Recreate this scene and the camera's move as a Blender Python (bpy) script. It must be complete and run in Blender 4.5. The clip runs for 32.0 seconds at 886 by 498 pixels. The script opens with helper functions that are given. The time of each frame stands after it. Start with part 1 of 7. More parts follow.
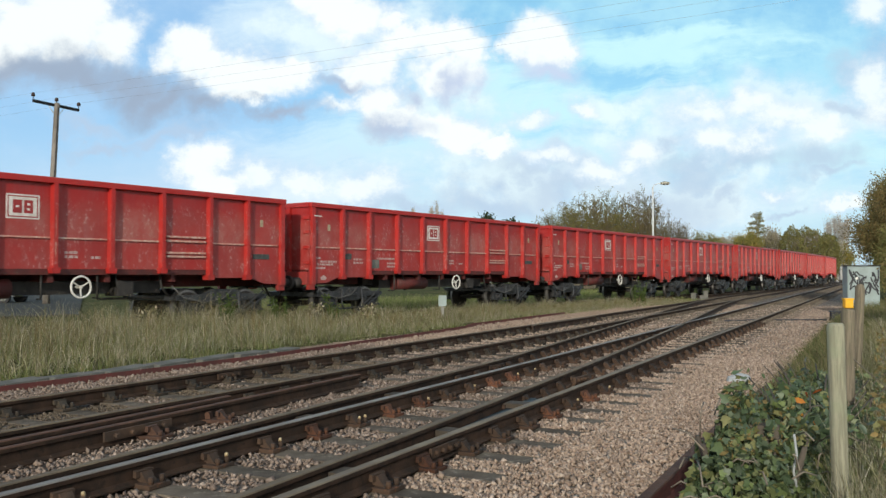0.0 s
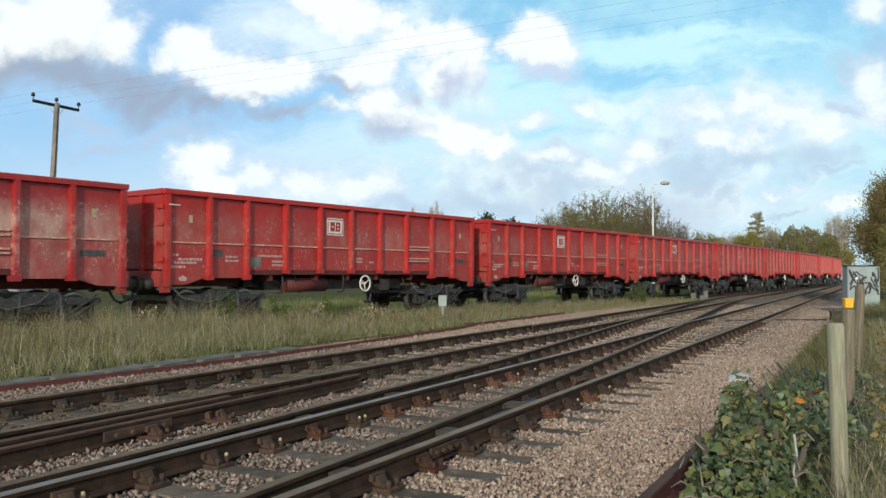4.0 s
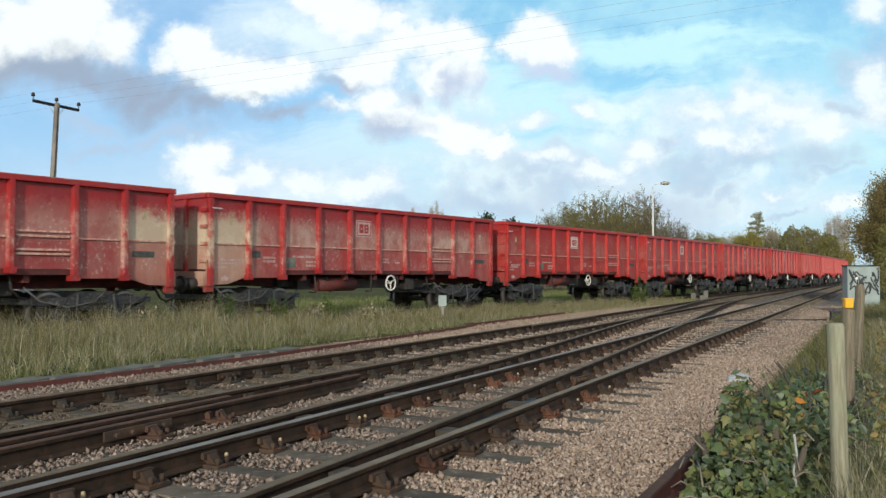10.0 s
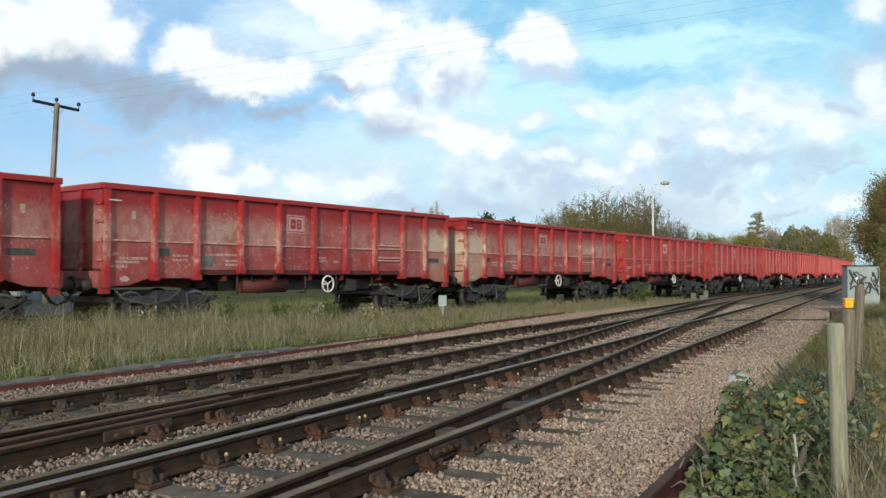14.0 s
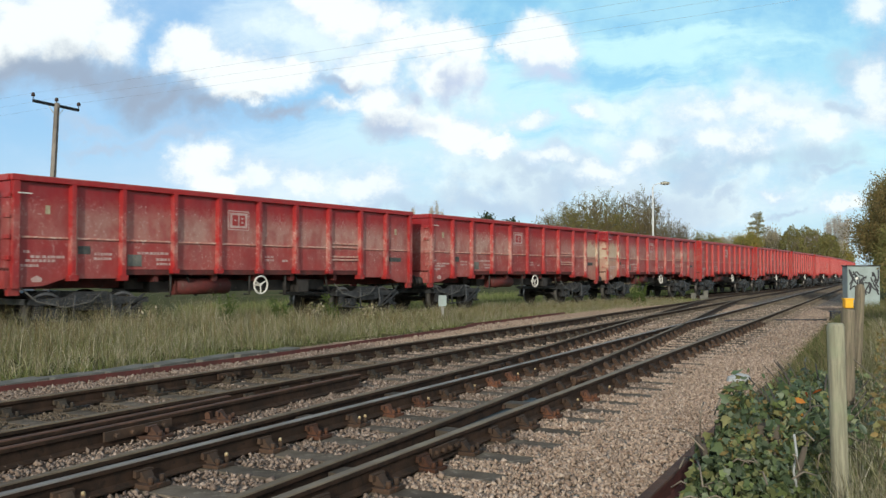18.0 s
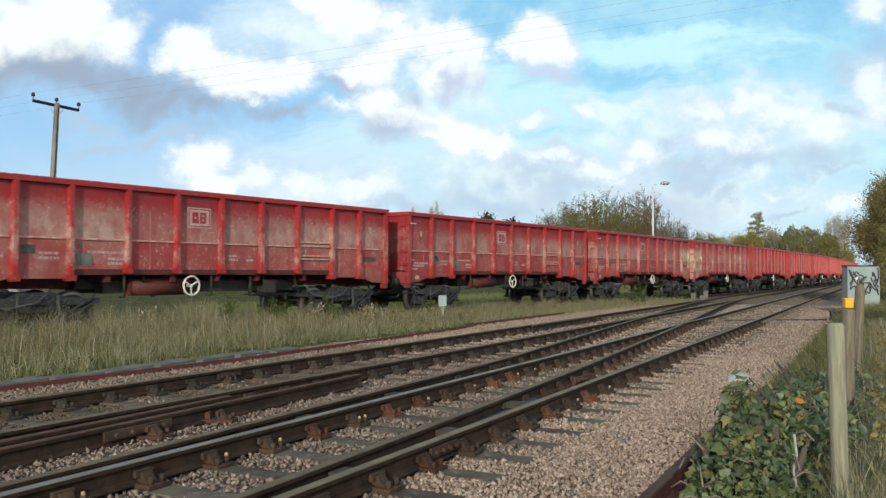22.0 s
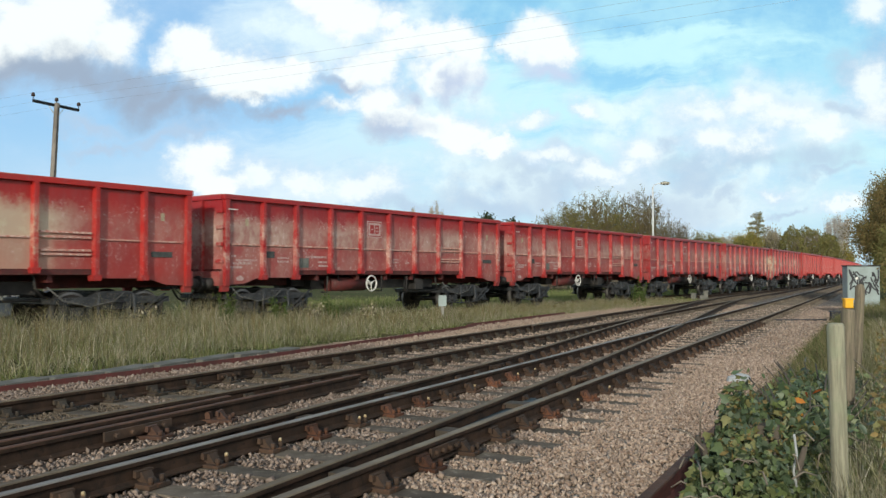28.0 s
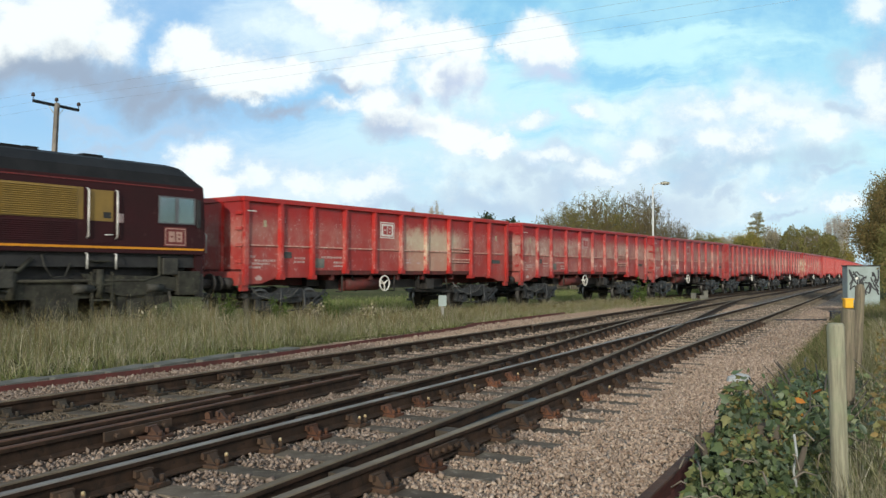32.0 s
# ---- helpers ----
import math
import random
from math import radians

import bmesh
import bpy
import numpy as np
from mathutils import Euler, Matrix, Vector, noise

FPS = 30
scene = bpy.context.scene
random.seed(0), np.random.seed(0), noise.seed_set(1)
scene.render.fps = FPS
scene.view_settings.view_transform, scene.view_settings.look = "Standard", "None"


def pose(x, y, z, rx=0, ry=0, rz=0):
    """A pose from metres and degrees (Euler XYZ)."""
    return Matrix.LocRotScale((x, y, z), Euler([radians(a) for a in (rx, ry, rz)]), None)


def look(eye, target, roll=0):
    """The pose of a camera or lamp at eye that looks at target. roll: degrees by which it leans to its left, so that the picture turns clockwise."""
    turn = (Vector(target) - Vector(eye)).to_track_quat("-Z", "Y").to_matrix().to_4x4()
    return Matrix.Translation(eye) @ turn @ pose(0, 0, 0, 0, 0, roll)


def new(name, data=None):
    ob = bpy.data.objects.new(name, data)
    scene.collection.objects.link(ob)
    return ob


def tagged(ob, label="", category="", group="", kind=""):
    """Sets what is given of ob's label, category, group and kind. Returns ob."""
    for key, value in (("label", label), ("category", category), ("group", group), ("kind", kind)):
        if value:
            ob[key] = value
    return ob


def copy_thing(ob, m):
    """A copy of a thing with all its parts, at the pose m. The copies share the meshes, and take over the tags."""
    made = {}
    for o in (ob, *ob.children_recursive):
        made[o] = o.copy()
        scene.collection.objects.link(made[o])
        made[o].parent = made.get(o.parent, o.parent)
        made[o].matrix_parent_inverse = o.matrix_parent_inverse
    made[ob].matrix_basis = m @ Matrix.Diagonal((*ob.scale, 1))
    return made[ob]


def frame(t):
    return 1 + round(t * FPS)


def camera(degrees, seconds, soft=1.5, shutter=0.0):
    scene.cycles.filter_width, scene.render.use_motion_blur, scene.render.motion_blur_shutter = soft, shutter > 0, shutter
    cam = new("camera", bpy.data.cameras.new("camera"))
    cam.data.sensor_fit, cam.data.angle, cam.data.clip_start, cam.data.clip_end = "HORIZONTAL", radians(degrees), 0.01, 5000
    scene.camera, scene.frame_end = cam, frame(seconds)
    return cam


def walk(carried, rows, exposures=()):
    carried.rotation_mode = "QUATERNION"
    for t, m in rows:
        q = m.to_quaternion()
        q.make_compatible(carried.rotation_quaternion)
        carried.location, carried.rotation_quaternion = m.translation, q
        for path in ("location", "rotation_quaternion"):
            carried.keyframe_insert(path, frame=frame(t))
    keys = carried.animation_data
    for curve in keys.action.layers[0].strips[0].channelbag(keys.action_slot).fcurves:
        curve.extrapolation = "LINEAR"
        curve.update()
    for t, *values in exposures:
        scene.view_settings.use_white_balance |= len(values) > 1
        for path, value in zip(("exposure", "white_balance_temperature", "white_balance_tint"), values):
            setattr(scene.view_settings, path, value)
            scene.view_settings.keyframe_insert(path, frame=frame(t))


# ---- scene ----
# Plan, in metres: the running lines lie along +y, rail heads at z = 0.
# track 1 at x = -3.87, track 2 at x = -7.2, the siding comes in at a slant
# from x = -17 and joins the main line far off.  The camera stands at x = y = 0.
LENS = 55.2
EYE = (0.0, 0.0, 1.295)
AIM = (-0.4574, 0.8893, 0.0296)
cam = camera(LENS, 32.0, soft=1.4, shutter=0.4)
SHOT = look(EYE, (EYE[0] + AIM[0], EYE[1] + AIM[1], EYE[2] + AIM[2]))
walk(cam, [(0.0, SHOT), (32.0, SHOT)], [(0.0, 0.02, 6500, 7), (32.0, 0.02, 6500, 6)])

# ---- world and sun ----
SUN_TO = Vector((0.255, -0.965, 0.31)).normalized()
SUN_POWER = 3.1
scene.view_settings.exposure = 0.0


class Nodes:
    """Short hand for building a node tree."""

    def __init__(self, tree):
        self.tree = tree
        tree.nodes.clear()

    def add(self, kind, **values):
        n = self.tree.nodes.new(kind)
        ins = values.pop("ins", {})
        for k, v in values.items():
            setattr(n, k, v)
        for k, v in ins.items():
            if isinstance(v, bpy.types.NodeSocket):
                self.tree.links.new(v, n.inputs[k])
            else:
                n.inputs[k].default_value = v
        return n

    def math(self, op, a, b=0.0, c=0.0, clamp=False):
        return self.add("ShaderNodeMath", operation=op, use_clamp=clamp, ins={0: a, 1: b, 2: c}).outputs[0]

    def vec(self, op, a, b=(0, 0, 0), c=(0, 0, 0)):
        n = self.add("ShaderNodeVectorMath", operation=op, ins={0: a, 1: b, 2: c})
        return n.outputs["Value"] if op in ("LENGTH", "DOT_PRODUCT", "DISTANCE") else n.outputs[0]

    def noise(self, v, scale, detail=4.0, rough=0.55, distort=0.0, color=False):
        n = self.add("ShaderNodeTexNoise", ins={"Vector": v, "Scale": scale, "Detail": detail, "Roughness": rough, "Distortion": distort})
        return n.outputs["Color" if color else "Fac"]

    def ramp(self, x, lo, hi, a=0.0, b=1.0):
        return self.add("ShaderNodeMapRange", interpolation_type="SMOOTHSTEP", ins={0: x, 1: lo, 2: hi, 3: a, 4: b}).outputs[0]

    def mix(self, fac, a, b, blend="MIX"):
        n = self.add("ShaderNodeMix", data_type="RGBA", blend_type=blend, ins={0: fac})
        for k, v in ((6, a), (7, b)):
            if isinstance(v, bpy.types.NodeSocket):
                self.tree.links.new(v, n.inputs[k])
            else:
                n.inputs[k].default_value = (*v, 1.0)
        return n.outputs[2]


def cloud_field(n, p, blobs, join=0.12):
    """Greatest of many soft ovals; each is (u, v, half width, half height) in 1/1500 of the chart."""
    best = None
    for u, v, a, b in blobs:
        q = n.vec("MULTIPLY_ADD", p, (1500 / a, 1500 / b, 0), (-u / a, -v / b, 0))
        d = n.math("SUBTRACT", 1.0, n.vec("LENGTH", q))
        best = d if best is None else n.add("ShaderNodeMath", operation="SMOOTH_MAX", ins={0: best, 1: d, 2: join}).outputs[0]
    return best


# cumulus heads, soft low heads, grey undersides, grey bands and the thin high veils, as ovals on the chart
HEADS = [(-694, 401, 158, 82), (-764, 371, 120, 66), (-592, 376, 62, 58), (-640, 440, 74, 50), (-454, 364, 66, 46), (-484, 342, 40, 34), (-424, 334, 70, 40),
         (-374, 314, 90, 46), (-309, 303, 92, 48), (-344, 276, 80, 28), (-264, 318, 48, 34), (-434, 150, 62, 50), (-399, 116, 56, 32)]
TOWER = [(-146, 418, 74, 52), (-94, 396, 34, 26), (-190, 436, 80, 36), (-79, 358, 54, 34), (-22, 356, 52, 44), (31, 362, 54, 40), (8, 314, 66, 50), (-140, 314, 64, 46),
         (-118, 258, 54, 44), (-82, 234, 42, 28), (36, 196, 78, 42), (-14, 212, 64, 38), (86, 180, 50, 24), (171, 376, 78, 54), (129, 364, 46, 36), (208, 354, 46, 36)]
HEADS_LOW = [(-329, 128, 62, 36), (-249, 120, 60, 30), (-124, 110, 72, 30), (-194, 251, 36, 18), (344, 176, 48, 34), (331, 148, 52, 26), (456, 234, 70, 40), (526, 250, 66, 32),
             (606, 230, 88, 34), (666, 214, 60, 28), (476, 190, 80, 32), (560, 194, 70, 28), (276, 134, 74, 24), (591, 97, 34, 14), (706, 76, 48, 16), (760, 430, 60, 36), (762, 288, 48, 70),
             (246, 246, 36, 18), (156, 226, 50, 18), (190, 160, 60, 20)]
UNDERS = [(-690, 312, 240, 44), (-764, 322, 140, 40), (-560, 304, 110, 40), (-515, 284, 90, 42), (-462, 260, 104, 42), (-396, 238, 90, 34), (-284, 230, 60, 20), (178, 322, 72, 32),
          (-92, 206, 86, 34), (28, 288, 26, 34), (-60, 274, 30, 28), (-190, 290, 50, 20)]
GREYS = [(-634, 226, 90, 16), (-604, 190, 80, 12), (-480, 200, 90, 14), (76, 92, 130, 34), (176, 140, 96, 22), (216, 106, 100, 28), (386, 96, 124, 36), (446, 140, 96, 26),
         (546, 150, 100, 26), (666, 146, 74, 30), (396, 176, 36, 16), (746, 361, 48, 46), (726, 251, 36, 16), (-84, 80, 140, 20), (696, 120, 50, 14), (611, 70, 16, 9), (500, 106, 50, 14)]
BANKS = [(480, 195, 320, 70), (140, 125, 280, 66), (620, 240, 220, 62), (330, 250, 180, 44), (-250, 110, 210, 50), (400, 100, 400, 54), (-30, 250, 150, 90), (-190, 380, 230, 90)]
VEILS = [(350, 350, 240, 44), (270, 250, 380, 60), (80, 265, 180, 90), (420, 372, 220, 24), (-85, 170, 300, 70), (310, 165, 300, 60), (-280, 400, 150, 60), (680, 170, 220, 60), (470, 85, 420, 56), (-170, 85, 320, 56)]


def build_world():
    world = bpy.data.worlds.new("sky")
    scene.world = world
    world.use_nodes = True
    n = Nodes(world.node_tree)
    way = n.add("ShaderNodeTexCoord").outputs["Generated"]
    sky = n.add("ShaderNodeTexSky", sky_type="NISHITA", sun_disc=False, sun_elevation=math.asin(SUN_TO.z),
                sun_rotation=math.atan2(SUN_TO.x, SUN_TO.y), air_density=1.0, dust_density=0.6, ozone_density=1.5)
    blue = n.vec("MULTIPLY", sky.outputs[0], (0.115, 0.125, 0.135))
    # flat sky chart: u to the right and v up, seen towards the train
    f = Vector(AIM).normalized()
    r = f.cross(Vector((0, 0, 1))).normalized()
    up = r.cross(f)
    ahead = n.vec("DOT_PRODUCT", way, tuple(f))
    front = n.ramp(ahead, 0.35, 0.6)
    deep = n.math("MAXIMUM", ahead, 0.3)
    u = n.math("DIVIDE", n.vec("DOT_PRODUCT", way, tuple(r)), deep)
    v = n.math("DIVIDE", n.vec("DOT_PRODUCT", way, tuple(up)), deep)
    chart = n.add("ShaderNodeCombineXYZ", ins={0: u, 1: v}).outputs[0]
    w1 = n.vec("SUBTRACT", n.noise(chart, 9.0, 3.0, 0.55, color=True), (0.5, 0.5, 0.5))
    w2 = n.vec("SUBTRACT", n.noise(chart, 38.0, 6.0, 0.68, color=True), (0.5, 0.5, 0.5))
    bent = n.vec("MULTIPLY_ADD", w2, (0.040, 0.034, 0.0), n.vec("MULTIPLY_ADD", w1, (0.060, 0.050, 0.0), chart))
    loose = n.vec("MULTIPLY_ADD", w1, (0.12, 0.09, 0.0), bent)
    puff = n.noise(n.vec("MULTIPLY", chart, (1.0, 1.3, 1.0)), 19.0, 7.0, 0.62)
    soft = n.noise(n.vec("MULTIPLY", chart, (1.0, 1.6, 1.0)), 5.0, 6.0, 0.6)
    streak = n.noise(n.vec("MULTIPLY", n.vec("ADD", n.add("ShaderNodeVectorRotate", rotation_type="Z_AXIS", ins={"Vector": chart, "Angle": -0.12}).outputs[0], n.vec("MULTIPLY", w1, (0.1, 0.05, 0.0))), (1.6, 9.0, 1.0)), 4.6, 7.0, 0.64, 0.3)
    billow = n.math("MULTIPLY_ADD", puff, 1.3, -0.65)
    drift = n.math("MULTIPLY_ADD", soft, 1.4, -0.7)
    dense = n.math("ADD", n.add("ShaderNodeMath", operation="MAXIMUM", ins={0: cloud_field(n, bent, HEADS, 0.08), 1: cloud_field(n, bent, TOWER, 0.08)}).outputs[0], n.math("MULTIPLY", billow, 0.55))
    head = n.ramp(dense, -0.20, 0.42)
    lit = n.ramp(n.math("ADD", dense, n.math("MULTIPLY", billow, 1.1)), -0.10, 0.55)
    dense2 = n.math("ADD", cloud_field(n, bent, HEADS_LOW), n.math("ADD", n.math("MULTIPLY", billow, 0.9), n.math("MULTIPLY", drift, 0.4)))
    head2 = n.math("MULTIPLY", n.ramp(dense2, -0.35, 0.65), 0.92)
    bankf = n.math("ADD", cloud_field(n, loose, BANKS), n.math("ADD", billow, n.math("MULTIPLY", drift, 0.7)))
    bank = n.math("MULTIPLY", n.ramp(bankf, -0.35, 0.8), 0.80)
    under = n.ramp(n.math("ADD", cloud_field(n, loose, UNDERS), n.math("ADD", n.math("MULTIPLY", drift, 0.6), n.math("MULTIPLY", billow, 0.4))), -0.3, 1.0)
    grey = n.ramp(n.math("ADD", cloud_field(n, loose, GREYS), n.math("ADD", n.math("MULTIPLY", drift, 0.8), n.math("MULTIPLY", billow, 0.6))), -0.5, 0.85)
    veilf = n.math("ADD", cloud_field(n, bent, VEILS), n.math("ADD", n.math("MULTIPLY_ADD", streak, 2.2, -1.1), n.math("MULTIPLY", drift, 0.5)))
    veil = n.ramp(veilf, -0.25, 0.75)
    haze = n.ramp(n.math("ADD", soft, n.math("MULTIPLY_ADD", puff, 0.5, -0.25)), 0.36, 0.62)
    # broken cloud over the rest of the sky
    tall = n.math("ADD", n.math("ABSOLUTE", n.vec("DOT_PRODUCT", way, (0, 0, 1))), 0.2)
    flat = n.vec("DIVIDE", way, n.add("ShaderNodeCombineXYZ", ins={0: tall, 1: tall, 2: 1.0}).outputs[0])
    wide = n.ramp(n.noise(flat, 1.3, 5.0, 0.6), 0.42, 0.60)
    back = n.math("MULTIPLY", wide, n.math("SUBTRACT", 1.0, front))
    low = n.ramp(v, 0.16, 0.02)
    east = n.ramp(u, -0.30, 0.12)
    col = n.mix(n.math("MULTIPLY", front, 0.6), blue, n.mix(east, (0.36, 0.64, 1.0), (0.31, 0.72, 1.0)))
    col = n.mix(n.math("MULTIPLY", haze, n.math("MULTIPLY", front, n.math("MULTIPLY_ADD", east, 0.25, 0.25))), col, n.mix(east, (0.60, 0.78, 1.0), (0.58, 0.92, 1.02)))
    col = n.mix(n.math("MULTIPLY", veil, n.math("MULTIPLY", front, 0.85)), col, n.mix(east, (0.68, 0.86, 1.02), (0.66, 0.98, 1.03)))
    col = n.mix(n.math("MULTIPLY", low, n.math("MULTIPLY", front, n.math("MULTIPLY_ADD", soft, 0.7, 0.2))), col, (0.66, 0.77, 0.92))
    patchy = n.ramp(n.math("ADD", bankf, n.math("MULTIPLY", billow, 1.2)), -0.1, 0.9)
    col = n.mix(n.math("MULTIPLY", bank, front), col, n.mix(patchy, (0.64, 0.79, 0.97), (0.88, 1.0, 1.04)))
    col = n.mix(n.math("MULTIPLY", grey, n.math("MULTIPLY", front, 0.70)), col, (0.50, 0.62, 0.80))
    lit2 = n.ramp(n.math("ADD", dense2, n.math("MULTIPLY", billow, 1.2)), 0.0, 0.85)
    col = n.mix(n.math("MULTIPLY", head2, front), col, n.mix(lit2, (0.68, 0.82, 0.98), (0.95, 1.01, 1.03)))
    col = n.mix(n.math("MULTIPLY", head, n.math("MULTIPLY", front, 0.97)), col, n.mix(lit, (0.72, 0.84, 0.98), (0.99, 1.03, 1.04)))
    col = n.mix(n.math("MULTIPLY", under, n.math("MULTIPLY", front, 0.95)), col, n.mix(east, (0.36, 0.44, 0.58), (0.62, 0.71, 0.91)))
    col = n.mix(back, col, (1.25, 1.28, 1.32))
    bg = n.add("ShaderNodeBackground", ins={"Color": col, "Strength": 1.0})
    n.add("ShaderNodeOutputWorld", ins={"Surface": bg.outputs[0]})


build_world()
sun_data = bpy.data.lights.new("sun", "SUN")
sun_data.energy, sun_data.angle, sun_data.color = SUN_POWER, radians(1.2), (1.0, 0.93, 0.82)
sun = new("sun", sun_data)
sun.matrix_world = look((0, 0, 30), Vector((0, 0, 30)) - SUN_TO)


# ---- materials ----
def material(name):
    m = bpy.data.materials.new(name)
    m.use_nodes = True
    return m, Nodes(m.node_tree)


def finish(n, col, rough, metal=0.0, bump=None, strength=0.3, dist=0.01, spec=0.5, through_light=0.0):
    ins = {"Base Color": col, "Roughness": rough, "Metallic": metal, "Specular IOR Level": spec}
    b = n.add("ShaderNodeBsdfPrincipled")
    for k, v in ins.items():
        if isinstance(v, bpy.types.NodeSocket):
            n.tree.links.new(v, b.inputs[k])
        elif k == "Base Color":
            b.inputs[k].default_value = (*v, 1)
        else:
            b.inputs[k].default_value = v
    if bump is not None:
        bm = n.add("ShaderNodeBump", ins={"Height": bump, "Strength": strength, "Distance": dist})
        n.tree.links.new(bm.outputs[0], b.inputs["Normal"])
    last = b.outputs[0]
    if through_light:
        t = n.add("ShaderNodeBsdfTranslucent", ins={"Color": col if isinstance(col, bpy.types.NodeSocket) else (*col, 1)})
        last = n.add("ShaderNodeMixShader", ins={0: through_light, 1: last, 2: t.outputs[0]}).outputs[0]
    n.add("ShaderNodeOutputMaterial", ins={"Surface": last})


def surface(name, c1, c2, scale=3.0, fine=40.0, rough=0.7, metal=0.0, strength=0.3, c3=None, amount3=0.6, through_light=0.0, spec=0.4, rand=0.0, dist=0.01):
    """A worn surface: two tones in patches, a fine grain, an optional third tone in stains."""
    m, n = material(name)
    co = n.add("ShaderNodeTexCoord").outputs["Object"]
    big = n.noise(co, scale, 5.0, 0.6)
    grain = n.noise(co, fine, 4.0, 0.6)
    col = n.mix(n.ramp(big, 0.35, 0.65), c1, c2)
    if c3 is not None:
        col = n.mix(n.math("MULTIPLY", n.ramp(n.noise(co, scale * 2.7, 6.0, 0.65), amount3, amount3 + 0.12), 0.85), col, c3)
    tone = n.math("MULTIPLY_ADD", grain, 0.5, 0.75)
    if rand:
        tone = n.math("MULTIPLY", tone, n.math("MULTIPLY_ADD", n.add("ShaderNodeObjectInfo").outputs["Random"], rand, 1 - rand / 2))
    col = n.mix(1.0, col, n.add("ShaderNodeCombineXYZ", ins={0: tone, 1: tone, 2: tone}).outputs[0], "MULTIPLY")
    finish(n, col, n.math("MULTIPLY_ADD", grain, 0.25, rough - 0.12), metal, grain, strength, dist, spec, through_light)
    return m


def wood(name, c1, c2, c3, grain=1.0):
    """Weathered timber: long grain along z, cracks and a green-grey bloom."""
    m, n = material(name)
    co = n.add("ShaderNodeTexCoord").outputs["Object"]
    long = n.vec("MULTIPLY", co, (grain, grain, 0.07 * grain))
    fibre = n.noise(long, 55.0, 5.0, 0.7)
    crack = n.noise(long, 16.0, 3.0, 0.6, 0.4)
    patch = n.noise(co, 4.0, 4.0, 0.6)
    col = n.mix(n.ramp(fibre, 0.35, 0.65), c1, c2)
    col = n.mix(n.math("MULTIPLY", n.ramp(patch, 0.48, 0.68), 0.6), col, c3)
    col = n.mix(n.math("MULTIPLY", n.ramp(crack, 0.66, 0.72), 0.8), col, (0.045, 0.035, 0.025))
    finish(n, col, 0.88, 0, n.math("SUBTRACT", fibre, n.ramp(crack, 0.62, 0.72)), 0.6, 0.008, 0.25)
    return m


def island_surface(name, tones, rough=0.85, through_light=0.0, spec=0.3, grain_scale=60.0, low=None):
    """For many small joined pieces: each takes its own tone."""
    m, n = material(name)
    rnd = n.add("ShaderNodeNewGeometry").outputs["Random Per Island"]
    r = n.add("ShaderNodeValToRGB", ins={0: rnd})
    cr = r.color_ramp
    while len(cr.elements) < len(tones):
        cr.elements.new(0.5)
    for i, c in enumerate(tones):
        cr.elements[i].position = i / (len(tones) - 1)
        cr.elements[i].color = (*c, 1)
    co = n.add("ShaderNodeTexCoord").outputs["Object"]
    g = n.noise(co, grain_scale, 3.0, 0.6)
    big = n.noise(co, 0.8, 3.0, 0.6)
    tone = n.math("MULTIPLY", n.math("MULTIPLY_ADD", g, 0.5, 0.75), n.math("MULTIPLY_ADD", big, 0.5, 0.75))
    col = n.mix(1.0, r.outputs[0], n.add("ShaderNodeCombineXYZ", ins={0: tone, 1: tone, 2: tone}).outputs[0], "MULTIPLY")
    finish(n, col, rough, 0.0, g, 0.2, 0.005, spec, through_light)
    return m


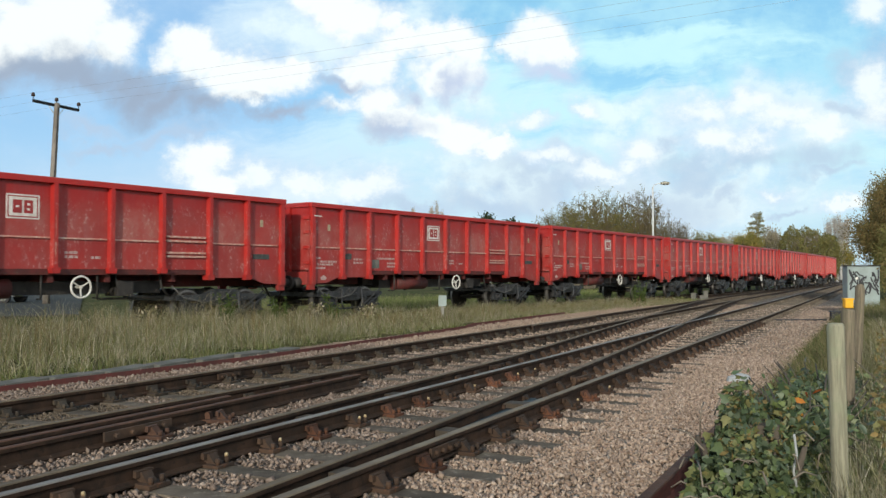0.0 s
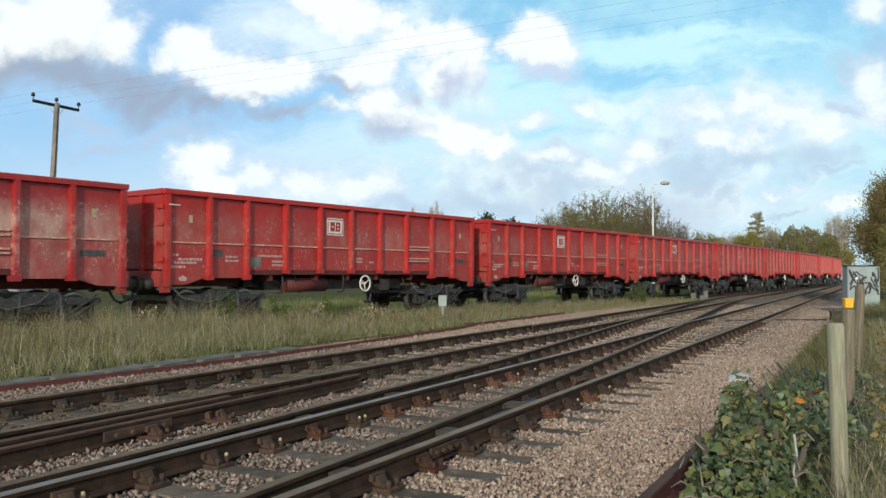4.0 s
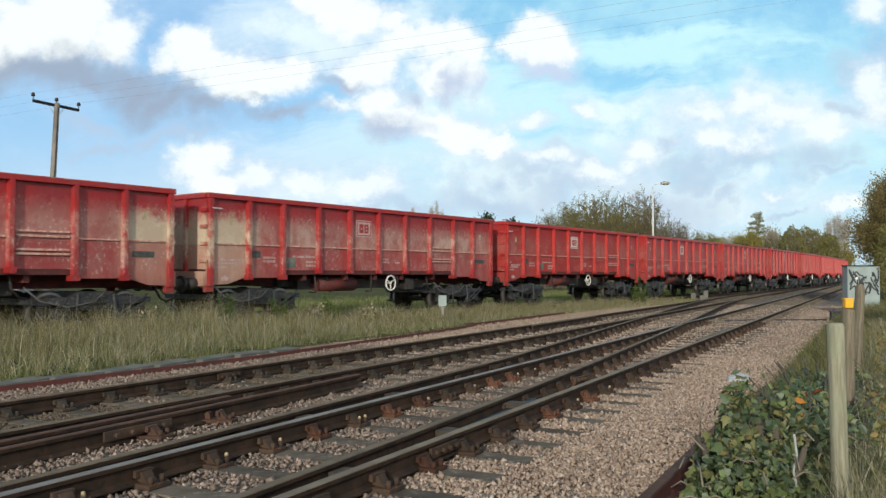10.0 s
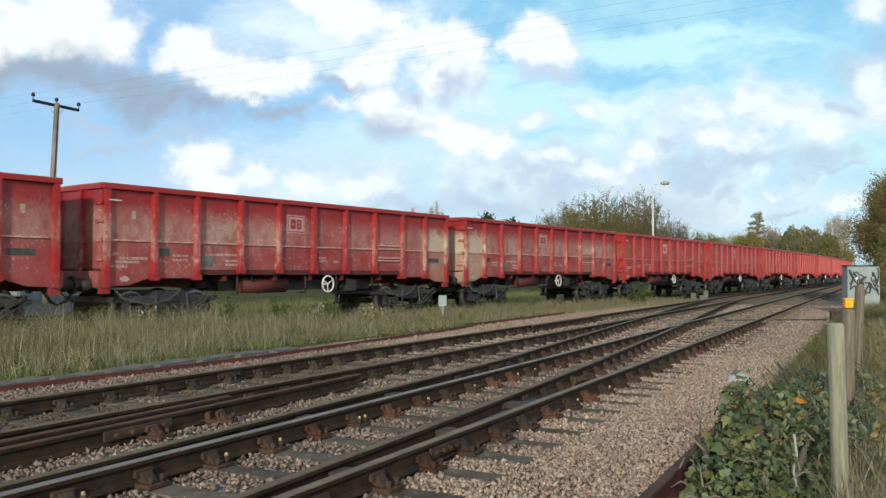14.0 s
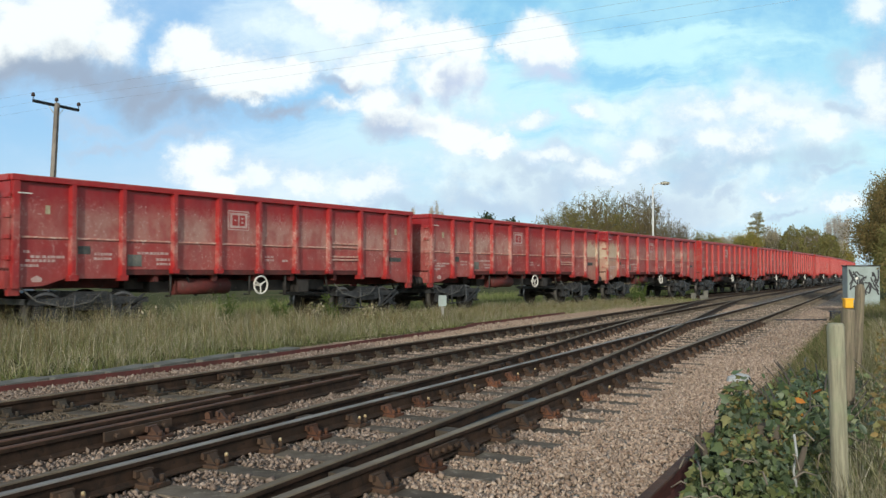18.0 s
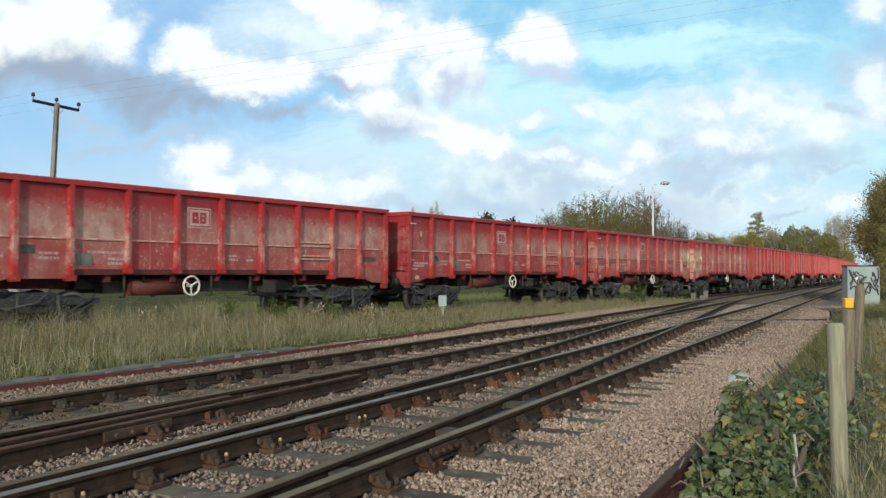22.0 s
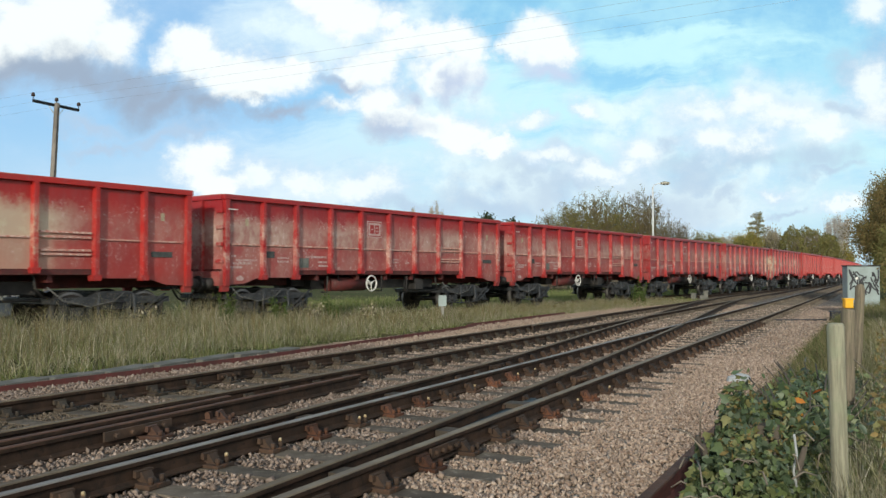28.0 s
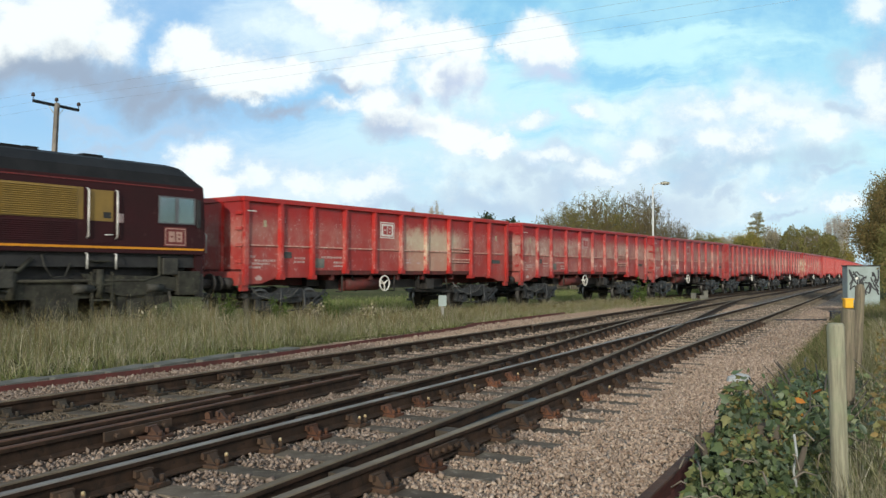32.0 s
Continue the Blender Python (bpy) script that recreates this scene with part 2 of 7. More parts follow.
def wagon_paint(name, dust, patch_y, patch_w, seed, clean=1.0):
    """Red wagon paint with mineral dust from loading: each bay has its own share, above the mid rail more than below."""
    m, n = material(name)
    co = n.add("ShaderNodeTexCoord").outputs["Object"]
    at = n.vec("ADD", co, (seed * 3.7, seed * 5.3, 0.0))
    xyz = n.add("ShaderNodeSeparateXYZ", ins={0: co})
    y, z = xyz.outputs[1], xyz.outputs[2]
    big = n.noise(at, 0.9, 4.0, 0.6)
    cloud = n.noise(n.vec("MULTIPLY", at, (1.0, 1.0, 0.7)), 2.6, 6.0, 0.62)
    chips = n.noise(at, 6.5, 7.0, 0.75)
    runs = n.noise(n.vec("MULTIPLY", at, (6.0, 6.0, 0.7)), 1.5, 4.0, 0.6)
    bay = n.add("ShaderNodeTexWhiteNoise", noise_dimensions="1D", ins={"W": n.math("ADD", n.math("FLOOR", n.math("DIVIDE", y, 1.3)), seed * 17.3)}).outputs[0]
    light, deep = ((0.300, 0.0145, 0.017), (0.232, 0.016, 0.020)) if clean == 1 else ((0.325, 0.016, 0.016), (0.27, 0.017, 0.019))
    if seed in (1, 5):
        light, deep = ((0.335, 0.0165, 0.014), (0.275, 0.018, 0.017)) if clean == 1 else ((0.385, 0.0175, 0.014), (0.335, 0.019, 0.016))
    red = n.mix(n.ramp(big, 0.35, 0.68), light, deep)
    red = n.mix(n.math("MULTIPLY", n.ramp(n.math("MULTIPLY_ADD", runs, 0.4, n.math("MULTIPLY", cloud, 0.6)), 0.45, 0.65), 0.38 * clean), red, (0.24, 0.058, 0.060))
    zone = n.ramp(n.math("ABSOLUTE", n.math("SUBTRACT", y, patch_y)), patch_w, patch_w * 0.4)
    rim = n.math("ADD", z, n.math("ADD", n.math("MULTIPLY_ADD", chips, 0.7, -0.35), n.math("MULTIPLY_ADD", cloud, 0.9, -0.45)))
    upper = n.ramp(rim, 2.96, 2.44)
    lower = n.math("MAXIMUM", n.ramp(z, 1.96, 2.06, 0.38, 1.0), n.math("MULTIPLY", zone, 0.2 if seed == 2 else 0.62))
    share = n.math("ADD", n.math("MULTIPLY", n.math("MULTIPLY_ADD", bay, 0.8, 0.45), dust), n.math("MULTIPLY", zone, 0.85), clamp=True)
    film = n.math("MULTIPLY", n.math("MULTIPLY", n.math("MULTIPLY", upper, lower), share), n.math("MAXIMUM", n.ramp(n.math("MULTIPLY_ADD", chips, 0.4, n.math("MULTIPLY", cloud, 0.6)), 0.32, 0.56, 0.45, 1.0), n.math("MULTIPLY", zone, 0.85)))
    if clean < 1:
        # ribs stand proud and are rubbed and dusted along their middle
        rub = n.math("MULTIPLY", n.math("MULTIPLY", n.ramp(z, 2.85, 2.3), n.ramp(z, 1.35, 1.8)), n.ramp(n.math("MULTIPLY_ADD", chips, 0.5, n.math("MULTIPLY", cloud, 0.5)), 0.40, 0.60))
        film = n.math("MULTIPLY", rub, n.math("MAXIMUM", n.math("MULTIPLY", share, clean), n.math("MULTIPLY", zone, 0.8)))
    crest = n.math("MULTIPLY", n.ramp(z, TOP - 0.03, TOP - 0.005), n.math("MULTIPLY", n.ramp(chips, 0.40, 0.58), min(0.7, dust * 1.3)))
    film = n.math("MAXIMUM", film, crest)
    tan = n.mix(n.ramp(cloud, 0.38, 0.62), (0.41, 0.325, 0.265), (0.53, 0.44, 0.355))
    tan = n.mix(zone, tan, (0.51, 0.435, 0.315))
    col = n.mix(n.math("MULTIPLY", film, 0.94), red, tan)
    # knocks and flakes, most of all where the dust thins out
    spots = n.noise(n.vec("MULTIPLY", at, (1.0, 1.0, 0.6)), 17.0, 6.0, 0.70)
    hit = n.math("MULTIPLY", n.ramp(z, 2.98, 2.72), n.ramp(z, 1.2, 1.5, 0.4, 1.0))
    flecks = n.math("MULTIPLY", n.ramp(spots, 0.56, 0.62), n.math("MULTIPLY", hit, n.ramp(cloud, 0.42, 0.58)))
    col = n.mix(n.math("MULTIPLY", flecks, (0.22 + 0.5 * min(1.0, dust * 1.6)) * (0.5 + 0.5 * clean)), col, (0.56, 0.43, 0.39))
    grime = n.math("MULTIPLY", n.ramp(n.math("ADD", z, n.math("MULTIPLY", runs, 0.5)), 1.65, 1.2), 0.40)
    col = n.mix(grime, col, (0.15, 0.05, 0.04))
    finish(n, col, n.math("MULTIPLY_ADD", film, 0.3, 0.42), 0.0, n.math("ADD", chips, n.math("MULTIPLY", big, 2.0)), 0.12, 0.01, 0.4)
    return m


M = {}
M["rail_side"] = surface("rail_side", (0.027, 0.0175, 0.012), (0.052, 0.030, 0.019), 5, 60, 0.85, 0.0, 0.3, (0.022, 0.016, 0.012), 0.53, 0, 0.2)
M["rail_head"] = surface("rail_head", (0.215, 0.195, 0.170), (0.155, 0.132, 0.108), 2, 80, 0.6, 0.15, 0.05)
M["rail_worn"] = surface("rail_worn", (0.20, 0.160, 0.108), (0.14, 0.108, 0.074), 2, 80, 0.75, 0.1, 0.08)
M["rail_dull"] = surface("rail_dull", (0.15, 0.112, 0.068), (0.10, 0.074, 0.046), 3, 60, 0.8, 0.05, 0.2)
M["rust"] = surface("rust", (0.095, 0.046, 0.027), (0.060, 0.031, 0.020), 6, 70, 0.9, 0.0, 0.5, (0.18, 0.085, 0.04), 0.58)
M["red_rust"] = surface("red_rust", (0.125, 0.034, 0.028), (0.085, 0.030, 0.025), 4, 60, 0.9, 0.0, 0.3)
M["chair_iron"] = surface("chair_iron", (0.040, 0.027, 0.019), (0.068, 0.040, 0.025), 3, 60, 0.85, 0.0, 0.5, (0.14, 0.058, 0.026), 0.62, 0, 0.3, 0.7)
M["chair_rust"] = surface("chair_rust", (0.072, 0.034, 0.021), (0.115, 0.048, 0.026), 9, 60, 0.9, 0.0, 0.5, (0.045, 0.028, 0.019), 0.50, 0, 0.3, 0.9)
M["chair_dark"] = surface("chair_dark", (0.038, 0.031, 0.023), (0.058, 0.044, 0.031), 3, 60, 0.85, 0.0, 0.5, (0.085, 0.052, 0.030), 0.6, 0, 0.3, 0.6)
M["sleeper"] = surface("sleeper", (0.14, 0.115, 0.088), (0.088, 0.070, 0.053), 3, 35, 0.95, 0, 0.5, (0.21, 0.18, 0.14), 0.54, 0, 0.08, 0.5)
M["concrete"] = surface("concrete", (0.27, 0.26, 0.23), (0.18, 0.175, 0.155), 2, 50, 0.9, 0, 0.4, (0.10, 0.11, 0.075), 0.58)
M["tarmac"] = surface("tarmac", (0.062, 0.062, 0.056), (0.045, 0.046, 0.040), 0.6, 40, 0.95, 0, 0.3, (0.085, 0.085, 0.072), 0.56, 0, 0.1)
M["dirt"] = surface("dirt", (0.10, 0.083, 0.066), (0.065, 0.053, 0.042), 1.2, 45, 0.95, 0, 0.7, (0.10, 0.085, 0.065), 0.6, dist=0.03)
# near-black that stands for the shade between the switch rails
M["oily_steel"] = surface("oily_steel", (0.012, 0.012, 0.013), (0.020, 0.019, 0.018), 3, 50, 0.5, 0.1, 0.25)
M["steel_dark"] = surface("steel_dark", (0.024, 0.022, 0.021), (0.042, 0.037, 0.033), 3, 50, 0.7, 0.1, 0.25, (0.12, 0.10, 0.08), 0.6)
M["bogie"] = surface("bogie", (0.050, 0.052, 0.054), (0.020, 0.020, 0.021), 4, 40, 0.5, 0.15, 0.25, (0.17, 0.165, 0.15), 0.57)
M["tyre"] = surface("tyre", (0.22, 0.21, 0.20), (0.12, 0.11, 0.10), 4, 50, 0.4, 0.8, 0.1)
M["white_paint"] = surface("white_paint", (0.72, 0.70, 0.65), (0.55, 0.52, 0.47), 6, 50, 0.6)
M["under_red"] = surface("under_red", (0.115, 0.020, 0.017), (0.070, 0.020, 0.017), 3, 40, 0.7, 0, 0.2, (0.09, 0.05, 0.04), 0.56)
M["stencil"] = surface("stencil", (0.47, 0.36, 0.33), (0.40, 0.24, 0.22), 8, 50, 0.7)
# pale worn red; the light the bars catch is put into the colour too
M["worn_edge"] = surface("worn_edge", (0.46, 0.17, 0.13), (0.48, 0.27, 0.22), 5, 40, 0.6, 0, 0.1, (0.60, 0.48, 0.40), 0.5)
M["plate"] = surface("plate", (0.11, 0.115, 0.10), (0.17, 0.17, 0.145), 5, 40, 0.6)
M["plate_dark"] = surface("plate_dark", (0.045, 0.050, 0.047), (0.075, 0.078, 0.070), 8, 40, 0.6)
M["label"] = surface("label", (0.42, 0.37, 0.24), (0.30, 0.24, 0.16), 20, 60, 0.7)
M["logo_red"] = surface("logo_red", (0.33, 0.03, 0.03), (0.26, 0.035, 0.033), 6, 40, 0.6)
M["bolt_paint"] = surface("bolt_paint", (0.52, 0.43, 0.25), (0.22, 0.14, 0.07), 30, 60, 0.7)
M["inside"] = surface("inside", (0.12, 0.06, 0.045), (0.08, 0.05, 0.04), 2, 30, 0.85)


# ---- mesh helpers ----
def part(name, bm, mat, parent=None, label="", m=None):
    """Links a bmesh as one mesh object under a thing or a part."""
    me = bpy.data.meshes.new(name)
    bm.to_mesh(me)
    bm.free()
    for x in (mat if isinstance(mat, (list, tuple)) else [mat]):
        me.materials.append(x)
    ob = new(name, me)
    if parent is not None:
        ob.parent = parent
    if m is not None:
        ob.matrix_basis = m
    if label:
        tagged(ob, label)
    return ob


def again(ob, m, parent=None, name=None):
    """Another piece on the same mesh."""
    o = new(name or ob.name.split(".")[0], ob.data)
    o.parent = parent if parent is not None else ob.parent
    o.matrix_basis = m
    return o


def empty(name, m=None):
    ob = new(name)
    if m is not None:
        ob.matrix_basis = m
    return ob


def box(bm, x0, x1, y0, y1, z0, z1, mi=0, bevel=0.0):
    vs = [bm.verts.new(p) for p in ((x0, y0, z0), (x1, y0, z0), (x1, y1, z0), (x0, y1, z0), (x0, y0, z1), (x1, y0, z1), (x1, y1, z1), (x0, y1, z1))]
    fs = [bm.faces.new([vs[i] for i in q]) for q in ((3, 2, 1, 0), (4, 5, 6, 7), (0, 1, 5, 4), (1, 2, 6, 5), (2, 3, 7, 6), (3, 0, 4, 7))]
    for f in fs:
        f.material_index = mi
    if bevel:
        es = {e for f in fs for e in f.edges}
        r = bmesh.ops.bevel(bm, geom=list(es), offset=bevel, segments=2, affect="EDGES", profile=0.6)
        for f in r["faces"]:
            f.material_index = mi
    return bm


def tube(bm, a, b, r0, r1=None, n=10, mi=0, caps=True):
    a, b = Vector(a), Vector(b)
    r1 = r0 if r1 is None else r1
    d = (b - a).normalized()
    s = d.orthogonal().normalized()
    t = d.cross(s)
    rings = []
    for p, r in ((a, r0), (b, r1)):
        rings.append([bm.verts.new(p + (s * math.cos(k * math.tau / n) + t * math.sin(k * math.tau / n)) * r) for k in range(n)])
    for k in range(n):
        f = bm.faces.new((rings[0][k], rings[0][(k + 1) % n], rings[1][(k + 1) % n], rings[1][k]))
        f.smooth, f.material_index = True, mi
    if caps:
        bm.faces.new(rings[0][::-1]).material_index = mi
        bm.faces.new(rings[1]).material_index = mi
    return bm


def pipe(bm, pts, r, n=8, mi=0):
    """One bent round bar through the points."""
    pts = [Vector(p) for p in pts]
    rings = []
    side = (pts[1] - pts[0]).orthogonal().normalized()
    for i, p in enumerate(pts):
        d = (pts[min(i + 1, len(pts) - 1)] - pts[max(i - 1, 0)]).normalized()
        side = (side - d * side.dot(d)).normalized()
        t = d.cross(side)
        rings.append([bm.verts.new(p + (side * math.cos(k * math.tau / n) + t * math.sin(k * math.tau / n)) * r) for k in range(n)])
    for a, b in zip(rings, rings[1:]):
        for k in range(n):
            f = bm.faces.new((a[k], a[(k + 1) % n], b[(k + 1) % n], b[k]))
            f.smooth, f.material_index = True, mi
    bm.faces.new(rings[0][::-1]).material_index = mi
    bm.faces.new(rings[-1]).material_index = mi
    return bm


def slab(bm, outline, x0, x1, axis="x", mi=0):
    """A flat shape with thickness: outline in the two other axes, from x0 to x1 along axis."""
    def at(p, q):
        return {"x": (q, p[0], p[1]), "y": (p[0], q, p[1]), "z": (p[0], p[1], q)}[axis]
    a = [bm.verts.new(at(p, x0)) for p in outline]
    b = [bm.verts.new(at(p, x1)) for p in outline]
    k = len(outline)
    for i in range(k):
        bm.faces.new((a[i], a[(i + 1) % k], b[(i + 1) % k], b[i])).material_index = mi
    bm.faces.new(a[::-1]).material_index = mi
    bm.faces.new(b).material_index = mi
    bmesh.ops.recalc_face_normals(bm, faces=bm.faces[:])
    return bm


def ring(bm, c, r, w, axis="x", n=28, m=8):
    """A torus round c."""
    rows = []
    for i in range(n):
        a = i * math.tau / n
        row = []
        for j in range(m):
            b = j * math.tau / m
            q, h = r + w * math.cos(b), w * math.sin(b)
            p = (h, q * math.cos(a), q * math.sin(a)) if axis == "x" else (q * math.cos(a), q * math.sin(a), h)
            row.append(bm.verts.new(Vector(c) + Vector(p)))
        rows.append(row)
    for i in range(n):
        for j in range(m):
            f = bm.faces.new((rows[i][j], rows[(i + 1) % n][j], rows[(i + 1) % n][(j + 1) % m], rows[i][(j + 1) % m]))
            f.smooth = True
    bmesh.ops.recalc_face_normals(bm, faces=bm.faces[:])
    return bm


def B():
    return bmesh.new()


def raw(name, verts, faces, mat, parent=None, kind=""):
    """A mesh straight from arrays."""
    me = bpy.data.meshes.new(name)
    verts = np.asarray(verts, dtype=np.float32)
    faces = np.asarray(faces, dtype=np.int32)
    me.vertices.add(len(verts))
    me.vertices.foreach_set("co", verts.ravel())
    k = faces.shape[1]
    me.loops.add(faces.size)
    me.loops.foreach_set("vertex_index", faces.ravel())
    me.polygons.add(len(faces))
    me.polygons.foreach_set("loop_start", np.arange(0, faces.size, k, dtype=np.int32))
    me.update(calc_edges=True)
    me.materials.append(mat)
    ob = new(name, me)
    if parent is not None:
        ob.parent = parent
    if kind:
        tagged(ob, kind=kind)
    return ob


# ---- the lines ----
T1, T2 = -3.873, -7.20
GAUGE = 0.7525
SIDING_X, SIDING_Y, SLANT = -14.069, 26.74, 0.1493
BENDS = [(-1.26, SLANT), (97.7, 0.0248), (210.0, 0.0)]


def siding(s):
    """Place and heading (to the right of +y) on the siding, s metres past y = 26.74."""
    x, y = SIDING_X, SIDING_Y
    at, h = BENDS[0]
    d = min(s, at)
    x, y = x + d * math.sin(h), y + d * math.cos(h)
    for end, h1 in BENDS[1:]:
        if s <= at:
            return x, y, h
        k = min(s, end) - at
        hk = h + (h1 - h) * k / (end - at)
        mid = (h + hk) / 2
        x, y = x + k * math.sin(mid), y + k * math.cos(mid)
        at, h = end, hk
        if s <= end:
            return x, y, h
    return x, y + s - at, h


def crossing(y):
    """How far the crossover has moved over from track 1 towards track 2 at y."""
    def curve(d):
        return 0.089 * d * d / 30.0
    full = T1 - T2
    if y < -1.4:
        return 0.0
    if y < 13.6:
        return curve(y + 1.4)
    end = 13.6 + (full - 2 * curve(15)) / 0.089
    if y < end:
        return curve(15) + 0.089 * (y - 13.6)
    return full - curve(max(0.0, end + 15 - y))


def blade_gap(y, side):
    """How far a switch blade stands open beside its stock rail, on top of the crossover's own curve."""
    if side > 0:
        return 0.15 * max(0.0, min(1.0, (21.0 - y) / 12.0))
    return 0.13 * max(0.0, min(1.0, (12.0 - y) / 5.0))


RAIL = [(-0.070, -0.159), (0.070, -0.159), (0.070, -0.148), (0.014, -0.128), (0.010, -0.050), (0.034, -0.036), (0.036, -0.008), (0.030, 0.0), (-0.030, 0.0), (-0.036, -0.008), (-0.034, -0.036), (-0.010, -0.050), (-0.014, -0.128), (-0.070, -0.148)]


def sweep_rail(name, path, parent, head, label="", dz=0.0, lying=False):
    """A flat-bottomed rail along (x, y, heading) points; lying: tipped over on its side."""
    bm = B()
    rows = []
    for x, y, h in path:
        c, s = math.cos(h), math.sin(h)
        rows.append([bm.verts.new((x + p * c, y - p * s, q + dz)) for p, q in ([(-b - 0.08, a - 0.09) for a, b in RAIL] if lying else RAIL)])
    k = len(RAIL)
    for a, b in zip(rows, rows[1:]):
        for i in range(k):
            f = bm.faces.new((a[i], a[(i + 1) % k], b[(i + 1) % k], b[i]))
            f.material_index = 1 if i in (6, 7, 8) else 0
    bm.faces.new(rows[0])
    bm.faces.new(rows[-1][::-1])
    bmesh.ops.recalc_face_normals(bm, faces=bm.faces[:])
    return part(name, bm, [M["red_rust"] if head == "rust" else M["rail_side"], M["rail_head"] if head == "bright" else M["rail_worn"] if head == "worn" else M["rail_dull"] if head == "dull" else M["rust"]], parent, label)


# ---- ground ----
def ground_height(x, y):
    z = -0.24
    if x > -1.6:
        z += min(0.16, (x + 1.6) * 0.10)
    if x < -10.4:
        z += min(0.10, (-10.4 - x) * 0.06)
    if x < -16.5:
        z += min(0.06, (-16.5 - x) * 0.02)
    return z


def ballast_material():
    m, n = material("ballast_bed")
    co = n.add("ShaderNodeTexCoord").outputs["Object"]
    v = n.add("ShaderNodeTexVoronoi", feature="F1", ins={"Vector": co, "Scale": 24.0, "Randomness": 1.0})
    e = n.add("ShaderNodeTexVoronoi", feature="DISTANCE_TO_EDGE", ins={"Vector": co, "Scale": 24.0, "Randomness": 1.0})
    hue = n.add("ShaderNodeSeparateXYZ", ins={0: v.outputs["Color"]})
    stone = n.mix(hue.outputs[0], (0.17, 0.14, 0.11), (0.40, 0.345, 0.285))
    stone = n.mix(n.ramp(hue.outputs[1], 0.75, 0.85), stone, (0.30, 0.21, 0.16))
    big = n.noise(co, 0.55, 4.0, 0.6)
    stone = n.mix(n.math("MULTIPLY", n.ramp(big, 0.5, 0.7), 0.55), stone, (0.15, 0.12, 0.09))
    # oily brown between the rails
    x = n.add("ShaderNodeSeparateXYZ", ins={0: co}).outputs[0]
    four = n.math("MULTIPLY", n.ramp(n.math("ABSOLUTE", n.math("SUBTRACT", x, -6.5)), 4.0, 2.6), n.noise(co, 1.3, 4.0, 0.6))
    stone = n.mix(n.math("MULTIPLY", four, 1.0, clamp=True), stone, (0.15, 0.115, 0.085))
    col = n.mix(n.ramp(e.outputs[0], 0.0, 0.16), (0.12, 0.096, 0.077), stone)
    finish(n, col, 0.92, 0, n.math("ADD", n.ramp(e.outputs[0], 0.0, 0.35), n.math("MULTIPLY", hue.outputs[2], 0.8)), 0.9, 0.03, 0.25)
    return m


def turf_material():
    m, n = material("turf")
    co = n.add("ShaderNodeTexCoord").outputs["Object"]
    a = n.noise(co, 0.35, 5.0, 0.6)
    b = n.noise(co, 6.0, 5.0, 0.7)
    col = n.mix(n.ramp(a, 0.4, 0.62), (0.055, 0.068, 0.023), (0.098, 0.092, 0.043))
    col = n.mix(n.ramp(b, 0.45, 0.7), col, (0.075, 0.062, 0.036))
    finish(n, col, 1.0, 0, b, 0.8, 0.05, 0.02)
    return m


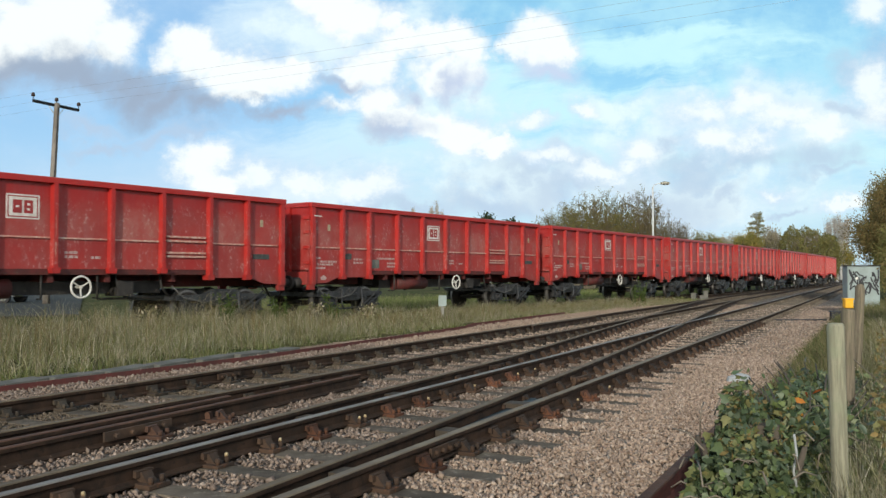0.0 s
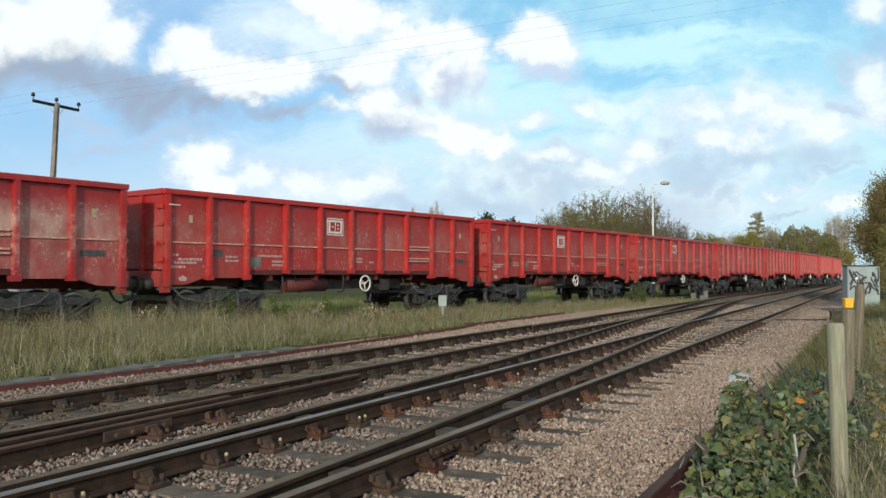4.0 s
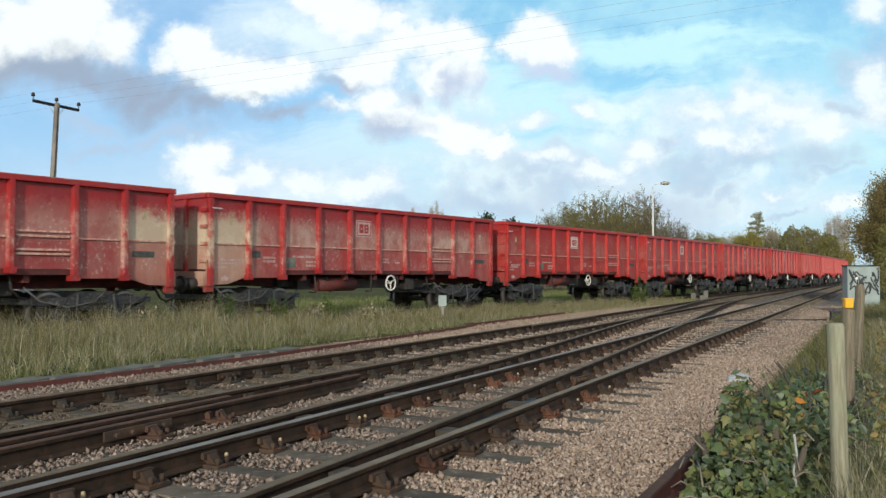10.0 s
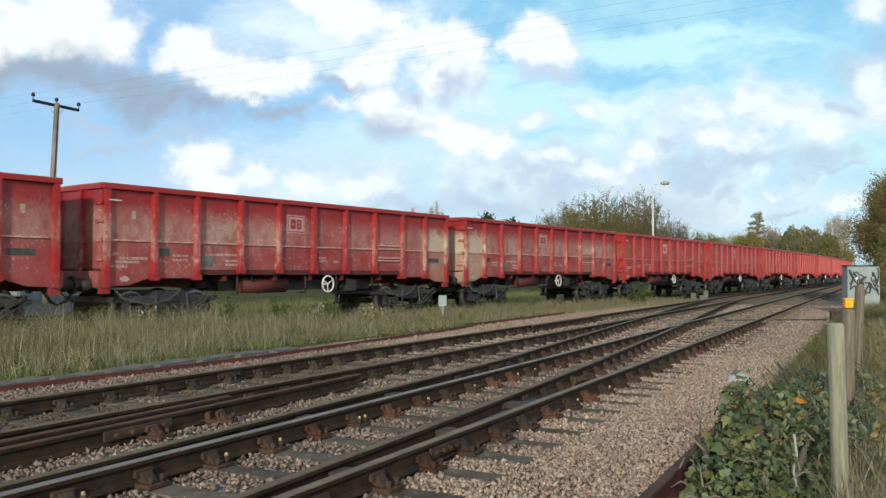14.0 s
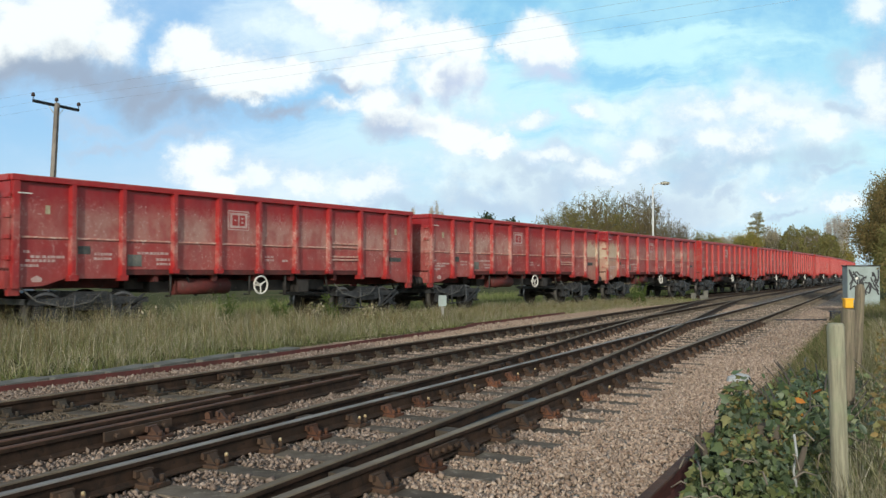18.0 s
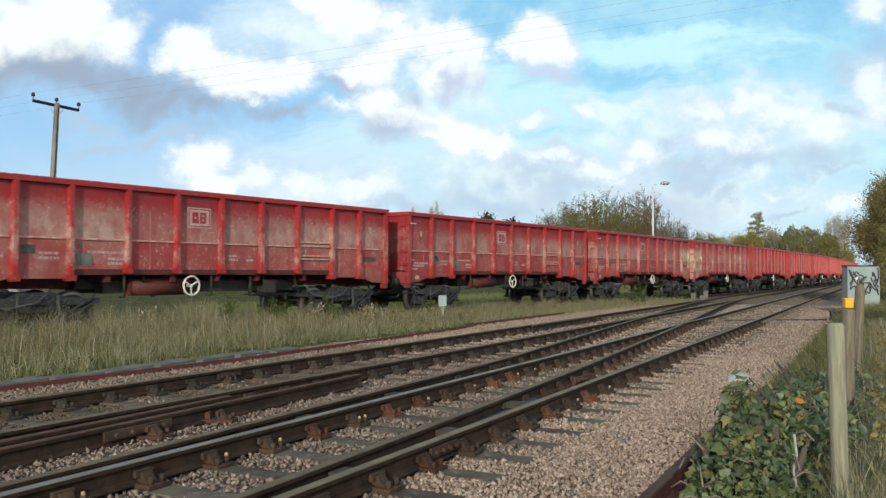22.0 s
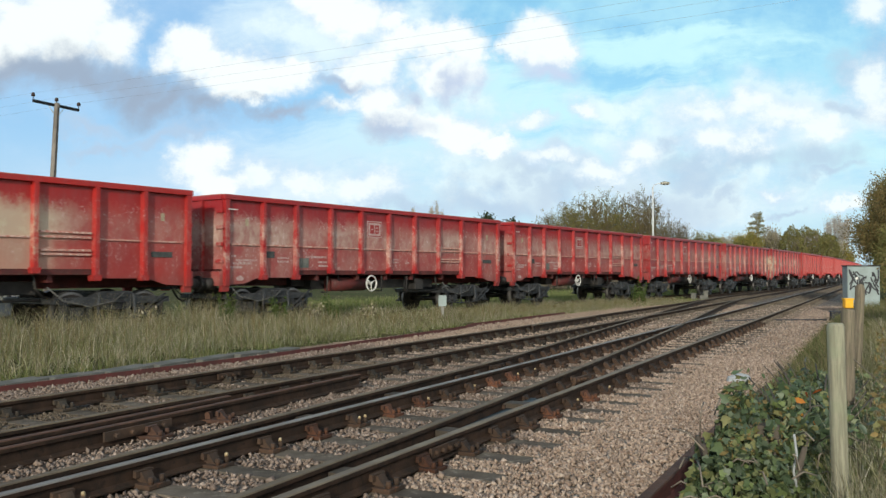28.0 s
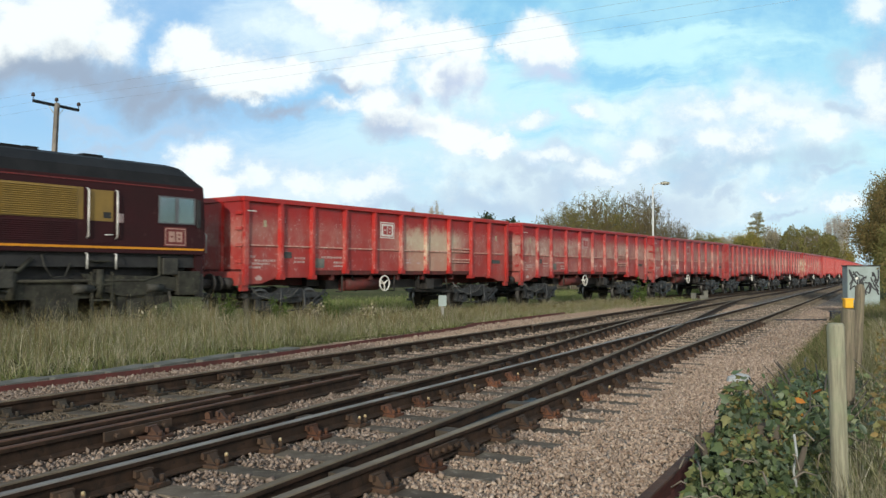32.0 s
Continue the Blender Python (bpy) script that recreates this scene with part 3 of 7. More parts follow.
def build_ground():
    xs = sorted({-2500, -900, -400, -200, -120, -80, -55, -40, -30, *[-24 + 0.5 * i for i in range(64)], 10, 14, 20, 30, 50, 90, 200, 500, 1200, 2500})
    ys = sorted({-2500, -900, -300, -120, -60, -30, *[-20 + 1.0 * i for i in range(81)], 70, 80, 100, 130, 170, 230, 320, 480, 800, 1500, 4000})
    verts = [(x, y, ground_height(x, y) + (0.05 * noise.noise((x * 0.6, y * 0.6, 0)) if (x < -10.6 or x > -1) and abs(x) < 60 else 0)) for y in ys for x in xs]
    k = len(xs)
    faces = [(j * k + i, j * k + i + 1, (j + 1) * k + i + 1, (j + 1) * k + i) for j in range(len(ys) - 1) for i in range(k - 1)]
    ob = raw("ground", verts, faces, turf_material())
    tagged(ob, "rough grassy ground of earth and low turf beside the railway", "ground", kind="structure")
    # the stone bed of the running lines
    bx = [-10.75, -10.45] + [-10.2 + 0.2 * i for i in range(43)] + [-1.6, -1.2]
    by = [-20 + 0.25 * i for i in range(160)] + [20 + 2.0 * i for i in range(60)] + [150, 200, 300, 500, 900]
    vv = []
    for y in by:
        for i, x in enumerate(bx):
            edge = i in (0, len(bx) - 1)
            z = -0.32 if edge else -0.195 + 0.018 * noise.noise((x * 1.7, y * 1.7, 3.0))
            if x < -8.75 and not edge:
                z -= 0.02
            wob = 0.18 * noise.noise((0.3 * y, x, 5.0)) if i in (0, 1, len(bx) - 2, len(bx) - 1) else 0
            vv.append((x + wob, y, z))
    k = len(bx)
    ff = [(j * k + i, j * k + i + 1, (j + 1) * k + i + 1, (j + 1) * k + i) for j in range(len(by) - 1) for i in range(k - 1)]
    bed = raw("ballast_bed", vv, ff, ballast_material())
    tagged(bed, "grey-brown crushed stone ballast bed under the running lines", "ballast", kind="structure")
    # a tarred yard beyond the siding, where the car stands
    yard = B()
    slab(yard, [(-23.6, 19.5), (-49.8, 41.5), (-95.0, 50.0), (-85.0, 0.0), (-27.0, 9.0)], ground_height(-28, 23) - 0.2, ground_height(-28, 23) + 0.05, "z")
    tagged(part("yard", yard, M["tarmac"]), "pale worn tarmac yard beyond the siding", "yard", kind="structure")
    # siding bed
    vv, ff = [], []
    ss = [-160 + 8.0 * i for i in range(31)]
    for s in ss:
        x, y, h = siding(s)
        for off, z in ((-2.3, -0.36), (-1.7, -0.2), (1.7, -0.2), (2.2, -0.36)):
            vv.append((x + off * math.cos(h), y - off * math.sin(h), z))
    for j in range(len(ss) - 1):
        for i in range(3):
            ff.append((j * 4 + i, j * 4 + i + 1, j * 4 + i + 5, j * 4 + i + 4))
    tagged(raw("siding_bed", vv, ff, M["dirt"]), "dark dirty stone bed under the siding", "ballast", kind="structure")


def stones(name, count, area, size, mat, seed, zfun, keep=None):
    """Loose angular stones as one mesh; area is a function giving (x, y) arrays."""
    rng = np.random.default_rng(seed)
    x, y = area(rng, count)
    if keep is not None:
        k = keep(x, y)
        x, y = x[k], y[k]
    nn = len(x)
    base = np.array([(1, 0, 0), (0, 1, 0), (-1, 0, 0), (0, -1, 0), (0, 0, 1), (0, 0, -1)], float) * 0.62
    r = size * rng.uniform(0.5, 1.35, (nn, 1, 1))
    v = base[None] * r * rng.uniform(0.65, 1.25, (nn, 6, 1)) + rng.normal(0, 0.20, (nn, 6, 3)) * r
    a, b, c = rng.uniform(0, 6.28, (3, nn))
    ca, sa, cb, sb = np.cos(a), np.sin(a), np.cos(b), np.sin(b)
    R = np.zeros((nn, 3, 3))
    R[:, 0] = np.c_[ca, -sa * cb, sa * sb]
    R[:, 1] = np.c_[sa, ca * cb, -ca * sb]
    R[:, 2] = np.c_[0 * a, sb, cb]
    v = np.einsum("nij,nkj->nki", R, v)
    v[:, :, 0] += x[:, None]
    v[:, :, 1] += y[:, None]
    v[:, :, 2] += (zfun(x, y, rng) + r[:, 0, 0] * 0.15)[:, None]
    q = np.array([(0, 1, 4), (1, 2, 4), (2, 3, 4), (3, 0, 4), (1, 0, 5), (2, 1, 5), (3, 2, 5), (0, 3, 5)])
    f = (q[None] + 6 * np.arange(nn)[:, None, None]).reshape(-1, 3)
    return raw(name, v.reshape(-1, 3), f, mat)


# ---- permanent way ----
SLEEPER_STEP = 0.655
NEAR_END, TRACK_START, TRACK_END = 26.0, -14.0, 420.0


def sleeper_mesh(length, seed):
    rnd = random.Random(seed)
    bm = B()
    box(bm, -length / 2, length / 2, -0.125, 0.125, -0.13, 0.0, bevel=0.012)
    for v in bm.verts:
        v.co += Vector((rnd.uniform(-.012, .012), rnd.uniform(-.006, .006), rnd.uniform(-.006, .004)))
    return bm


def chair_mesh():
    """An iron rail chair: base plate, two stout jaws with a key wedged beside the rail, and coach screws."""
    bm = B()
    box(bm, -0.205, 0.205, -0.10, 0.10, 0.0, 0.034, bevel=0.006)
    for sx in (-1, 1):
        slab(bm, [(sx * 0.030, 0.034), (sx * 0.135, 0.034), (sx * 0.100, 0.068), (sx * 0.074, 0.104), (sx * 0.046, 0.100)], -0.045, 0.045, "y")
        tube(bm, (sx * 0.168, 0.052, 0.034), (sx * 0.168, 0.052, 0.085), 0.022, 0.018, 6)
        tube(bm, (sx * 0.168, -0.052, 0.034), (sx * 0.168, -0.052, 0.080), 0.022, 0.018, 6)
    slab(bm, [(0.030, 0.070), (0.062, 0.066), (0.062, 0.112), (0.034, 0.116)], -0.085, 0.075, "y")
    return bm


def build_track(name, label, centre, half, rails, y0=TRACK_START):
    """rails: list of (name, offset function of y, head, chairs)."""
    thing = empty(name)
    tagged(thing, label, "railway track", kind="structure")
    ys = [y0 + 0.0] + [y0 + 2.0 * i for i in range(1, 60)] + [y0 + 120 + 12 * i for i in range(1, 26)]
    for rn, off, head, lo, hi in rails:
        pts = [(off(y), y, 0.0) for y in sorted({lo, hi, *[y for y in ys if lo < y < hi]})]
        sweep_rail(rn, pts, thing, head)
    shapes = {}
    far_bm = B()
    y = y0
    i = 0
    rnd = random.Random(name)
    first_chair = {}
    while y < 150:
        x0, x1 = half(y)
        if y < NEAR_END:
            m = pose((x0 + x1) / 2 + rnd.uniform(-.05, .05), y, -0.172 + rnd.uniform(-.012, .004), rnd.uniform(-.6, .6), rnd.uniform(-.5, .5), rnd.uniform(-1.0, 1.0))
            key = round(x1 - x0, 1)
            if len(shapes.setdefault(key, [])) < 4:
                shapes[key].append(part("sleeper", sleeper_mesh(x1 - x0, i), M["sleeper"], thing, "", m))
            else:
                again(rnd.choice(shapes[key]), m)
            for rn, off, head, lo, hi in rails:
                if head == "none" or not lo < y < hi:
                    continue
                cm = pose(off(y), y, -0.178, 0, 0, rnd.uniform(-3, 3))
                tone = "chair_dark" if name != "track_1" else "chair_rust" if rnd.random() < 0.35 and y < 12 else "chair_iron"
                if tone not in first_chair:
                    first_chair[tone] = part("rail_chair", chair_mesh(), M[tone], thing, "orange rusty iron rail chair" if tone == "chair_rust" else "dark iron rail chair", cm)
                else:
                    again(first_chair[tone], cm, thing)
        else:
            box(far_bm, x0, x1, y - 0.125, y + 0.125, -0.3, -0.17)
            for rn, off, head, lo, hi in rails:
                if lo < y < hi and y < 60:
                    box(far_bm, off(y) - 0.16, off(y) + 0.16, y - 0.09, y + 0.09, -0.17, -0.09)
        y += SLEEPER_STEP
        i += 1
    tagged(part("far_sleepers", far_bm, M["sleeper"], thing), kind="stuff")
    return thing


def build_tracks():
    build_track("track_1", "running line with worn bright rails on timber sleepers", T1,
                lambda y: (T1 - 1.3 - min(1.5, crossing(y) * 0.98) * (y < 20), T1 + 1.3 + (0.12 if y < 12 else 0)),
                [("rail", lambda y: T1 - GAUGE, "bright", -14.0, 420.0), ("rail", lambda y: T1 + GAUGE, "worn", -14.0, 420.0)])
    build_track("track_2", "running line with dull brown rails on timber sleepers", T2,
                lambda y: (T2 - 1.3, T2 + 1.3 + (1.2 if 20 < y < 34 else 0)),
                [("rail", lambda y: T2 - GAUGE, "dull", -14.0, 420.0), ("rail", lambda y: T2 + GAUGE, "dull", -14.0, 420.0)])
    # the crossover between them, with check rails and frogs
    cross = empty("crossover_track")
    tagged(cross, "crossover rails with points between the two running lines", "railway track", kind="structure")
    ys = [-1 + 1.0 * i for i in range(50)]
    for side, nm in ((-GAUGE, "rail"), (GAUGE, "rail")):
        pts = []
        for y in ys:
            d = (crossing(y + 0.05) - crossing(y - 0.05)) / 0.1
            pts.append((T1 + side - crossing(y) - blade_gap(y, side), y, -d))
        sweep_rail(nm, pts, cross, "dull", "switch rail with dull brown head")
    for x, a, b in ((T1 + GAUGE - 0.10, 17.5, 21.5), (T2 - GAUGE + 0.10, 20.5, 25.0)):
        sweep_rail("check_rail", [(x + 0.05, a - 0.4, 0), (x, a, 0), (x, b, 0), (x + 0.05, b + 0.4, 0)], cross, "dull")
    first = None
    y = 3.0
    while y < 26:
        for side in (-GAUGE, GAUGE):
            if crossing(y) + blade_gap(y, side) < 0.42:
                continue
            m = pose(T1 + side - crossing(y) - blade_gap(y, side), y, -0.178, 0, 0, 5)
            if first is None:
                first = part("rail_chair", chair_mesh(), M["chair_iron"], cross, "rusty iron rail chair", m)
            else:
                again(first, m, cross)
        y += SLEEPER_STEP
    # black strips added between stock rail and blade, in place of the shade there
    for side in (-GAUGE, GAUGE):
        bm = B()
        rows = [(T1 + side - 0.075, T1 + side - crossing(y) - blade_gap(y, side) + 0.075, y) for y in [0.5 * k for k in range(-1, 19)]]
        rows = [r for r in rows if r[0] > r[1] + 0.01]
        vs = [[bm.verts.new((x, y, z)) for x, z in ((a, -0.10), (b, -0.10), (b, -0.16), (a, -0.16))] for a, b, y in rows]
        for p, q in zip(vs, vs[1:]):
            for k in range(4):
                bm.faces.new((p[k], p[(k + 1) % 4], q[(k + 1) % 4], q[k]))
        bmesh.ops.recalc_face_normals(bm, faces=bm.faces[:])
        part("slide_plate", bm, M["oily_steel"], cross, "black strip put in for the shade in the open switch")
    for y in (4.9, 6.6, 8.3):
        for side in (-GAUGE, GAUGE):
            g = crossing(y) + blade_gap(y, side)
            bm = B()
            box(bm, -g + 0.04, -0.04, -0.10, 0.10, -0.11, -0.05, bevel=0.008)
            part("distance_block", bm, M["chair_dark"], cross, "iron distance block between the rails", pose(T1 + side, y, 0))
    # fish-plates at the rail joints
    for x, y, h in ((T1 + GAUGE + 0.045, 6.0, 0), (T2 - GAUGE + 0.045, 9.0, 0), (T1 - GAUGE - crossing(11.6) + 0.06, 11.6, -0.08), (T1 + GAUGE - crossing(10.8) + 0.06, 10.8, -0.06)):
        bm = B()
        box(bm, -0.012, 0.012, -0.23, 0.23, -0.125, -0.045, bevel=0.004)
        for k in (-0.17, -0.057, 0.057, 0.17):
            tube(bm, (0.012, k, -0.085), (0.045, k, -0.085), 0.022, 0.020, 6)
        part("fishplate", bm, M["chair_iron"], cross, "bolted joint plate on a rail", pose(x, y, 0, 0, 0, -math.degrees(h) * -1))
    # pale paint marks left on the chair bolts
    rnd = random.Random(4)
    first_mark = None
    for k in range(26):
        y = TRACK_START + SLEEPER_STEP * round((3.2 + 0.75 * k * 0.655 - TRACK_START) / SLEEPER_STEP)
        for side, chance in ((-GAUGE, 0.26), (GAUGE, 0.14)):
            for d in (-0.05, 0.05):
                if rnd.random() > chance or y > 12:
                    continue
                m = pose(T1 + side + 0.168, y + d, -0.095, rnd.uniform(-15, 15), rnd.uniform(-15, 15), 0)
                if first_mark is None:
                    bm = B()
                    tube(bm, (0, 0, 0), (0, 0, 0.026), 0.016, 0.012, 6)
                    first_mark = part("painted_bolt", bm, M["bolt_paint"], cross, "pale yellow painted bolt head", m)
                else:
                    again(first_mark, m, cross)
    # siding under the train
    sid = empty("siding_track")
    tagged(sid, "siding under the wagons on dirty timber sleepers", "railway track", kind="structure")
    for side in (-GAUGE, GAUGE):
        pts = []
        for s in [-170 + 10 * i for i in range(20)] + [22 + 6 * i for i in range(28)]:
            x, y, h = siding(s)
            pts.append((x + side * math.cos(h), y - side * math.sin(h), h))
        sweep_rail("rail", pts, sid, "dull")
    shared = None
    rest = B()
    s = -40.0
    while s < 80:
        x, y, h = siding(s)
        if -30 < s < 50:
            m = pose(x, y, -0.175, 0, 0, -math.degrees(h))
            if shared is None:
                shared = part("sleeper", sleeper_mesh(2.6, 77), M["sleeper"], sid, "", m)
            else:
                again(shared, m)
        else:
            box(rest, x - 1.3, x + 1.3, y - 0.12, y + 0.12, -0.3, -0.175)
        s += 0.7
    tagged(part("far_sleepers", rest, M["sleeper"], sid), kind="stuff")


def build_scrap_rails():
    """Rails left lying beside the running lines."""
    spares = [
        ("rusty spare rail lying between the running lines", [(-6.08, -10, 0), (-6.10, 3, 0), (-6.25, 7.1, 0.02)], -0.012),
        ("rusty spare rail with a clean cut end", [(-5.82, -10, 0), (-5.84, 3, 0.01), (-6.08, 9.4, 0.03)], -0.012),
        ("dark red rusty spare rail lying along the grass edge", [(-10.1, -8, 0.0), (-9.85, 7.0, 0.0), (-9.62, 11.5, 0.0), (-9.80, 16.0, 0.0), (-10.08, 21.3, 0.0)], -0.085),
        ("dark red rusty spare rail lying along the grass edge", [(-10.42, 21.9, 0.0), (-10.45, 30.0, 0.0)], -0.09),
        ("reddish rusty scrap rail lying in the cess", [(-1.25, -6, 0), (-1.25, 4, 0), (-1.26, 9.0, 0), (-1.06, 13.8, -0.02)], -0.02),
        ("reddish rusty scrap rail lying in the cess", [(-1.00, -6, 0), (-1.02, 4, 0), (-1.06, 8.0, 0)], -0.01)]
    for words, pts, dz in spares:
        tagged(sweep_rail("spare_rail", pts, None, "rust" if "red" in words else "old", dz=dz, lying="grass edge" in words), words, "rail", "spare rails")
    # spill of chairs and a joint plate along the spare rails
    for i, y in enumerate((3.1, 5.6, 6.5)):
        ob = part("loose_chair", chair_mesh(), M["rust"], None, "", pose(-5.70 - 0.03 * y, y, -0.175, 0, 0, 12 * i))
        tagged(ob, "loose orange rusty rail chair on the ballast", "rail chair", "loose chairs")
    bm = B()
    box(bm, -0.012, 0.012, -0.40, 0.40, -0.13, -0.045, bevel=0.004)
    for k in (-0.28, -0.1, 0.1, 0.28):
        tube(bm, (0.012, k, -0.09), (0.05, k, -0.09), 0.026, 0.022, 6)
    tagged(part("joint_plate", bm, M["chair_iron"], None, "", pose(-5.865, 5.5, 0, 0, 0, 2)), "bolted joint plate against the spare rail", "joint plate")


# ---- wagons ----
HALF = 6.42
RIBS = [-5.13, -3.95, -2.6, -1.3, 0.0, 1.3, 2.6, 3.95, 5.13]
TOP = 3.285
PITCH = 13.818


def build_wheelset(parent, y, z, r, m):
    """An axle with its two wheels: flange, tread, dished disc and hub."""
    bm = B()
    tube(bm, (-0.95, 0, z), (0.95, 0, z), 0.085, 0.085, 10)
    axle = part("axle", bm, M["steel_dark"], parent, "dark steel axle with two wheels", m)
    for sx in (-1, 1):
        bm = B()
        tube(bm, (sx * 0.685, 0, z), (sx * 0.715, 0, z), r + 0.03, r + 0.03, 28)
        tube(bm, (sx * 0.715, 0, z), (sx * 0.815, 0, z), r, r - 0.008, 28, 1, False)
        tube(bm, (sx * 0.815, 0, z), (sx * 0.82, 0, z), r - 0.008, r - 0.06, 28, 1, False)
        tube(bm, (sx * 0.82, 0, z), (sx * 0.76, 0, z), r - 0.06, 0.16, 28, 0, False)
        tube(bm, (sx * 0.76, 0, z), (sx * 0.86, 0, z), 0.15, 0.13, 14)
        part("wheel", bm, [M["steel_dark"], M["tyre"]], axle, "dark steel wheel with a bright tread")
    return axle


def build_bogie(parent, cy):
    """A two-axle freight bogie: side beams, axle guards, boxes between paired coil springs, brake hangers."""
    bm = B()
    for sx in (-1, 1):
        x0, x1 = min(sx * 0.94, sx * 1.06), max(sx * 0.94, sx * 1.06)
        slab(bm, [(-1.40, 0.66), (-1.40, 0.78), (-0.62, 0.80), (-0.36, 0.92), (0.36, 0.92), (0.62, 0.80), (1.40, 0.78), (1.40, 0.66), (0.60, 0.64), (0.30, 0.52), (-0.30, 0.52), (-0.60, 0.64)], x0, x1)
        for ay in (-0.9, 0.9):
            for d in (-0.24, 0.20):
                slab(bm, [(ay + d, 0.68), (ay + d + 0.05, 0.68), (ay + d + 0.04, 0.34), (ay + d + 0.01, 0.34)], x0, x1)
    box(bm, -1.0, 1.0, -0.16, 0.16, 0.62, 0.92)
    for y in (-1.36, 1.36):
        box(bm, -1.0, 1.0, y - 0.04, y + 0.04, 0.66, 0.78)
    frame_part = part("bogie_frame", bm, M["bogie"], parent, "grey bogie side beams and bolster", pose(0, cy, 0))
    for ay in (-0.9, 0.9):
        build_wheelset(parent, ay, 0.46, 0.46, pose(0, cy + ay, 0))
    for sx in (-1, 1):
        for ay in (-0.9, 0.9):
            bm = B()
            box(bm, sx * 1.0 - 0.10, sx * 1.0 + 0.10, -0.15, 0.15, 0.36, 0.58, bevel=0.025)
            tube(bm, (sx * 1.10, 0, 0.46), (sx * 1.16, 0, 0.46), 0.105, 0.09, 12)
            box(bm, sx * 1.0 - 0.09, sx * 1.0 + 0.09, -0.38, 0.38, 0.36, 0.41)
            part("axle_box", bm, M["bogie"], frame_part, "", pose(0, ay, 0))
            for k in (-0.29, 0.29):
                bm = B()
                for z in range(6):
                    ring(bm, (sx * 1.0, ay + k, 0.435 + z * 0.042), 0.068, 0.017, "z", 12, 5)
                part("spring", bm, M["bogie"], frame_part)
        for k in (-1, 1):
            bm = B()
            pipe(bm, [(sx * 1.10, k * 0.42, 0.86), (sx * 1.12, k * 0.46, 0.45), (sx * 1.08, k * 0.36, 0.30)], 0.030, 6)
            part("brake_hanger", bm, M["bogie"], frame_part)
        bm = B()
        pipe(bm, [(sx * 1.14, -1.25, 0.36), (sx * 1.15, -0.5, 0.30), (sx * 1.15, 0.55, 0.34), (sx * 1.15, 1.30, 0.74)], 0.022, 6)
        part("brake_rod", bm, M["bogie"], frame_part)
        bm = B()
        box(bm, sx * 1.08 - 0.05, sx * 1.08 + 0.05, -0.26, 0.26, 0.66, 0.74, bevel=0.01)
        box(bm, sx * 1.10 - 0.03, sx * 1.10 + 0.03, -0.10, 0.10, 0.74, 0.86, bevel=0.01)
        part("side_bearer", bm, M["bogie"], frame_part)
        bm = B()
        pipe(bm, [(sx * 1.16, -1.62, 1.02), (sx * 1.18, -1.30, 0.74), (sx * 1.18, -0.70, 0.60), (sx * 1.17, -0.10, 0.70), (sx * 1.14, 0.20, 0.92)], 0.016, 5)
        part("cable", bm, M["loose_cable"], frame_part, "pale dusty hanging cable")
        bm = B()
        slab(bm, [(0.40, 0.36), (0.48, 0.36), (1.30, 0.86), (1.22, 0.86)], min(sx * 1.10, sx * 1.13), max(sx * 1.10, sx * 1.13))
        part("brace", bm, M["bogie"], frame_part)
    return frame_part


M["loose_cable"] = surface("loose_cable", (0.13, 0.125, 0.115), (0.07, 0.068, 0.062), 5, 40, 0.8)


def bars(bm, x, row, seed, size=0.05):
    """One unreadable stencilled line at (y, z, width): short bars standing on a thin base line, cut from one sheet."""
    rnd = random.Random(seed)
    y, z, w = row
    line, p = [(y, z)], y
    while p < y + w - 0.02:
        d = min(rnd.uniform(0.03, 0.11), y + w - p)
        line += [(p + 0.0005, z + 0.006), (p + 0.0005, z + size), (p + d, z + size), (p + d, z + 0.006)]
        p += d + rnd.uniform(0.015, 0.035)
    return slab(bm, [(y, z)] + line[1:] + [(line[-1][0], z)], x, x + 0.003)


def logo(parent, x, y, z, w, h, light, dark):
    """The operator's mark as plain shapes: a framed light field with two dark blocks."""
    bm = B()
    box(bm, x, x + 0.004, y - w / 2, y + w / 2, z - h / 2, z + h / 2)
    sign = part("mark_field", bm, light, parent, "light framed mark with dark blocks")
    bm = B()
    t = h * 0.05
    q = h * 0.06
    for y0, y1, z0, z1 in ((-w / 2 + q, w / 2 - q, h / 2 - q - t, h / 2 - q), (-w / 2 + q, w / 2 - q, -h / 2 + q, -h / 2 + q + t), (-w / 2 + q, -w / 2 + q + t, -h / 2 + q, h / 2 - q), (w / 2 - q - t, w / 2 - q, -h / 2 + q, h / 2 - q)):
        box(bm, x + 0.004, x + 0.007, y + y0, y + y1, z + z0, z + z1)
    part("mark_frame", bm, dark, sign)
    for k in (-1, 1):
        bm = B()
        c = k * w * 0.165
        a, b = w * 0.135, h * 0.27
        slots = (0.0,) if k < 0 else (-0.38, 0.38)
        edges = [-b] + [v for q in slots for v in (b * (q - 0.17), b * (q + 0.17))] + [b]
        for z0, z1 in zip(edges[::2], edges[1::2]):
            box(bm, x + 0.004, x + 0.008, y + c - a, y + c + a, z + z0, z + z1)
        for y0, y1 in ((c - a, c - a * 0.35), (c + a * 0.35, c + a)):
            box(bm, x + 0.0042, x + 0.0082, y + y0, y + y1, z - b, z + b)
        part("mark_block", bm, dark, sign)
    return sign


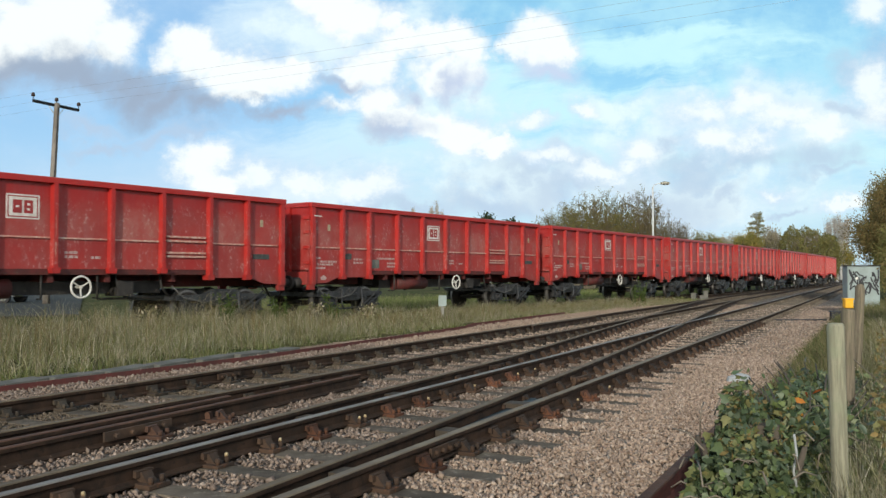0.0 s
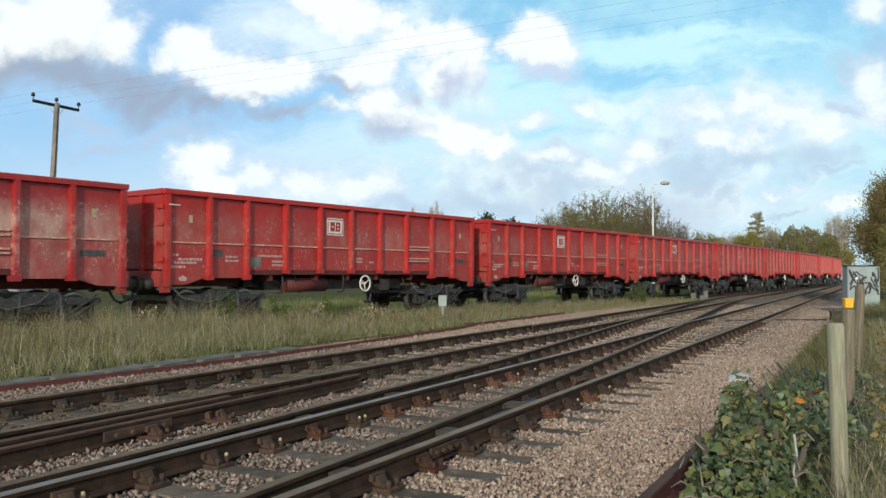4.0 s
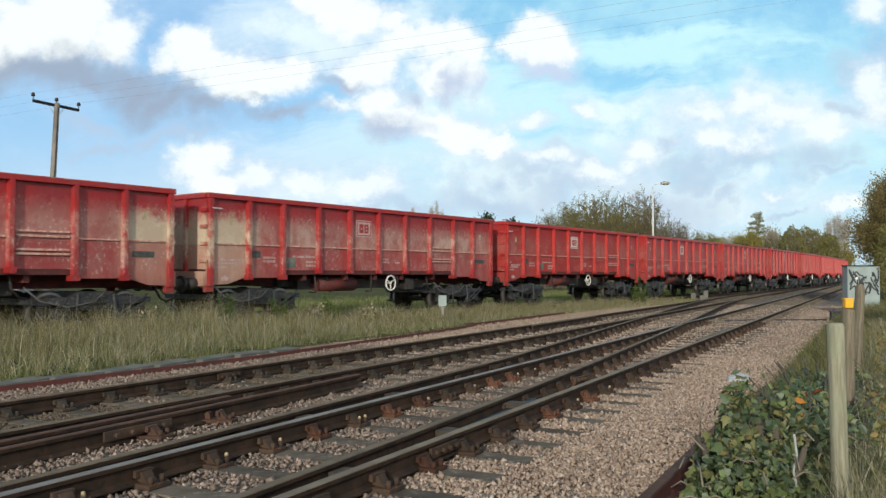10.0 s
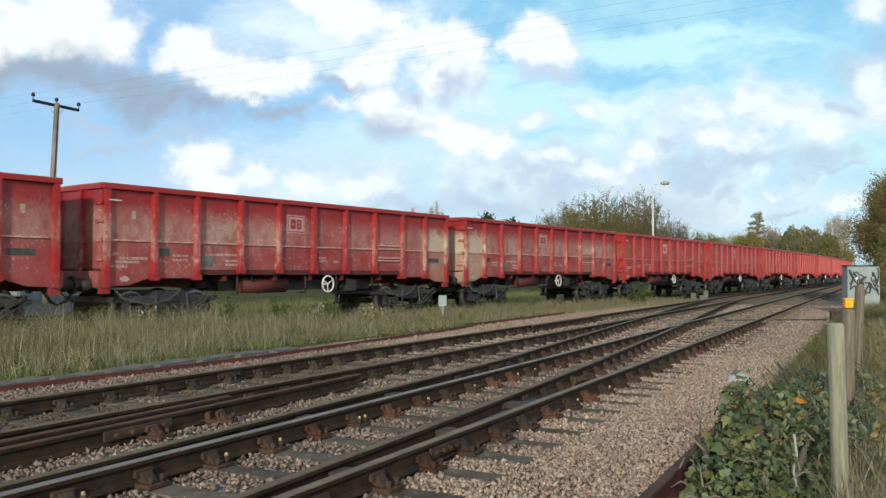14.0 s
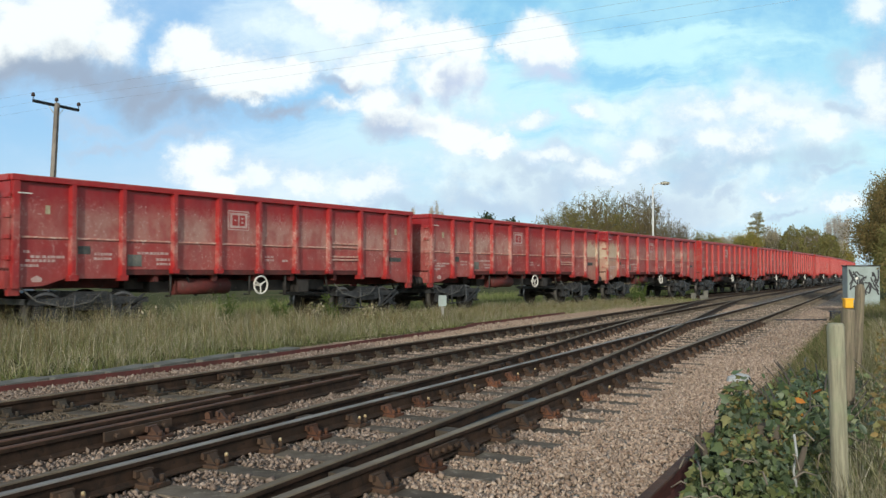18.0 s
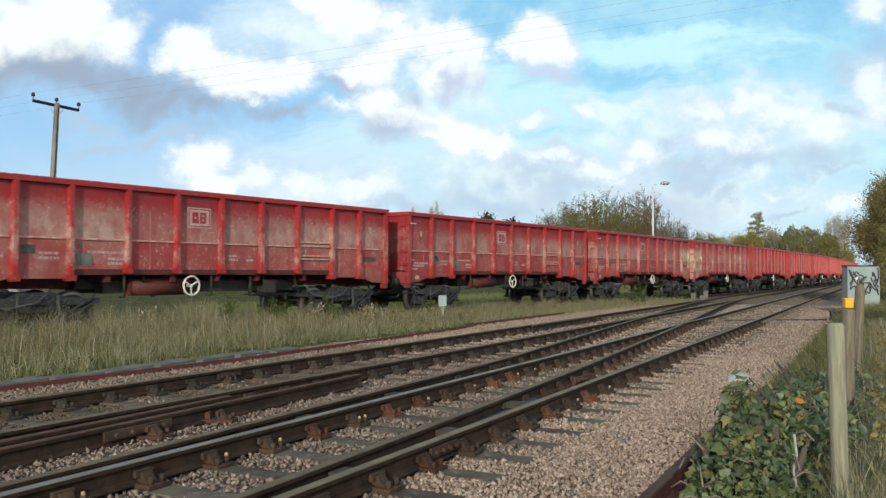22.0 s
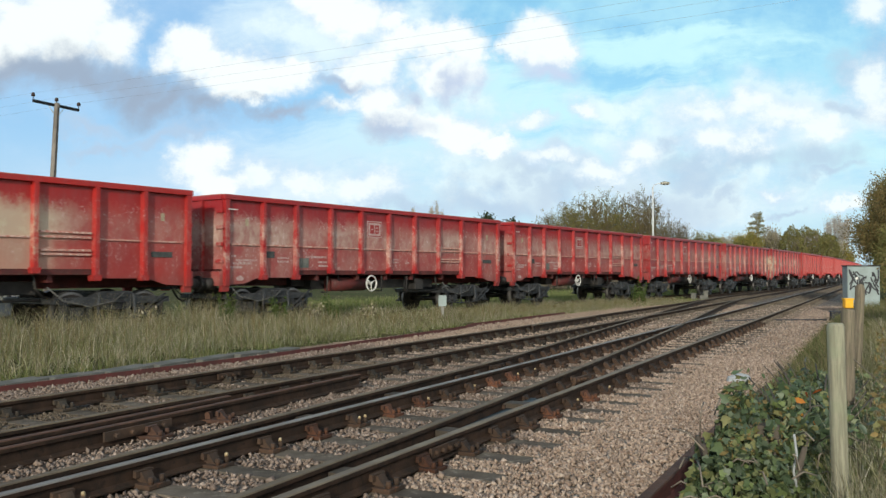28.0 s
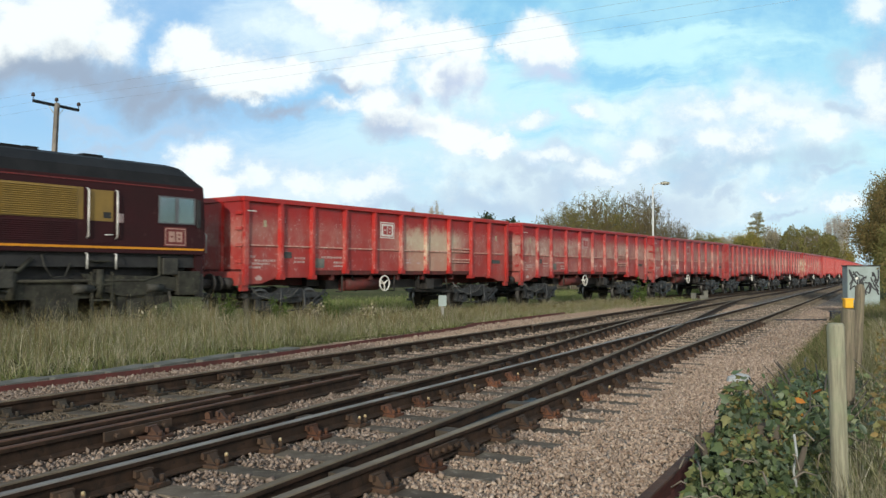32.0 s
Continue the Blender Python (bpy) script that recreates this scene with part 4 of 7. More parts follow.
def build_wagon(paint, rib_paint, seed, faded, wheel_y):
    """An open box wagon: ribbed steel sides, ends with ladders, two bogies, buffers."""
    w = empty("box_wagon")
    # sides and ends
    for sx in (-1, 1):
        bm = B()
        prof = [(-HALF, 1.02), (-5.75, 1.05), (-5.25, 1.20), (-3.9, 1.20), (-3.9, 1.40), (3.9, 1.40), (3.9, 1.20), (5.25, 1.20), (5.75, 1.05), (HALF, 1.02), (HALF, TOP - 0.12), (-HALF, TOP - 0.12)]
        x0 = 1.17 if sx > 0 else -1.20
        slab(bm, prof, x0, x0 + 0.03)
        side = part("side_panel", bm, paint, w, "red ribbed steel wagon side")
        for y in RIBS:
            bm = B()
            xo = sx * 1.20
            slab(bm, [(y - 0.066, xo), (y + 0.066, xo), (y + 0.046, xo + sx * 0.115), (y - 0.046, xo + sx * 0.115)], 1.40 if abs(y) < 3.9 else 1.22, TOP - 0.12, "z")
            for v in bm.verts:
                v.co = Vector((v.co.y, v.co.x, v.co.z))
            bmesh.ops.recalc_face_normals(bm, faces=bm.faces[:])
            part("rib", bm, rib_paint, side)
            bm = B()
            b0 = 1.40 if abs(y) < 3.8 else 1.24
            slab(bm, [(y - 0.11, b0 + 0.03), (y + 0.11, b0 + 0.03), (y + 0.085, b0 - 0.09), (y - 0.085, b0 - 0.09)], min(sx * 1.10, sx * 1.325), max(sx * 1.10, sx * 1.325))
            part("gusset", bm, rib_paint, side)
        bm = B()
        box(bm, min(sx * 1.08, sx * 1.30), max(sx * 1.08, sx * 1.30), -HALF - 0.02, HALF + 0.02, TOP - 0.13, TOP, bevel=0.015)
        part("top_rail", bm, rib_paint, side)
        for y in (-HALF + 0.09, HALF - 0.09):
            bm = B()
            box(bm, min(sx * 1.12, sx * 1.29), max(sx * 1.12, sx * 1.29), y - 0.07, y + 0.07, 1.0, TOP - 0.1, bevel=0.012)
            part("corner_post", bm, rib_paint, side)
        edges = [-HALF + 0.16] + RIBS + [HALF - 0.16]
        for i, (a, b) in enumerate(zip(edges, edges[1:])):
            if i == 7:
                continue
            bm = B()
            box(bm, min(sx * 1.19, sx * 1.235), max(sx * 1.19, sx * 1.235), a + 0.08, b - 0.08, 2.025, 2.06)
            part("mid_rail", bm, M["worn_edge"], side)
        # foothold bars in one bay
        for z in (2.145, 2.045, 1.77, 1.685):
            bm = B()
            box(bm, min(sx * 1.19, sx * 1.25), max(sx * 1.19, sx * 1.25), 2.72, 3.84, z, z + 0.045)
            part("foothold_bar", bm, M["worn_edge"], side)
        bm = B()
        box(bm, min(sx * 1.05, sx * 1.19), max(sx * 1.05, sx * 1.19), -3.88, 3.88, 1.28, 1.41)
        part("sole_bar", bm, M["under_red"], side)
        x = 1.203 if sx > 0 else -1.207
        logo(side, x, -0.64, 2.645, 0.68, 0.49, M["stencil"] if faded else M["white_paint"], M["logo_red"])
        rows = [(-6.15, 1.72, 0.16), (-6.0, 1.62, 0.72), (-6.1, 1.54, 0.62), (-6.2, 1.44, 0.4), (-4.6, 1.70, 0.42), (-4.6, 1.60, 0.42), (-3.55, 1.74, 0.85), (-3.05, 1.60, 0.38), (-3.05, 1.50, 0.38), (0.25, 1.72, 0.30), (0.25, 1.63, 0.30), (0.85, 1.62, 0.22)]
        for k, row in enumerate(rows):
            part("stencil_line", bars(B(), x, row, seed + k, 0.055), M["stencil"], side, "pale unreadable stencilled line")
        bm = B()
        slab(bm, [(-5.95, 1.13), (-5.78, 1.13), (-5.74, 1.20), (-5.865, 1.27), (-5.99, 1.20)], x, x + 0.004)
        part("stencil_triangle", bm, M["stencil"], side)
        for y, z, a, b, tone in ((-3.80, 1.47, 0.36, 0.26, "plate"), (-4.98, 1.72, 0.28, 0.17, "plate_dark"), (5.35, 1.68, 0.56, 0.13, "plate_dark")):
            bm = B()
            box(bm, x, x + 0.012, y, y + a, z, z + b, bevel=0.003)
            part("data_plate", bm, M[tone], side, "grey-green data plate" if tone == "plate" else "dark grimy data plate")
        for y in (-5.65, 5.65):
            bm = B()
            box(bm, x, x + 0.006, y - 0.05, y + 0.05, 2.52, 2.70)
            part("label_plate", bm, M["label"], side, "small pale label")
        bm = B()
        box(bm, x + (0.09 if sx > 0 else -0.09), x + (0.095 if sx > 0 else -0.085), -6.32, -6.02, 2.90, 2.925)
        part("white_dash", bm, M["white_paint"], side)
    for sy in (-1, 1):
        bm = B()
        y0 = sy * HALF
        box(bm, -1.18, 1.18, min(y0, y0 - sy * 0.03), max(y0, y0 - sy * 0.03), 1.35, TOP - 0.1)
        end = part("end_panel", bm, paint, w, "red steel wagon end")
        bm = B()
        box(bm, -1.2, 1.2, min(y0 - sy * 0.06, y0 + sy * 0.05), max(y0 - sy * 0.06, y0 + sy * 0.05), TOP - 0.13, TOP + 0.002, bevel=0.012)
        part("end_top_rail", bm, paint, end)
        bm = B()
        box(bm, -1.2, 1.2, min(y0, y0 + sy * 0.10), max(y0, y0 + sy * 0.10), 1.0, 1.36, bevel=0.012)
        part("headstock", bm, paint, end)
        for x in (-1.17, 1.17):
            bm = B()
            box(bm, x - 0.05, x + 0.05, min(y0 - sy * 0.20, y0 + sy * 0.04), max(y0 - sy * 0.20, y0 + sy * 0.04), 0.86, 1.03, bevel=0.012)
            part("corner_step", bm, rib_paint, end, "small red step bracket at the corner")
        for x in (-0.45, 0.45):
            bm = B()
            box(bm, x - 0.05, x + 0.05, min(y0, y0 + sy * 0.08), max(y0, y0 + sy * 0.08), 1.36, TOP - 0.13)
            part("end_rib", bm, rib_paint, end)
        # corner ladder and its rungs
        for z in (1.62, 2.04, 2.46, 2.86):
            bm = B()
            box(bm, 1.0, 1.24, min(y0, y0 + sy * 0.05), max(y0, y0 + sy * 0.05), z - 0.045, z + 0.045, bevel=0.01)
            part("rung", bm, rib_paint, end)
        for x in (-0.87, 0.87):
            bm = B()
            tube(bm, (x, y0, 1.06), (x, y0 + sy * 0.34, 1.06), 0.15, 0.145, 14)
            tube(bm, (x, y0 + sy * 0.28, 1.06), (x, y0 + sy * 0.46, 1.06), 0.12, 0.12, 12)
            buf = part("buffer", bm, M["steel_dark"], w, "dark steel buffer")
            bm = B()
            tube(bm, (x, y0 + sy * 0.46, 1.06), (x, y0 + sy * 0.495, 1.06), 0.20, 0.20, 20)
            part("buffer_head", bm, M["steel_dark"], buf)
        bm = B()
        box(bm, -0.07, 0.07, min(y0, y0 + sy * 0.52), max(y0, y0 + sy * 0.52), 0.92, 1.10)
        pipe(bm, [(0.35, y0 + sy * 0.1, 1.0), (0.35, y0 + sy * 0.3, 0.70), (0.30, y0 + sy * 0.52, 0.62)], 0.03, 6)
        part("coupling", bm, M["steel_dark"], w, "screw coupling and brake hose")
    # floor and underframe
    bm = B()
    box(bm, -1.17, 1.17, -HALF, HALF, 1.30, 1.42)
    box(bm, -0.30, 0.30, -HALF, HALF, 0.98, 1.30)
    for y in (-3.0, -1.3, 0.0, 1.3, 3.0):
        box(bm, -1.12, 1.12, y - 0.06, y + 0.06, 1.12, 1.30)
    part("underframe", bm, M["under_red"], w, "dull red steel underframe")
    bm = B()
    tube(bm, (0.86, -2.35, 1.0), (0.86, -0.75, 1.0), 0.20, 0.20, 16)
    part("air_tank", bm, M["under_red"], w, "dull red brake air tank")
    bm = B()
    box(bm, 0.55, 1.05, 1.6, 2.0, 0.80, 1.15, bevel=0.02)
    pipe(bm, [(0.9, 1.2, 1.25), (0.9, 1.2, 0.75), (0.9, 2.9, 0.75)], 0.03, 6)
    part("brake_gear", bm, M["steel_dark"], w, "dark brake cylinder and rods")
    bm = B()
    box(bm, -0.75, 0.75, -2.9, 2.9, 0.86, 1.14)
    box(bm, -0.5, 0.5, -3.4, -2.9, 0.95, 1.2)
    part("brake_frame", bm, M["steel_dark"], w, "dark brake rigging frame")
    for y in (-2.05, 1.55, 2.7):
        bm = B()
        pipe(bm, [(1.0, y, 1.30), (1.02, y + 0.05, 1.0), (0.9, y + 0.3, 0.8), (0.6, y + 0.6, 0.78)], 0.028, 6)
        part("brake_lever", bm, M["steel_dark"], w)
    for y in (-2.6, -0.2, 1.05):
        bm = B()
        pipe(bm, [(1.12, y, 1.30), (1.12, y, 0.78), (0.8, y + 0.1, 0.78)], 0.022, 6)
        part("hanger", bm, M["steel_dark"], w)
    for sx in (-1, 1):
        bm = B()
        ring(bm, (sx * 1.27, wheel_y, 1.02), 0.225, 0.022)
        for k in range(3):
            a = math.radians(150 + 120 * k)
            tube(bm, (sx * 1.25, wheel_y, 1.02), (sx * 1.27, wheel_y + 0.22 * math.cos(a), 1.02 + 0.22 * math.sin(a)), 0.018, 0.016, 6)
        tube(bm, (sx * 1.10, wheel_y, 1.02), (sx * 1.28, wheel_y, 1.02), 0.035, 0.035, 8)
        part("handwheel", bm, M["white_paint"], w, "white three-spoke brake handwheel")
    for cy in (-4.55, 4.55):
        build_bogie(w, cy)
    return w


# how the siding train travels: metres of way at times, and its order of wagons
WAY = [(2.0 * i, 2.173 * 2 * i + 0.02339 * (2 * i) ** 2 + 0.00008 * (2 * i) ** 3 - 0.0000017 * (2 * i) ** 4) for i in range(17)]
TAIL0 = -8.437
TRAIN = []


def build_train():
    looks = {"clean": (0.18, 0.0, 0.01, 1, 0.59), "used": (0.50, 6.2, 1.5, 2, 0.55), "dusty": (0.52, -6.3, 2.1, 3, 0.55), "pale": (0.42, -5.0, 0.01, 4, 0.05),
             "worn": (0.55, -2.0, 0.01, 6, -0.90), "spread": (0.80, 0.6, 0.01, 7, -0.85), "patch": (0.28, 1.7, 2.2, 5, -0.85)}
    order = {-6: "patch", -5: "spread", -4: "worn", -3: "pale", -2: "used", -1: "dusty"}
    words = {"clean": "red open box wagon with clean ribbed steel sides", "used": "red open box wagon with scuffed and faded ribbed sides",
             "dusty": "red open box wagon with cream dust over its end bays", "pale": "red open box wagon with pale dust over its ribbed sides",
             "worn": "red open box wagon with worn and streaked ribbed sides", "spread": "red open box wagon with dust spread over several bays",
             "patch": "bright red open box wagon with a cream dust patch"}
    made = {}
    for i in range(7, -7, -1):
        k = order.get(i, "clean")
        if k not in made:
            d = looks[k]
            made[k] = build_wagon(wagon_paint("wagon_red_" + k, *d[:4]), wagon_paint("rib_red_" + k, *d[:4], 0.95 if k != "clean" else 0.5), d[3], k not in ("clean", "patch"), d[4])
            ob = made[k]
        else:
            ob = copy_thing(made[k], pose(0, 0, 0))
        tagged(ob, words[k], "railway wagon", "wagons of the train")
        TRAIN.append((ob, TAIL0 + PITCH * i - 6.47, 9.1))


def pose_on_siding(s, base):
    """Pose of a vehicle whose middle is s along the siding, riding on two bogies base apart."""
    ax, ay, _ = siding(s - base / 2)
    bx, by, _ = siding(s + base / 2)
    return pose((ax + bx) / 2, (ay + by) / 2, 0, 0, 0, -math.degrees(math.atan2(bx - ax, by - ay)))


# ---- locomotive ----
M["maroon"] = surface("maroon", (0.036, 0.0085, 0.010), (0.028, 0.0085, 0.009), 1.5, 40, 0.55, 0, 0.06, (0.060, 0.024, 0.022), 0.6, 0, 0.2)
M["gold"] = surface("gold", (0.235, 0.148, 0.034), (0.19, 0.122, 0.032), 2, 40, 0.5, 0, 0.08, (0.22, 0.15, 0.05), 0.6)
M["roof_grey"] = surface("roof_grey", (0.011, 0.0115, 0.013), (0.018, 0.0185, 0.020), 1.5, 30, 0.75, 0, 0.15, (0.032, 0.028, 0.026), 0.62, 0, 0.2)
M["orange_line"] = surface("orange_line", (0.62, 0.25, 0.012), (0.55, 0.22, 0.012), 4, 40, 0.5)
M["bare_steel"] = surface("bare_steel", (0.62, 0.60, 0.56), (0.5, 0.48, 0.45), 5, 50, 0.45, 0.3)
M["loco_bogie"] = surface("loco_bogie", (0.046, 0.045, 0.034), (0.022, 0.021, 0.017), 4, 30, 0.75, 0, 0.3, (0.075, 0.070, 0.050), 0.56, 0, 0.25)
M["loco_steel"] = surface("loco_steel", (0.052, 0.050, 0.041), (0.028, 0.027, 0.023), 4, 40, 0.7, 0.1, 0.3, (0.085, 0.072, 0.055), 0.57)
M["window_frame"] = surface("window_frame", (0.16, 0.17, 0.18), (0.11, 0.115, 0.12), 8, 40, 0.5, 0.3)
M["maroon_line"] = surface("maroon_line", (0.16, 0.022, 0.02), (0.11, 0.02, 0.018), 4, 40, 0.5)
# pale tone in place of bright sky seen across the cab
M["cab_cream"] = surface("cab_cream", (0.70, 0.70, 0.66), (0.62, 0.62, 0.58), 3, 40, 0.6)
M["rubber"] = surface("rubber", (0.02, 0.02, 0.021), (0.03, 0.03, 0.03), 4, 40, 0.75)


def glass_material():
    m, n = material("window_glass")
    clear = n.add("ShaderNodeBsdfTransparent", ins={"Color": (0.90, 0.94, 0.95, 1)})
    gloss = n.add("ShaderNodeBsdfGlossy", ins={"Color": (0.9, 0.95, 1.0, 1), "Roughness": 0.05})
    fres = n.add("ShaderNodeFresnel", ins={"IOR": 1.6})
    mixed = n.add("ShaderNodeMixShader", ins={0: n.math("ADD", fres.outputs[0], 0.07), 1: clear.outputs[0], 2: gloss.outputs[0]})
    n.add("ShaderNodeOutputMaterial", ins={"Surface": mixed.outputs[0]})
    return m


M["glass"] = glass_material()


def build_loco():
    """A diesel locomotive with full-width body, louvred side band and two three-axle bogies."""
    lo = empty("locomotive")
    tagged(lo, "maroon diesel locomotive with gold side band and dark roof", "locomotive")
    W, F0, F1 = 1.31, -10.1, 10.1
    low, cant = 1.76, 3.36
    for sx in (-1, 1):
        bm = B()
        x0 = sx * W - (0.05 if sx > 0 else 0)
        w0, w1 = 8.82, 9.78
        slab(bm, [(-w0, low), (w0, low), (w0, cant), (-w0, cant)], x0, x0 + 0.05)
        for sy in (-1, 1):
            for q in ([(w0, low), (w1, low), (w1, 2.49), (w0, 2.49)], [(w0, 3.06), (w1, 3.06), (w1, cant), (w0, cant)], [(w1, low), (F1, low), (F1, 2.55), (F1 - 0.02, 3.0), (F1 - 0.06, cant), (w1, cant)]):
                slab(bm, [(sy * p, z) for p, z in q], x0, x0 + 0.05)
        bmesh.ops.remove_doubles(bm, verts=bm.verts[:], dist=0.0005)
        side = part("body_side", bm, M["maroon"], lo, "maroon painted body side")
        xo = sx * W
        def proud(a, b):
            return (min(xo + sx * a, xo + sx * b), max(xo + sx * a, xo + sx * b))
        # gold band with louvre slats
        bm = B()
        box(bm, *proud(0.002, 0.008), -6.96, 6.94, 2.45, 3.13)
        band = part("gold_band", bm, M["gold"], side, "gold painted louvred band")
        bm = B()
        slab(bm, [(0.008, 0.0), (0.035, 0.0), (0.012, 0.030), (0.008, 0.030)], -6.8, 6.8, "y")
        if sx < 0:
            for v in bm.verts:
                v.co.x = -v.co.x
            bmesh.ops.recalc_face_normals(bm, faces=bm.faces[:])
        first = part("louvre_slat", bm, M["gold"], band, "", pose(xo, 0, 2.475))
        for k in range(1, 15):
            again(first, pose(xo, 0, 2.475 + 0.043 * k))
        bm = B()
        slab(bm, [(0.002, 0.0), (0.022, 0.0), (0.006, 0.030), (0.002, 0.030)], -6.8, 6.8, "y")
        if sx < 0:
            for v in bm.verts:
                v.co.x = -v.co.x
            bmesh.ops.recalc_face_normals(bm, faces=bm.faces[:])
        firstm = part("louvre_slat", bm, M["maroon"], side, "", pose(xo, 0, 1.98))
        for k in range(1, 10):
            again(firstm, pose(xo, 0, 1.98 + 0.043 * k))
        bm = B()
        box(bm, *proud(0.003, 0.010), F0 + 0.02, F1 - 0.02, 1.85, 1.90)
        part("orange_line", bm, M["orange_line"], side, "orange-yellow lining stripe")
        bm = B()
        box(bm, *proud(0.002, 0.012), F0 + 0.35, F1 - 0.35, 3.27, 3.295)
        part("red_line", bm, M["maroon_line"], side)
        for sy in (-1, 1):
            # cab door with its rails
            y0, y1 = sy * 7.10, sy * 7.64
            a, b = min(y0, y1), max(y0, y1)
            bm = B()
            box(bm, *proud(0.004, 0.016), a, b, 1.96, 2.43, bevel=0.003)
            door = part("cab_door", bm, M["maroon"], side, "cab door, gold above and maroon below")
            bm = B()
            box(bm, *proud(0.005, 0.017), a, b, 2.432, 3.10, bevel=0.003)
            part("door_top", bm, M["gold"], door)
            bm = B()
            box(bm, *proud(0.017, 0.020), a + 0.30, a + 0.48, 2.50, 2.63)
            part("notice", bm, M["rubber"], door)
            bm = B()
            pipe(bm, [(xo + sx * 0.016, a + 0.35, 2.14), (xo + sx * 0.05, a + 0.38, 2.14), (xo + sx * 0.05, a + 0.52, 2.15)], 0.012, 6)
            part("door_handle", bm, M["bare_steel"], door, "bare steel handle")
            for yy in (a - 0.07, b + 0.07):
                bm = B()
                pipe(bm, [(xo, yy, 3.12), (xo + sx * 0.07, yy, 3.08), (xo + sx * 0.07, yy, 2.10), (xo, yy, 2.06)], 0.020, 8)
                part("grab_rail", bm, M["bare_steel"], side, "bare steel grab rail")
                bm = B()
                pipe(bm, [(xo - sx * 0.02, yy, 1.74), (xo + sx * 0.03, yy, 1.72), (xo + sx * 0.03, yy, 1.40)], 0.020, 8)
                part("grab_rail", bm, M["bare_steel"], side, "bare steel grab rail")
            for z in (1.56,):
                bm = B()
                box(bm, *proud(-0.15, 0.02), a + 0.05, b - 0.05, z, z + 0.03)
                part("step", bm, M["loco_bogie"], side)
            bm = B()
            box(bm, *proud(0.003, 0.007), b + 0.12 if sy > 0 else a - 0.26, b + 0.26 if sy > 0 else a - 0.12, 2.42, 2.62)
            part("notice_plate", bm, M["stencil"], side, "small pale notice")
            # cab window: frame, two panes, divider
            wy0, wy1 = (8.82, 9.78) if sy > 0 else (-9.78, -8.82)
            bm = B()
            for q in ((wy0 - 0.03, wy1 + 0.03, 2.46, 2.49), (wy0 - 0.03, wy1 + 0.03, 3.06, 3.09), (wy0 - 0.03, wy0, 2.49, 3.06), (wy1, wy1 + 0.03, 2.49, 3.06), ((wy0 + wy1) / 2 - 0.05, (wy0 + wy1) / 2 + 0.03, 2.49, 3.06)):
                box(bm, *proud(0.002, 0.024), *q)
            win = part("cab_window", bm, M["window_frame"], side, "cab side window with sliding pane")
            mid = (wy0 + wy1) / 2
            for p0, p1 in ((wy0, mid - 0.03), (mid + 0.02, wy1)):
                bm = B()
                box(bm, *proud(0.002, 0.008), p0, p1, 2.49, 3.06)
                part("pane", bm, M["glass"], win)
            bm = B()
            box(bm, *proud(0.01, 0.06), (wy1 + 0.07) if sy > 0 else (wy0 - 0.15), (wy1 + 0.15) if sy > 0 else (wy0 - 0.07), 2.40, 3.06)
            part("mirror_case", bm, M["rubber"], side)
            if sy > 0:
                logo(side, xo + 0.003 if sx > 0 else xo - 0.008, 9.26, 2.16, 0.62, 0.45, M["logo_bright"], M["logo_white"])
    # ends
    for sy in (-1, 1):
        e = F1 * sy
        bm = B()
        slab(bm, [(e, 1.30), (e, 2.55), (e - sy * 0.02, 3.0), (e - sy * 0.07, cant + 0.02), (e - sy * 0.4, cant + 0.02), (e - sy * 0.2, 1.30)], -W + 0.055, W - 0.055)
        endp = part("cab_front", bm, M["maroon"], lo, "maroon sloping cab front")
        for sx in (-1, 1):
            bm = B()
            slab(bm, [(e + sy * 0.012, 2.52), (e - sy * 0.005, 2.95), (e - sy * 0.04, 2.95), (e - sy * 0.03, 2.52)], min(sx * 0.12, sx * 1.15), max(sx * 0.12, sx * 1.15))
            part("windscreen", bm, M["glass"], endp, "cab windscreen")
            bm = B()
            tube(bm, (sx * 0.87, e, 1.06), (sx * 0.87, e + sy * 0.50, 1.06), 0.13, 0.11, 14)
            buf = part("buffer", bm, M["steel_dark"], lo, "dark steel buffer")
            bm = B()
            tube(bm, (sx * 0.87, e + sy * 0.48, 1.06), (sx * 0.87, e + sy * 0.53, 1.06), 0.25, 0.25, 20)
            part("buffer_head", bm, M["steel_dark"], buf)
            bm = B()
            pipe(bm, [(sx * 1.22, e + sy * 0.0, 2.30), (sx * 1.22, e + sy * 0.12, 2.25), (sx * 1.26, e + sy * 0.08, 1.80)], 0.016, 6)
            part("end_rail", bm, M["bare_steel"], endp)
        bm = B()
        box(bm, -1.28, 1.28, min(e - sy * 0.25, e), max(e - sy * 0.25, e), 0.75, 1.30, bevel=0.02)
        part("buffer_beam", bm, M["steel_dark"], lo)
        for sx in (-1, 1):
            bm = B()
            box(bm, sx * 1.18 - 0.14, sx * 1.18 + 0.14, min(e - sy * 0.75, e - sy * 0.12), max(e - sy * 0.75, e - sy * 0.12), 0.80, 1.36, bevel=0.03)
            part("sand_box", bm, M["loco_bogie"], lo, "dark sand box under the cab")
    # roof
    bm = B()
    prof = [(-W, cant), (-1.24, 3.60), (-0.97, 3.82), (-0.5, 3.93), (0.0, 3.96), (0.5, 3.93), (0.97, 3.82), (1.24, 3.60), (W, cant)]
    rows = []
